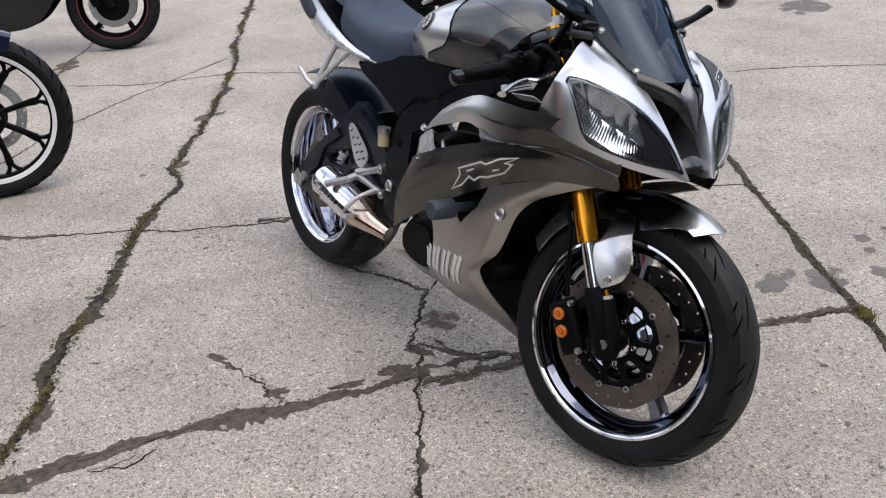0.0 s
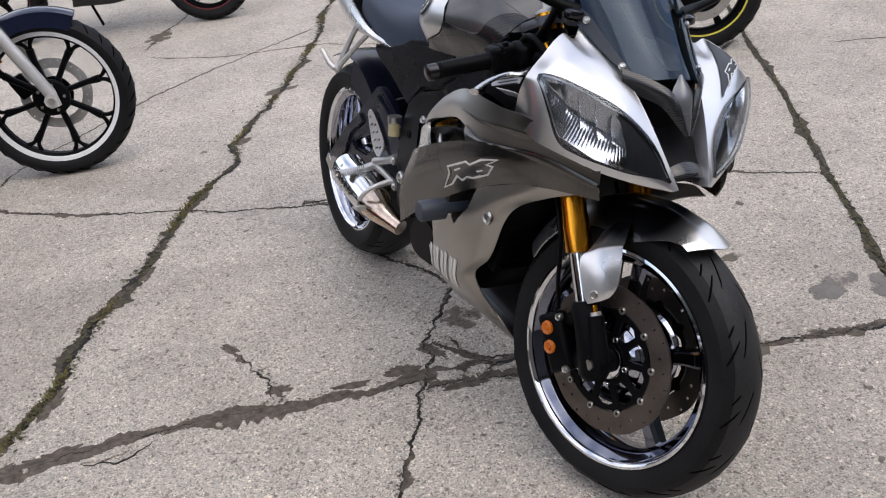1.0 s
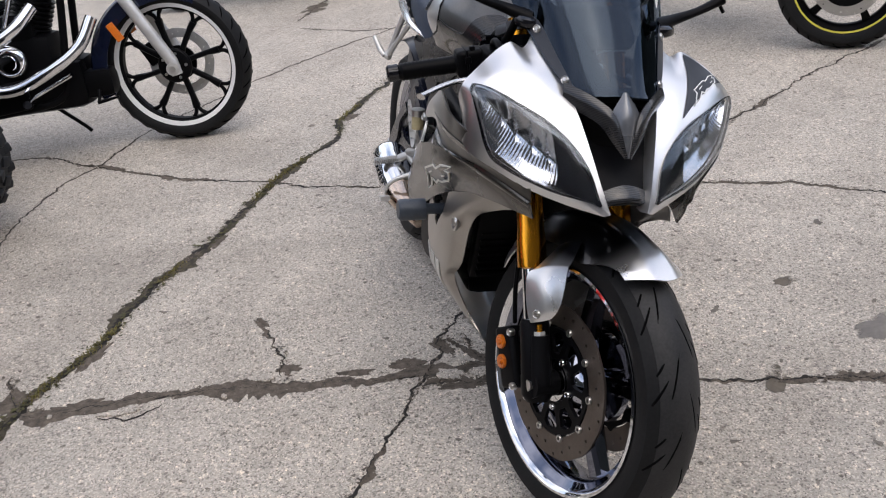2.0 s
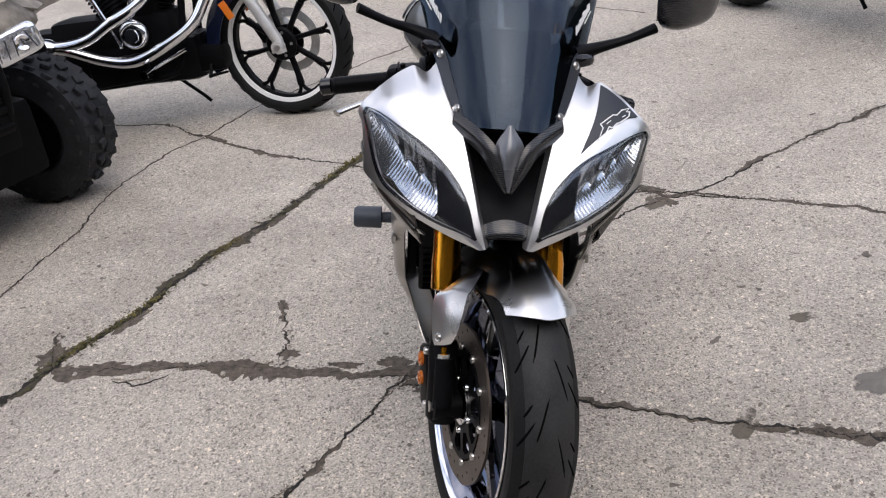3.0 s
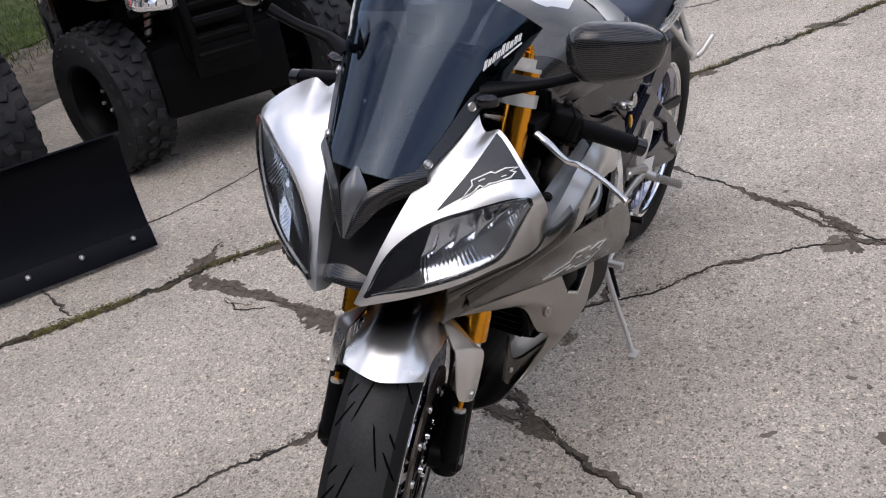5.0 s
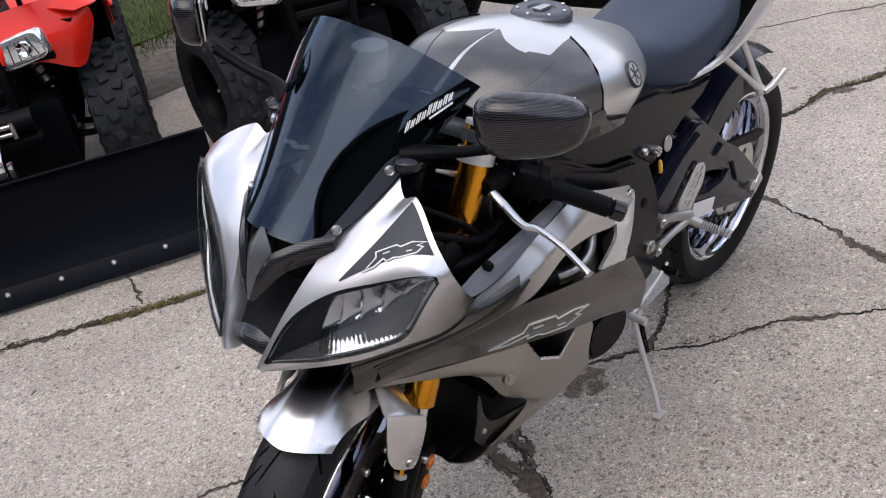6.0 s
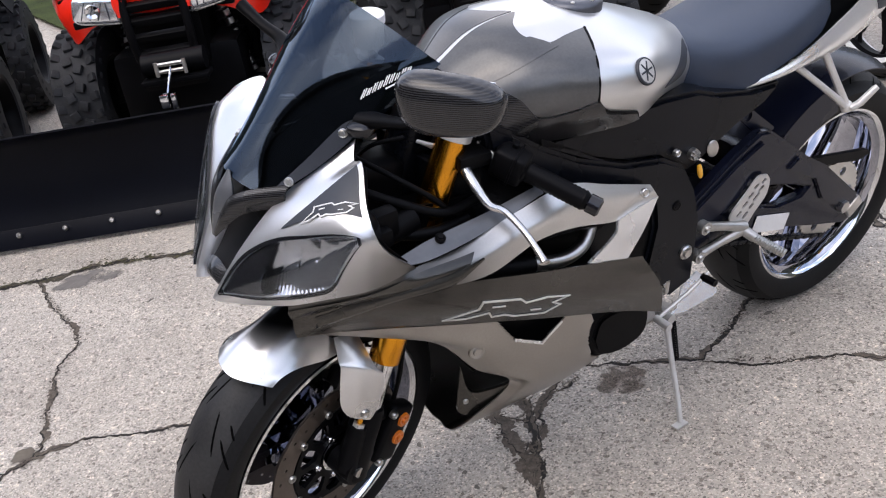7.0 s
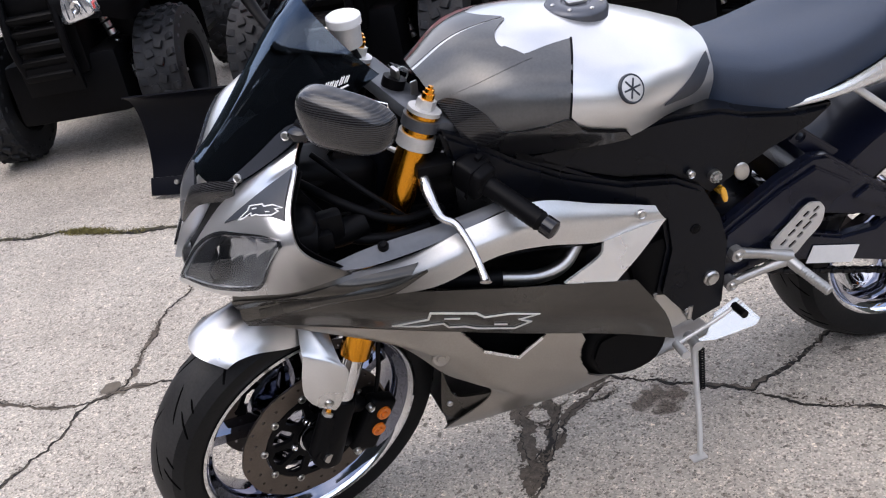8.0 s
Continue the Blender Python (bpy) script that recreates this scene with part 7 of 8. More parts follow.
# ---- the other vehicles ----
def plain_wheel(parent, m, r, w, rim_r, rim_w, spokes, rim_mat, spoke_mat, name="front_wheel", stripe=None, disc=0.15, disc_mat=None, double=False, sides=(1, -1)):
    hub = lathe([(0.02, -rim_w * 0.5), (0.045, -rim_w * 0.45), (0.04, 0), (0.045, rim_w * 0.45), (0.02, rim_w * 0.5)], 28)
    sp = []
    for i in range(spokes):
        a = 2 * math.pi * i / spokes + 0.2
        if double:
            arm_ = [spoke(a, 0.035, rim_r * 0.74, 0.024, 0.026, 0.036, 0.03)]
            for o in (-1, 1):
                ends = [(rim_r * 0.64 * math.cos(a), 0, rim_r * 0.64 * math.sin(a)), (rim_r * 0.8 * math.cos(a + 0.045 * o), 0, rim_r * 0.8 * math.sin(a + 0.045 * o)), ((rim_r - 0.026) * math.cos(a + 0.13 * o), 0, (rim_r - 0.026) * math.sin(a + 0.13 * o))]
                arm_.append(tube(ends, [0.009, 0.0085, 0.011], 10, 10))
            sp.append(joined(*arm_))
        else:
            sp.append(spoke(a, 0.035, rim_r - 0.025, 0.036, 0.03, 0.05, 0.025))
    wh = part(name, moved(hub, m), spoke_mat, parent, "cast wheel hub")
    for g in sp:
        part("spoke", moved(g, m), spoke_mat, wh)
    part("rim", moved(lathe(rim_profile(rim_r, rim_w), 72), m), rim_mat, wh)
    part("tyre", moved(lathe(tyre_profile(r, w, rim_r - 0.006), 72), m), RUBBER, wh, "black tyre")
    h = w / 2
    cuts = []
    for i in range(30):
        for sgn in (1, -1):
            base = 2 * math.pi * (i + (0.5 if sgn < 0 else 0)) / 30
            pts = []
            for k in range(5):
                yy, aa = sgn * (0.25 + 0.16 * k), base - 0.03 * k
                rr = r + 0.001 - (r - rim_r + 0.006) * 0.42 * abs(yy) ** 2.1
                pts.append((rr * math.cos(aa), yy * h * 0.99, rr * math.sin(aa)))
            cuts.append(tube(pts, [0.001, 0.003, 0.003, 0.003, 0.001], 5))
    tagged(part("tread_groove", moved(joined(*cuts), m), GROOVE, wh), kind="stuff")
    if stripe:
        for y in (1, -1):
            part("rim_stripe", moved(lathe([(rim_r - 0.009, y * (rim_w / 2 - 0.001)), (rim_r - 0.001, y * (rim_w / 2 + 0.0005)), (rim_r - 0.001, y * (rim_w / 2 + 0.002)), (rim_r - 0.009, y * (rim_w / 2 + 0.002))], 72), m), stripe, wh)
    if disc:
        for y in sides:
            part("brake_disc", moved(rotor(disc, disc * 0.72, 0.005, 0.058 * y), m), disc_mat or STEEL, wh, "drilled brake disc")
            part("disc_carrier", moved(lathe([(0.03, 0.055 * y), (disc * 0.75, 0.056 * y), (disc * 0.75, 0.06 * y), (0.03, 0.061 * y)], 32), m), BLACK, wh) if len(sides) > 1 else None
    return wh


def sport_bike(m, paint, accent, stripe, label, steer=0.0):
    """A parked sport bike, front axle over the thing's own origin, heading along +x."""
    b = thing("motorcycle", m, label, "motorcycle", "parked motorcycles")
    wm = Matrix.Translation((0, 0, 0.3)) @ Matrix.Rotation(radians(steer), 4, "Z")
    plain_wheel(b, wm, 0.30, 0.12, 0.2285, 0.105, 5, BLACK, BLACK, "front_wheel", stripe, 0.15)
    plain_wheel(b, Matrix.Translation((-1.39, 0, 0.31)), 0.31, 0.18, 0.2285, 0.15, 5, BLACK, BLACK, "rear_wheel", stripe, 0.0)
    for s in (1, -1):
        part("fork_leg", tube([(-0.0, 0.1 * s, 0.28), (-0.05, 0.1 * s, 0.40), (-0.28, 0.1 * s, 0.9)], [0.03, 0.026, 0.026], 16), BLACK, b, "black fork leg")
        part("brake_caliper", box(0.06, 0.05, 0.11, 0.012, pose(-0.105, 0.095 * s, 0.35, 0, -20, 0)), BLACK, b)
        side = sheet([[(0.02, 0.12 * s, 0.72), (0.0, 0.17 * s, 0.66), (-0.06, 0.19 * s, 0.58)], [(-0.2, 0.2 * s, 0.78), (-0.22, 0.24 * s, 0.62), (-0.26, 0.2 * s, 0.45), ], [(-0.5, 0.2 * s, 0.72), (-0.5, 0.23 * s, 0.52), (-0.5, 0.12 * s, 0.22)], [(-0.8, 0.16 * s, 0.55), (-0.85, 0.16 * s, 0.4), (-0.9, 0.06 * s, 0.2)]], 30, 20)
        part("side_fairing", joined(shell(side, 0.003, 1), shell(side, 0.003, -1)), paint, b, "side fairing")
        nose_ = sheet([[(0.12, 0.01 * s, 0.72), (0.1, 0.03 * s, 0.68), (0.06, 0.05 * s, 0.66)], [(0.02, 0.1 * s, 0.85), (0.02, 0.15 * s, 0.77), (0.0, 0.13 * s, 0.68)], [(-0.12, 0.12 * s, 0.98), (-0.13, 0.19 * s, 0.87), (-0.15, 0.2 * s, 0.72)]], 16, 12)
        part("nose_cheek", joined(shell(nose_, 0.003, 1), shell(nose_, 0.003, -1)), accent, b, "nose fairing")
        part("footrest", tube([(-1.0, 0.12 * s, 0.38), (-1.0, 0.22 * s, 0.37)], 0.012, 10), ALLOY, b)
        part("handlebar", tube([(-0.27, 0.1 * s, 0.9), (-0.33, 0.32 * s, 0.84)], 0.015, 12), BLACK, b)
    mg = lathe([(0.315, -0.06), (0.325, -0.03), (0.328, 0), (0.325, 0.03), (0.315, 0.06), (0.312, 0.06), (0.325, 0), (0.312, -0.06)], 24, True, (45, 150))
    part("front_mudguard", moved(mg, Matrix.Translation((0, 0, 0.3))), paint, b)
    part("engine", box(0.5, 0.28, 0.4, 0.05, pose(-0.72, 0, 0.48)), BLACK, b, "dark engine")
    tk = blob(0.28, 0.15, 0.13, pose(-0.62, 0, 0.84), 24, 2.6)
    part("fuel_tank", tk, paint, b)
    part("seat", blob(0.25, 0.12, 0.05, pose(-1.1, 0, 0.82, 0, 5, 0), 20, 3), SEAT, b)
    part("tail", blob(0.28, 0.09, 0.06, pose(-1.4, 0, 0.9, 0, 15, 0), 20, 3), accent, b)
    part("swing_arm", joined(box(0.55, 0.03, 0.08, 0.01, pose(-1.15, 0.12, 0.36, 0, -8, 0)), box(0.55, 0.03, 0.08, 0.01, pose(-1.15, -0.12, 0.36, 0, -8, 0))), BLACK, b)
    part("side_stand", tube([(-0.85, 0.1, 0.26), (-0.82, 0.24, 0.035)], 0.01, 10), BLACK, b)
    return b


sport_bike(pose(-3.9, 0.42, 0, -6, 0, 68), GLOSS, BLACK, REDLINE, "black sport motorcycle with red rim stripes, parked")
sport_bike(pose(-0.965, 2.125, 0, -6, 0, 26), GLOSS, YELLOW, YELLINE, "black and yellow sport motorcycle with yellow rim stripes, parked", 32)


def cruiser(m):
    b = thing("motorcycle", m, "dark blue cruiser motorcycle with chromed engine and exhaust, parked", "motorcycle", "parked motorcycles")
    R = 0.335
    wm = Matrix.Translation((0, 0, R)) @ Matrix.Rotation(radians(-8), 4, "Z")
    wh = plain_wheel(b, wm, R, 0.11, 0.279, 0.08, 8, BLACK, BLACK, "front_wheel", None, 0.15, ALLOY, True, (1,))
    for y in (1, -1):
        part("rim_lip", moved(lathe([(0.258, 0.041 * y), (0.281, 0.046 * y), (0.282, 0.036 * y), (0.256, 0.03 * y), (0.255, 0.036 * y)], 72), wm), WHITE, wh, "bright polished rim lip")
    part("hub_cap", moved(joined(*[lathe([(0.0001, 0.055 * y), (0.03, 0.054 * y), (0.07, 0.049 * y), (0.076, 0.042 * y), (0.076, 0.03 * y), (0.0001, 0.03 * y)], 32, False) for y in (1, -1)]), wm), BLACK, wh)
    for k in range(5):
        for y in (1, -1):
            part("hub_bolt", moved(bolt((0.055 * math.cos(1.257 * k), 0.051 * y, 0.055 * math.sin(1.257 * k)), (0, y, 0), 0.007, 0.005), wm), STEEL, wh)
    for s in (1, -1):
        lg = part("fork_leg", joined(tube([(0.01, 0.1 * s, R - 0.03), (-0.0, 0.1 * s, R + 0.03), (-0.19, 0.1 * s, R + 0.42)], [0.024, 0.026, 0.027], 20), tube([(0, 0.085 * s, R), (0, 0.128 * s, R)], 0.028, 18)), ALLOY, b, "polished alloy fork leg")
        part("axle_nut", tube([(0, 0.128 * s, R), (0, 0.134 * s, R)], 0.016, 6), STEEL, lg)
        part("fork_tube", tube([(-0.19, 0.1 * s, R + 0.42), (-0.34, 0.1 * s, R + 0.75)], 0.02, 16), CHROME, b)
        part("side_reflector", box(0.035, 0.008, 0.085, 0.004, pose(-0.205, 0.118 * s, R + 0.19, 0, -26, 0)), AMBER, b, "orange side reflector")
    fd = lathe([(R + 0.018, -0.075), (R + 0.03, -0.06), (R + 0.036, 0), (R + 0.03, 0.06), (R + 0.018, 0.075), (R - 0.045, 0.076), (R - 0.045, 0.072), (R + 0.016, 0.071), (R + 0.032, 0), (R + 0.016, -0.071), (R - 0.045, -0.072), (R - 0.045, -0.076)], 40, True, (62, 196))
    part("front_mudguard", moved(fd, Matrix.Translation((0, 0, R))), BLUE, b, "dark blue front mudguard")
    part("brake_caliper", box(0.07, 0.04, 0.1, 0.012, pose(-0.12, 0.08, R + 0.05, 0, -25, 0)), BLACK, b)
    # rear
    plain_wheel(b, Matrix.Translation((-1.62, 0, 0.32)), 0.32, 0.15, 0.21, 0.1, 5, ALLOY, BLACK, "rear_wheel", None, 0.12, STEEL, True, (1,))
    rf = lathe([(0.345, -0.1), (0.36, 0), (0.345, 0.1), (0.29, 0.102), (0.34, 0.096), (0.356, 0), (0.34, -0.096), (0.29, -0.102)], 36, True, (-10, 170))
    part("rear_mudguard", moved(rf, Matrix.Translation((-1.62, 0, 0.33))), BLUE, b, "dark blue rear mudguard")
    for s in (1, -1):
        part("frame_rail", tube([(-0.38, 0.07 * s, 0.86), (-0.44, 0.09 * s, 0.5), (-0.48, 0.11 * s, 0.30), (-0.62, 0.12 * s, 0.255), (-1.2, 0.12 * s, 0.25), (-1.45, 0.13 * s, 0.34)], 0.017, 12, 30), BLACK, b, "black frame rail")
    part("crankcase", joined(box(0.92, 0.24, 0.22, 0.06, pose(-0.84, 0, 0.33)), box(0.62, 0.22, 0.2, 0.05, pose(-0.80, 0, 0.46)), box(0.2, 0.16, 0.16, 0.04, pose(-0.47, 0, 0.36)), box(0.2, 0.2, 0.13, 0.04, pose(-0.37, 0, 0.315)), box(0.14, 0.2, 0.2, 0.03, pose(-0.62, 0, 0.56)), box(0.3, 0.18, 0.2, 0.04, pose(-1.12, 0, 0.42))), BLACK, b, "black crankcase")
    for k, ang in enumerate((24, -24)):
        base = Matrix.Translation((-0.70 - 0.07 * (1 if k else -1), 0, 0.5)) @ Matrix.Rotation(radians(ang), 4, "Y")
        turn = Matrix.Rotation(math.pi / 2, 4, "X")
        cyl = part("cylinder", moved(lathe([(0.0001, 0.0), (0.07, 0.0), (0.07, 0.24), (0.0001, 0.24)], 24, False), base @ turn), BLACK, b, "finned black cylinder")
        for j in range(12):
            part("fin", moved(lathe([(0.06, 0.0), (0.088, 0.0), (0.088, 0.006), (0.06, 0.006)], 32), base @ Matrix.Translation((0, 0, 0.02 * j)) @ turn), BLACK, cyl)
        part("rocker_cover", moved(blob(0.075, 0.085, 0.04, Matrix.Identity(4), 20, 3), base @ pose(0, 0, 0.27)), CHROME, b, "chromed rocker cover")
    for s in (1, -1):
        cov = lathe([(0.0001, 0.03), (0.03, 0.03), (0.032, 0.024), (0.05, 0.024), (0.062, 0.016), (0.068, 0.0), (0.0001, 0.0)], 36, False)
        part("engine_cover", moved(cov, Matrix.Translation((-0.67, 0.13 * s, 0.466)) @ Matrix.Scale(1.05, 4) @ (Matrix.Identity(4) if s > 0 else Matrix.Rotation(math.pi, 4, "Z"))), CHROME, b, "round chromed engine cover")
        part("primary_cover", box(0.3, 0.03, 0.13, 0.014, pose(-0.78, 0.135 * s, 0.31, 0, -4, 0), 3), BLACK, b)
        part("footrest", joined(tube([(-0.62, 0.13 * s, 0.30), (-0.60, 0.27 * s, 0.30)], 0.018, 14), tube([(-0.62, 0.13 * s, 0.30), (-0.42, 0.16 * s, 0.38)], 0.01, 10)), CHROME, b, "chromed footrest")
        part("pushrod_tube", joined(tube([(-0.77, 0.1 * s, 0.4), (-0.60, 0.1 * s, 0.74)], 0.012, 12), tube([(-0.75, 0.1 * s, 0.4), (-0.89, 0.1 * s, 0.74)], 0.012, 12)), CHROME, b)
    part("exhaust_pipe", tube([(-0.52, -0.12, 0.68), (-0.60, -0.18, 0.60), (-0.74, -0.2, 0.535), (-0.87, -0.2, 0.475), (-1.03, -0.2, 0.46), (-1.25, -0.2, 0.50)], 0.027, 16, 40), CHROME, b, "chromed exhaust pipe")
    part("exhaust_pipe", tube([(-0.29, -0.11, 0.60), (-0.36, -0.16, 0.49), (-0.50, -0.19, 0.41), (-0.66, -0.2, 0.355), (-0.81, -0.2, 0.375), (-1.0, -0.2, 0.445), (-1.25, -0.2, 0.49)], 0.026, 16, 40), CHROME, b, "chromed exhaust pipe")
    part("silencer", tube([(-1.03, -0.2, 0.452), (-1.06, -0.2, 0.456), (-1.88, -0.2, 0.59), (-1.9, -0.2, 0.594)], [0.034, 0.046, 0.048, 0.04], 24), CHROME, b, "long chromed silencer")
    part("air_cleaner", moved(lathe([(0.0001, 0.06), (0.07, 0.06), (0.085, 0.045), (0.085, 0.0), (0.0001, 0.0)], 32, False), pose(-0.72, 0.12, 0.62)), CHROME, b, "round chromed air cleaner")
    part("fuel_tank", blob(0.33, 0.15, 0.13, pose(-0.75, 0, 0.92, 0, -6, 0), 28, 2.4), BLUE, b, "dark blue fuel tank")
    part("seat", joined(blob(0.22, 0.16, 0.06, pose(-1.2, 0, 0.74), 24, 2.6), blob(0.18, 0.12, 0.05, pose(-1.55, 0, 0.8), 24, 2.6)), SEAT, b)
    part("handlebar", tube([(-0.5, -0.4, 1.05), (-0.42, -0.28, 1.12), (-0.38, -0.08, 1.08), (-0.38, 0.08, 1.08), (-0.42, 0.28, 1.12), (-0.5, 0.4, 1.05)], 0.013, 12, 40), CHROME, b)
    part("headlight", joined(blob(0.09, 0.085, 0.085, pose(-0.25, 0, 0.92), 24), ), CHROME, b)
    part("horn_bracket", joined(tube([(-0.34, -0.1, 0.29), (-0.345, -0.13, 0.235)], 0.008, 10), tube([(-0.35, -0.13, 0.24), (-0.25, -0.14, 0.255)], [0.009, 0.005], 10)), BLACK, b)
    part("side_stand", tube([(-0.62, 0.12, 0.2), (-0.54, 0.2, 0.08), (-0.52, 0.21, 0.05)], 0.009, 10), BLACK, b)
    return b


cruiser(pose(-1.51, -0.79, 0, -5, 0, 82))


def knobbly_tyre(r, w, rim):
    """An off-road tyre with rows of raised blocks."""
    h = w / 2
    prof = [(rim, -h * 0.8), (rim + 0.02, -h * 0.97), (r * 0.8, -h), (r * 0.93, -h * 0.93), (r - 0.022, -h * 0.7), (r - 0.016, 0), (r - 0.022, h * 0.7), (r * 0.93, h * 0.93), (r * 0.8, h), (rim + 0.02, h * 0.97), (rim, h * 0.8)]
    carcass, g = lathe(prof, 48), []
    n = 24
    for i in range(n):
        for (y, da, l, wd, tilt, rr) in ((-0.22, 0.0, 0.055, 0.05, 18, 0.0), (0.26, 0.5, 0.055, 0.05, -18, 0.0), (-0.72, 0.45, 0.05, 0.055, -12, -0.012), (0.74, 0.95, 0.05, 0.055, 12, -0.012), (0.98, 0.2, 0.04, 0.03, 0, -0.05), (-0.98, 0.7, 0.04, 0.03, 0, -0.05)):
            a = 2 * math.pi * (i + da) / n
            m = Matrix.Rotation(-a, 4, "Y") @ Matrix.Translation((r - 0.012 + rr, y * h * 0.93, 0)) @ Matrix.Rotation(radians(-38 * y), 4, "Z") @ Matrix.Rotation(radians(tilt), 4, "X")
            g.append(box(0.02, wd * 0.8, l * 0.72, 0.007, m, 2))
    return carcass, joined(*g)


def atv(m, paint, panel, label, light_mat, track=0.42, steer=0.0, lift=0.0):
    """A quad bike; the middle of the front axle lies over its own origin, heading along +x."""
    b = thing("quad_bike", m, label, "quad bike", "parked quad bikes")
    r = 0.31
    knob = knobbly_tyre(r, 0.21, 0.155)
    for (x, y) in ((0, track), (0, -track), (-1.27, track - 0.02), (-1.27, 0.02 - track)):
        s = 1 if y > 0 else -1
        wm = Matrix.Translation((x, y, r)) @ Matrix.Rotation(radians(steer if x == 0 else 0), 4, "Z")
        rimg = joined(lathe([(0.16, -0.095), (0.168, -0.09), (0.15, -0.06), (0.145, 0.06), (0.168, 0.09), (0.16, 0.095), (0.14, 0.06), (0.14, -0.06)], 40), lathe([(0.0001, 0.02 * s), (0.05, 0.03 * s), (0.06, 0.02 * s), (0.142, -0.02 * s), (0.142, -0.03 * s), (0.0001, 0.0)], 40, False))
        wh = part("wheel", moved(rimg, wm), BLACK, b, "black steel wheel")
        part("tyre", moved(knob[0], wm), ATVTYRE, wh, "knobbly off-road tyre")
        tagged(part("tread_block", moved(knob[1], wm), ATVTYRE, wh, "raised rubber tread blocks"), kind="stuff")
        part("wheel_nut", moved(joined(*[bolt((0.042 * math.cos(a), 0.032 * s, 0.042 * math.sin(a)), (0, s, 0), 0.008, 0.008) for a in (0.4, 1.97, 3.54, 5.11)]), wm), STEEL, wh)
    for s in (1, -1):
        fen = sheet([[(0.28, 0.22 * s, 0.84), (0.29, 0.34 * s, 0.83), (0.27, 0.42 * s, 0.80)], [(0.18, 0.2 * s, 0.89), (0.18, 0.40 * s, 0.86), (0.18, 0.50 * s, 0.80)], [(-0.1, 0.2 * s, 0.91), (-0.1, 0.42 * s, 0.88), (-0.1, 0.53 * s, 0.81)], [(-0.38, 0.2 * s, 0.80), (-0.38, 0.42 * s, 0.74), (-0.4, 0.52 * s, 0.60)]], 24, 12)
        part("front_mudguard", joined(shell(fen, 0.004, 1), shell(fen, 0.004, -1)), paint, b, "plastic front mudguard")
        nosec = sheet([[(0.36, 0.11 * s, 0.86), (0.40, 0.11 * s, 0.78 + lift * 0.5), (0.40, 0.12 * s, 0.72 + lift)], [(0.33, 0.25 * s, 0.87), (0.37, 0.27 * s, 0.76 + lift * 0.5), (0.36, 0.26 * s, 0.69 + lift)], [(0.24, 0.36 * s, 0.86), (0.28, 0.40 * s, 0.74 + lift * 0.5), (0.26, 0.38 * s, 0.63 + lift * 1.6)], [(0.12, 0.44 * s, 0.84), (0.14, 0.47 * s, 0.76 + lift * 0.5), (0.12, 0.44 * s, 0.68 + lift)]], 20, 12)
        part("nose_panel", joined(shell(nosec, 0.004, 1), shell(nosec, 0.004, -1)), panel, b, "plastic nose panel")
        hl = part("headlight", blob(0.035, 0.1, 0.056, Matrix.Translation((0.385, 0.215 * s, 0.735)) @ Matrix.Rotation(radians(-20 * s), 4, "Z") @ Matrix.Rotation(radians(12 * s), 4, "X"), 28, 5.0), light_mat, b, "faceted clear headlight")
        lamp = Matrix.Translation((0.385, 0.215 * s, 0.735)) @ Matrix.Rotation(radians(-20 * s), 4, "Z") @ Matrix.Rotation(radians(12 * s), 4, "X")
        for y in (-0.062, -0.03, 0.0, 0.03, 0.06):
            part("lamp_rib", box(0.006, 0.004, 0.07, 0.001, lamp @ pose(0.0335, y, 0, 12 if y > 0 else -12, 0, 0)), DECO, hl)
        part("lamp_bulb", moved(lathe([(0.012, 0.0), (0.026, 0.008), (0.028, 0.006), (0.016, -0.004)], 20), lamp @ pose(0.034, 0.028 * s, 0, 0, 0, -90)), CHROME, hl, "bright round lamp bowl")
        part("light_bezel", box(0.02, 0.2, 0.03, 0.008, Matrix.Translation((0.38, 0.225 * s, 0.695)) @ Matrix.Rotation(radians(-20 * s), 4, "Z")), BLACK, b)
        sh = part("shock_absorber", joined(tube([(0.12, 0.28 * s, 0.34), (0.11, 0.23 * s, 0.52)], 0.014, 12), tube([(0.11, 0.225 * s, 0.54), (0.10, 0.18 * s, 0.70)], 0.02, 12)), STEEL, b, "coil-over shock absorber")
        a = np.linspace(0, 50, 110)
        part("coil_spring", tube([(0.12 - 0.00035 * q + 0.03 * math.cos(q), (0.272 - 0.0016 * q) * s + 0.03 * math.sin(q), 0.37 + 0.0055 * q) for q in a], 0.006, 6), BLACK, sh, "black coil spring")
        liner = sheet([[(0.30, 0.16 * s, 0.80), (0.30, 0.34 * s, 0.79), (0.28, 0.40 * s, 0.77)], [(-0.1, 0.16 * s, 0.84), (-0.1, 0.40 * s, 0.83), (-0.1, 0.5 * s, 0.79)], [(-0.38, 0.16 * s, 0.66), (-0.40, 0.36 * s, 0.62), (-0.42, 0.5 * s, 0.56)], [(-0.44, 0.16 * s, 0.40), (-0.46, 0.36 * s, 0.36), (-0.5, 0.48 * s, 0.33)]], 20, 10)
        part("wheel_arch", joined(shell(liner, 0.004, 1), shell(liner, 0.004, -1)), BLACK, b, "black inner wheel arch")
        part("suspension_arm", joined(tube([(0.08, 0.36 * s, 0.29), (0.12, 0.1 * s, 0.33)], 0.014, 10), tube([(-0.08, 0.36 * s, 0.29), (-0.12, 0.1 * s, 0.33)], 0.014, 10)), BLACK, b)
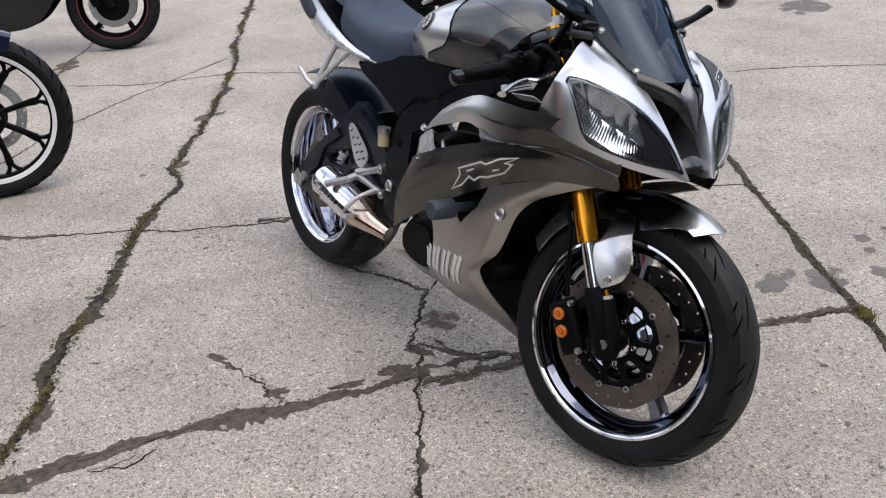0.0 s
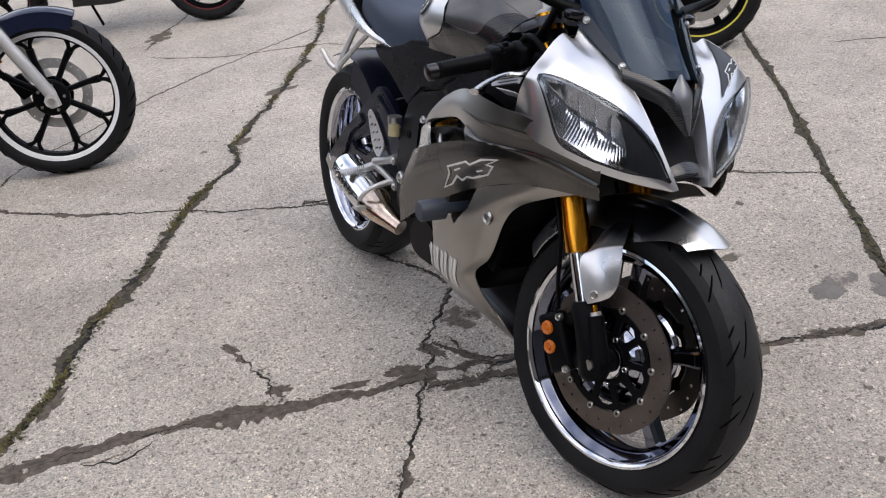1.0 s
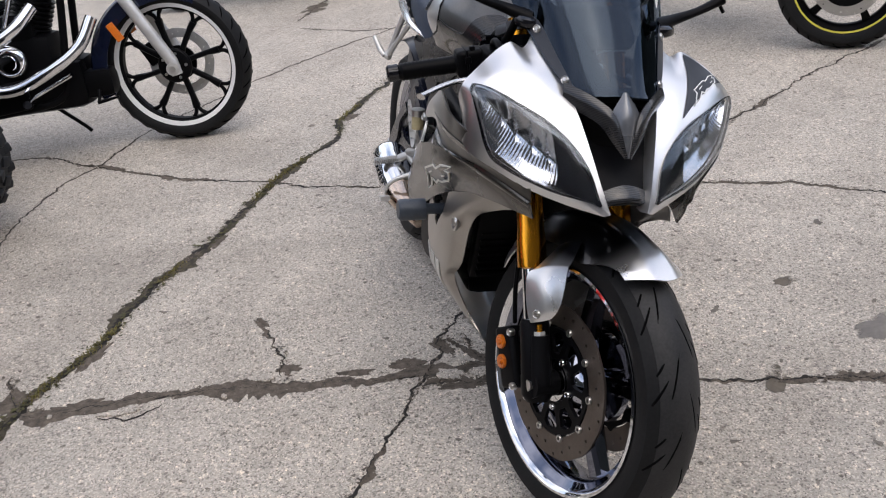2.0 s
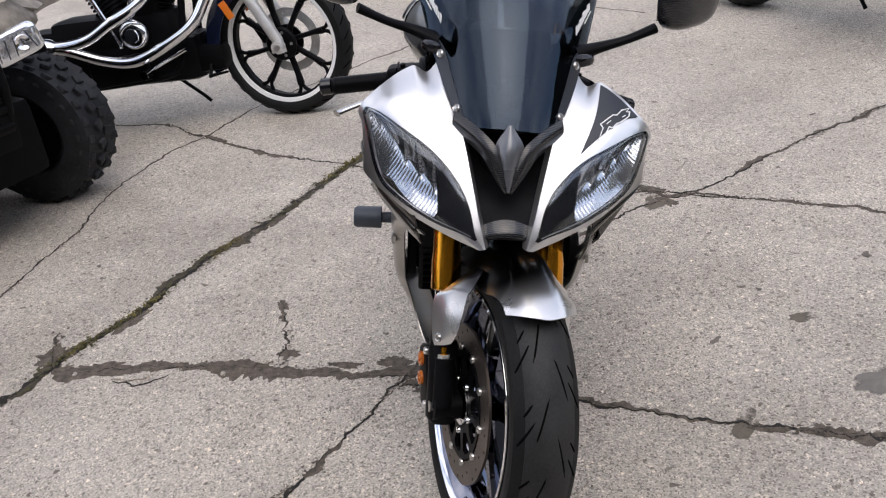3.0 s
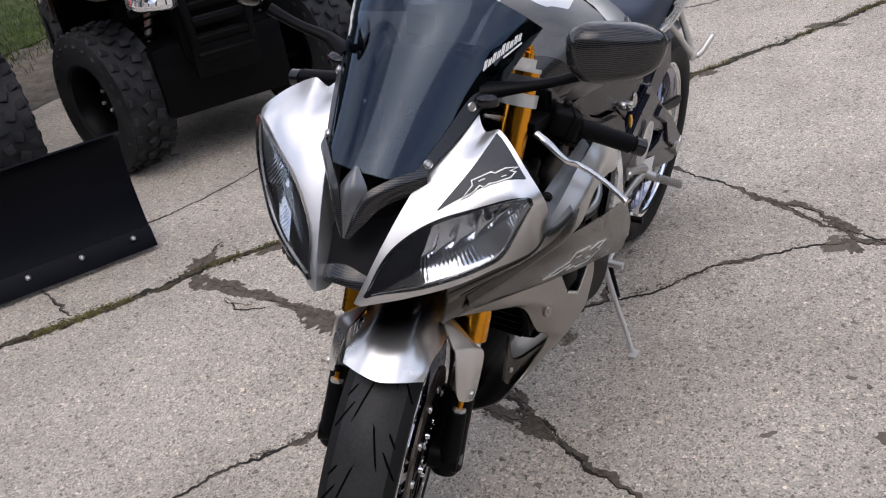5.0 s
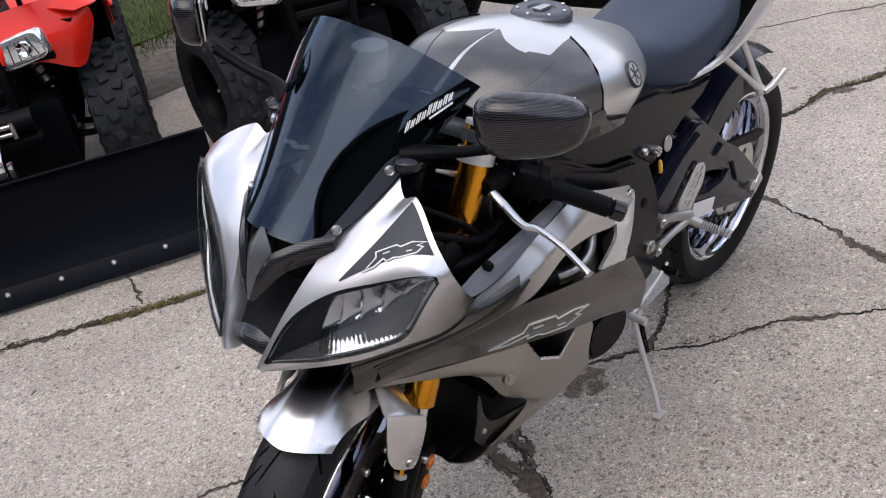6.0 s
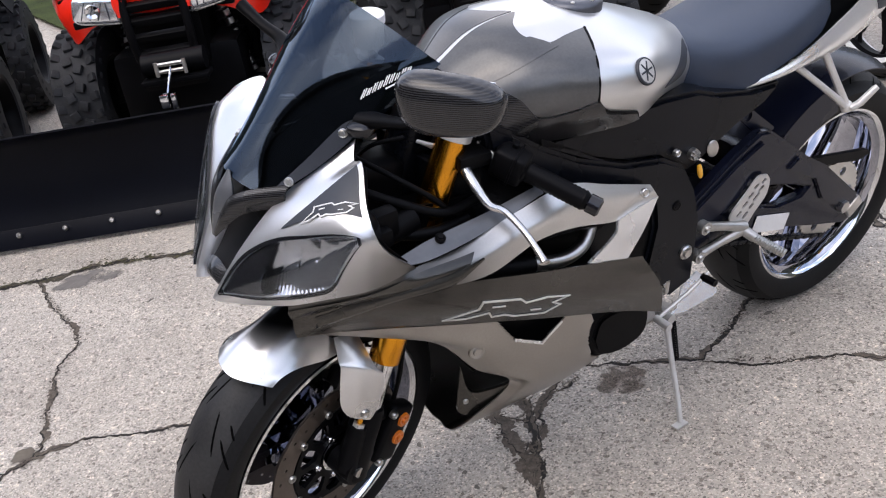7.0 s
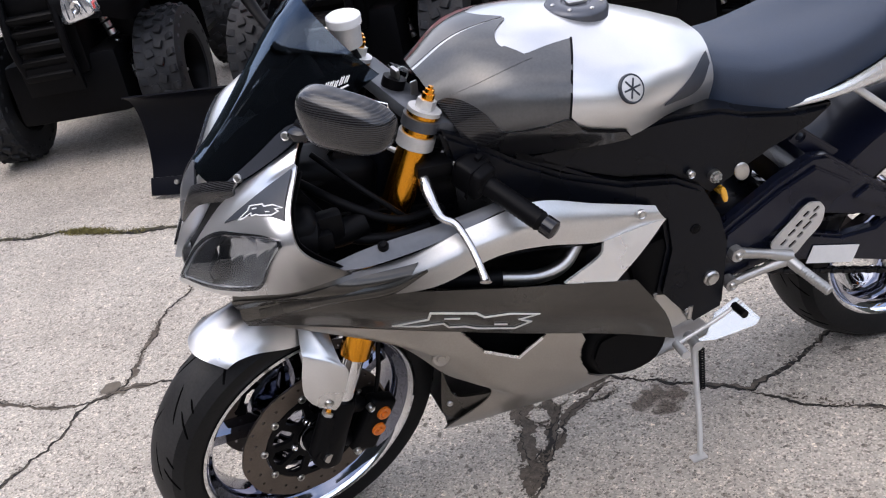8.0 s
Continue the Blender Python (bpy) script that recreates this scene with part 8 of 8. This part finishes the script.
        rfen = sheet([[(-0.9, 0.2 * s, 0.80), (-0.9, 0.42 * s, 0.74), (-0.86, 0.52 * s, 0.6)], [(-1.2, 0.2 * s, 0.88), (-1.2, 0.44 * s, 0.85), (-1.2, 0.55 * s, 0.77)], [(-1.6, 0.2 * s, 0.84), (-1.6, 0.44 * s, 0.8), (-1.6, 0.52 * s, 0.72)]], 20, 12)
        part("rear_mudguard", joined(shell(rfen, 0.004, 1), shell(rfen, 0.004, -1)), paint, b, "plastic rear mudguard")
        part("footboard", box(0.5, 0.2, 0.03, 0.01, pose(-0.64, 0.34 * s, 0.34)), BLACK, b)
        part("handlebar", joined(tube([(-0.42, 0.05 * s, 1.05), (-0.46, 0.2 * s, 1.12), (-0.54, 0.4 * s, 1.10)], 0.013, 12, 16), tube([(-0.51, 0.3 * s, 1.105), (-0.545, 0.42 * s, 1.098)], 0.019, 14)), BLACK, b, "handlebar half with grip")
    part("chassis", joined(box(1.2, 0.34, 0.3, 0.04, pose(-0.62, 0, 0.46)), box(0.5, 0.3, 0.26, 0.04, pose(0.05, 0, 0.56))), BLACK, b, "dark chassis and engine")
    part("undertray", joined(box(0.3, 0.62, 0.36, 0.05, pose(-0.14, 0, 0.50)), box(0.75, 0.54, 0.3, 0.04, pose(-0.1, 0, 0.37))), BLACK, b, "black undertray between the front wheels")
    bars = [tube([(0.36, -0.10, 0.42), (0.40, -0.118, 0.62), (0.37, -0.11, 0.88)], 0.018, 12, 12), tube([(0.36, 0.10, 0.42), (0.40, 0.118, 0.62), (0.37, 0.11, 0.88)], 0.018, 12, 12)]
    bump = part("front_bumper", joined(*bars, box(0.03, 0.26, 0.14, 0.012, pose(0.37, 0, 0.45, 0, 10, 0))), BLACK, b, "black tubular bumper")
    for z in (0.47, 0.535, 0.6, 0.665, 0.725):
        part("slat", box(0.035, 0.225, 0.036, 0.012, pose(0.385, 0, z, 0, 25, 0)), BLACK, bump)
    centre = sheet([[(0.33, -0.13, 0.87), (0.355, 0, 0.88), (0.33, 0.13, 0.87)], [(0.36, -0.13, 0.79), (0.375, 0, 0.79), (0.36, 0.13, 0.79)], [(0.34, -0.13, 0.70), (0.35, 0, 0.69), (0.34, 0.13, 0.70)]], 12, 12)
    part("nose_centre", joined(shell(centre, 0.004, 1), shell(centre, 0.004, -1)), panel, b, "plastic nose centre behind the bumper")
    rack = [tube([(0.36, y, 0.92), (-0.3, y, 0.92)], 0.01, 10) for y in (-0.36, -0.18, 0, 0.18, 0.36)] + [tube([(x, -0.4, 0.92), (x, 0.4, 0.92)], 0.012, 10) for x in (0.36, 0.03, -0.3)] + [tube([(x, y, 0.92), (x, y, 0.8)], 0.01, 8) for x in (0.25, -0.2) for y in (-0.25, 0.25)]
    part("front_rack", joined(*rack), BLACK, b, "black tubular front rack")
    part("rear_rack", moved(joined(*rack), pose(-1.35, 0, 0.0)), BLACK, b, "black tubular rear rack")
    part("seat", joined(blob(0.42, 0.17, 0.09, pose(-0.85, 0, 0.88), 24, 3)), SEAT, b, "black seat")
    part("fuel_tank_cover", blob(0.24, 0.17, 0.14, pose(-0.38, 0, 0.90), 24, 2.6), paint, b)
    part("steering_pod", joined(blob(0.07, 0.09, 0.06, pose(-0.42, 0, 1.1), 20, 3), tube([(-0.36, 0, 0.8), (-0.42, 0, 1.08)], 0.02, 12)), BLACK, b)
    return b


FACET = mat("headlight_facets", (0.86, 0.88, 0.92), 0.12, 0.85, 0.12, 30, 200, coat=0.8)
PLOW_D = math.degrees(math.atan2(0.86, 0.51))
atv(Matrix.Translation((0.60, -2.68, 0)) @ Matrix.Rotation(radians(PLOW_D), 4, "Z"), RED, RED, "red quad bike with black bumper, carrying a snow plough", FACET, 0.45, 0.0, -0.02)
atv(pose(-0.50, -1.96, 0, 0, 0, 55.5), CAMO, CAMO, "camouflage quad bike with black bumper, parked", FACET, 0.42, 20, 0.07)
atv(pose(1.85, -3.23, 0, 0, 0, 72), BLACK, BLACK, "black quad bike, parked", FACET, 0.43)


def snow_plough(m):
    """A curved steel blade with its push frame; the blade's lower edge runs along y."""
    b = thing("snow_plough", m, "black steel snow plough blade with a row of bright bolts", "snow plough")
    L, n = 1.44, 24
    prof = [(0.03, 0.012), (0.0, 0.06), (-0.035, 0.14), (-0.055, 0.24), (-0.05, 0.34), (-0.02, 0.41), (0.03, 0.44)]
    P = np.array([[(x, (i / n - 0.5) * L, z) for x, z in spline([(*q, 0) for q in prof], 18)[:, :2]] for i in range(n + 1)])
    bl = part("blade", shell(P, 0.006, 1), PLOW, b, "curved black blade")
    part("wear_bar", box(0.012, L, 0.075, 0.003, pose(0.028, 0, 0.05, 0, -28, 0)), PLOW, bl, "bolted wear bar")
    for k in range(8):
        part("blade_bolt", bolt((0.032, 0.65 - 0.178 * k, 0.066), (1, 0, 0.5), 0.011, 0.007), STEEL, bl)
    for y in (-0.45, -0.15, 0.15, 0.45):
        part("blade_rib", plate([(-0.05, 0.05), (-0.11, 0.2), (-0.11, 0.36), (-0.05, 0.42), (-0.06, 0.24)], y - 0.005, y + 0.005), PLOW, bl)
    for y in (0.25, -0.25):
        part("push_tube", tube([(-0.08, y, 0.2), (-0.9, y * 0.7, 0.26)], 0.025, 12), BLACK, b, "black push tube")
    part("lift_strap", joined(tube([(-0.05, 0.06, 0.44), (-0.23, 0.06, 0.53)], 0.004, 8), box(0.04, 0.03, 0.05, 0.006, pose(-0.05, 0.06, 0.455)), box(0.03, 0.02, 0.06, 0.006, pose(-0.06, 0.09, 0.445))), CHROME, b, "bright hook and lift line")
    w = -0.24
    part("winch_fairlead", joined(tube([(w, 0.01, 0.515), (w, 0.11, 0.515)], 0.008, 14), tube([(w, 0.01, 0.542), (w, 0.11, 0.542)], 0.008, 14), tube([(w + 0.008, 0.006, 0.50), (w + 0.008, 0.006, 0.555)], 0.008, 14), tube([(w + 0.008, 0.114, 0.50), (w + 0.008, 0.114, 0.555)], 0.008, 14)), STEEL, b, "bright roller fairlead")
    part("winch", joined(tube([(w - 0.07, -0.06, 0.53), (w - 0.07, 0.18, 0.53)], 0.045, 18), box(0.1, 0.26, 0.02, 0.005, pose(w - 0.05, 0.06, 0.475))), BLACK, b, "black winch")
    return b


snow_plough(Matrix.Translation((1.04, -1.92, 0)) @ Matrix.Rotation(radians(PLOW_D), 4, "Z"))


# ---- lawn edge, weeds and litter ----
def lawn():
    rng = np.random.default_rng(4)
    V, F = [], []
    for i in range(26000):
        x, y = rng.uniform(-6, 0.3), -4.55 - abs(rng.normal(0, 1.3)) + 0.2 * math.sin(i) * (1 if i % 7 else 3)
        h, a, w = rng.uniform(0.03, 0.09), rng.uniform(0, 6.28), rng.uniform(0.002, 0.004)
        dx, dy = math.cos(a) * w, math.sin(a) * w
        lx, ly = rng.normal(0, 0.02), rng.normal(0, 0.02)
        k = len(V)
        V += [(x - dx, y - dy, 0.0), (x + dx, y + dy, 0.0), (x + lx * 0.4 + dx * 0.7, y + ly * 0.4 + dy * 0.7, h * 0.6), (x + lx * 0.4 - dx * 0.7, y + ly * 0.4 - dy * 0.7, h * 0.6), (x + lx, y + ly, h)]
        F += [(k, k + 1, k + 2, k + 3), (k + 3, k + 2, k + 4)]
    me = bpy.data.meshes.new("lawn_grass")
    me.from_pydata(V, [], F)
    me.materials.append(mat("grass_blade", (0.05, 0.075, 0.018), 0.8, 0, 0.5, 3, 40, spec=0.1))
    tagged(new("lawn_grass", me), "short green lawn grass beyond the concrete", "grass", kind="stuff")
    V, F = [], []
    for i in range(150):
        for j in range(26):
            x, y = -7 + 7.4 * i / 149, -3.48 - 1.29 * j / 25
            q = Vector((x * 6, y * 6, 1.0))
            edge = 0.06 * noise.noise(q * 0.6) if j in (0, 1) else 0.0
            V.append((x, y + edge, max(0.003, 0.012 + 0.022 * noise.noise(q) + 0.012 * noise.noise(q * 4)) * min(1.0, 0.2 + j / 4)))
    F = [(i * 26 + j, i * 26 + j + 1, (i + 1) * 26 + j + 1, (i + 1) * 26 + j) for i in range(149) for j in range(25)]
    tagged(new("soil_border", mesh_of("soil_border", (V, F), mat("border_mulch", (0.05, 0.038, 0.025), 0.95, 0, 0.8, 14, 60, 1.0, worn=(0.13, 0.105, 0.075)))), "bare brown soil with litter between concrete and lawn", "soil", kind="structure")
    g = sheet([[(-12, -4.7, 0.014), (-4, -4.7, 0.014), (-1, -4.7, 0.014), (0.3, -4.7, 0.014)], [(-12, -6, 0.03), (-4, -6, 0.03), (-1, -6, 0.03), (0.4, -6, 0.03)], [(-12, -12, 0.03), (-4, -12, 0.03), (-1, -12, 0.03), (0.5, -12, 0.03)]], 30, 30)
    tagged(new("lawn", mesh_of("lawn", shell(g, 0.01), LAWN)), "soil and grass of the lawn beyond the concrete", "lawn", kind="structure")


lawn()


def weeds(name, line, count, spread, seed, label, sparse=0.12):
    rng = np.random.default_rng(seed)
    p = spline([(x, y, 0) for x, y in line], 400)
    V, F = [], []
    for i in range(count):
        c = p[rng.integers(0, 400)]
        clump = noise.noise(Vector((c[0] * 3.3, c[1] * 3.3, seed)))
        if clump < sparse:
            continue
        x, y = c[0] + rng.normal(0, spread), c[1] + rng.normal(0, spread)
        h, a, w = rng.uniform(0.003, 0.012) * (1 + clump), rng.uniform(0, 6.28), rng.uniform(0.0008, 0.002)
        lx, ly = rng.normal(0, 0.007), rng.normal(0, 0.007)
        dx, dy = math.cos(a) * w, math.sin(a) * w
        k = len(V)
        V += [(x - dx, y - dy, 0.0), (x + dx, y + dy, 0.0), (x + lx * 0.5 + dx, y + ly * 0.5 + dy, h * 0.7), (x + lx * 0.5 - dx, y + ly * 0.5 - dy, h * 0.7), (x + lx, y + ly, h * 0.8)]
        F += [(k, k + 1, k + 2, k + 3), (k + 3, k + 2, k + 4)]
    me = bpy.data.meshes.new(name)
    me.from_pydata(V, [], F)
    me.materials.append(GRASS)
    return tagged(new(name, me), label, "weeds", kind="stuff")


weeds("weeds", SEAM_A, 8000, 0.010, 2, "sparse dry weeds growing in the joint")
weeds("weeds", SEAM_E, 500, 0.008, 6, "sparse dry weeds growing in the straight joint")
weeds("weeds", [(2.02, -2.14), (1.95, -2.1), (1.86, -2.02)], 900, 0.014, 14, "low tuft of weeds in the joint", -0.4)
weeds("weeds", [(1.34, 1.0), (1.365, 0.985), (1.39, 0.965)], 500, 0.012, 15, "low green tuft where a crack meets the joint", -0.6)
weeds("weeds", [(1.0, -1.52), (0.86, -1.43), (0.74, -1.36)], 700, 0.012, 16, "low tuft of weeds in the joint", -0.3)


def grit(seed=8, n=2600):
    """Loose crumbs and pebbles, thickest along the cracks."""
    rng = np.random.default_rng(seed)
    V, F = [], []
    pa = spline([(x, y, 0) for x, y in SEAM_A], 300)
    for i in range(n):
        if i % 3 == 0:
            c = pa[rng.integers(0, 300)]
            x, y = c[0] + rng.normal(0, 0.05), c[1] + rng.normal(0, 0.05)
        elif i % 3 == 1:
            x, y = rng.normal(0.8, 0.25), rng.normal(-0.2, 0.35)
        else:
            x, y = rng.uniform(-3, 2.6), rng.uniform(-3, 3)
        s = rng.uniform(0.0012, 0.0045)
        k = len(V)
        V += [(x - s, y, 0), (x, y - s * 0.8, 0), (x + s, y + s * 0.2, 0), (x, y + s, 0), (x + s * 0.1, y, s * 0.9)]
        F += [(k, k + 1, k + 4), (k + 1, k + 2, k + 4), (k + 2, k + 3, k + 4), (k + 3, k, k + 4)]
    me = bpy.data.meshes.new("grit")
    me.from_pydata(V, [], F)
    me.materials.append(mat("grit_stone", (0.2, 0.18, 0.15), 0.9, 0, 0.6, 40, 200))
    tagged(new("grit", me), "loose grit and crumbs on the concrete", "grit", kind="stuff")


grit()


def flakes(name, spots, z, material, label, category, seed):
    """Flat ragged flakes lying on the slab: each spot is x, y, its size and its stretch."""
    rng = np.random.default_rng(seed)
    V, F = [], []
    for x, y, size, long_ in spots:
        n, turn, k = int(rng.integers(6, 10)), rng.uniform(0, 6.28), len(V)
        up = z + rng.uniform(0, 0.0022)
        for i in range(n):
            a = 2 * math.pi * i / n
            r = size * rng.uniform(0.45, 1.3)
            px, py = r * long_ * math.cos(a), r * math.sin(a)
            V.append((x + px * math.cos(turn) - py * math.sin(turn), y + px * math.sin(turn) + py * math.cos(turn), up))
        F.append(tuple(range(k, k + n)))
    me = bpy.data.meshes.new(name)
    me.from_pydata(V, [], F)
    me.materials.append(material)
    return tagged(new(name, me), label, category, kind="stuff")


def along(lines, per_metre, low, high, seed, share=0.6):
    """Spots strewn along the cracks, thick in some stretches and thin in others."""
    rng = np.random.default_rng(seed)
    out = []
    for pts, width in lines:
        p = spline([(x, y, 0) for x, y in pts], 500)
        n = int(np.linalg.norm(np.diff(p, axis=0), axis=1).sum() * per_metre)
        for i in range(n):
            c = p[rng.integers(0, 500)]
            if noise.noise(Vector((c[0] * 4, c[1] * 4, seed))) < -0.05:
                continue
            u = Vector((c[0] * 9, c[1] * 9, 0))
            w = max(0.004, width * share)
            out.append((c[0] + rng.normal(0, w), c[1] + rng.normal(0, w), rng.uniform(low, high) * min(1.0, 0.45 + width * 20), rng.uniform(1, 2.2)))
    return out


flakes("soil_crumbs", along(CRACKS, 230, 0.0012, 0.005, 21, 0.4), 0.0018, DIRT, "dark soil crumbs strewn along the cracks", "soil", 1)
flakes("moss", along([(SEAM_A, 0.05), (SEAM_E, 0.02)], 190, 0.002, 0.006, 23, 0.35), 0.005, mat("dry_moss", (0.06, 0.055, 0.02), 0.95, 0, 0.6, 30, 150, 0.5), "dry yellowish moss tufts along the joints", "moss", 2)
srng = np.random.default_rng(5)
flakes("surface_chips", [(srng.uniform(-4.5, 3.2), srng.uniform(-3.6, 4.5), srng.uniform(0.002, 0.008) * (1 + (i % 11 == 0)), srng.uniform(1, 2.2)) for i in range(620)], 0.0008, mat("chip_dark", (0.15, 0.13, 0.11), 0.95, 0, 0.4, 20, 100), "small dark chips and pits in the concrete surface", "chips", 3)


# ---- surroundings beyond the yard ----
def far_ring():
    """An unseen dark ring round the yard, added so that paint reflects a dark horizon."""
    n, r = 96, 18.0
    V, F = [], []
    for i in range(n):
        a = 2 * math.pi * i / n
        h = 5.0 + 1.6 * noise.noise(Vector((math.cos(a) * 4, math.sin(a) * 4, 2))) + 0.7 * noise.noise(Vector((math.cos(a) * 14, math.sin(a) * 14, 5)))
        for rr, z in ((r, -0.05), (r, h), (r + 0.6, h), (r + 0.6, -0.05)):
            V.append((rr * math.cos(a), rr * math.sin(a), z))
    for i in range(n):
        a, b = 4 * i, 4 * ((i + 1) % n)
        F += [(a + k, b + k, b + (k + 1) % 4, a + (k + 1) % 4) for k in range(4)]
    ob = new("backdrop", mesh_of("backdrop", (V, F), mat("dark_backdrop", (0.055, 0.06, 0.05), 0.9, 0, 0.5, 0.6, 3.0)))
    tagged(ob, "unseen dark ring round the yard, added to darken the reflections", "backdrop", kind="structure")


far_ring()


def reflected_wall():
    """A plain dark wall behind the walker, never in view, added for dark reflections."""
    g = joined(box(0.4, 18.0, 5.2, 0.02, pose(7.6, 1.0, 2.6)), box(0.7, 18.4, 0.25, 0.02, pose(7.5, 1.0, 5.3)))
    ob = new("wall_east", mesh_of("wall_east", g, mat("reflected_wall_dark", (0.10, 0.095, 0.09), 0.8, 0, 0.3, 1.5, 20, 0.2)))
    tagged(ob, "unseen plain dark wall beside the yard, added for reflections", "wall", kind="structure")


reflected_wall()
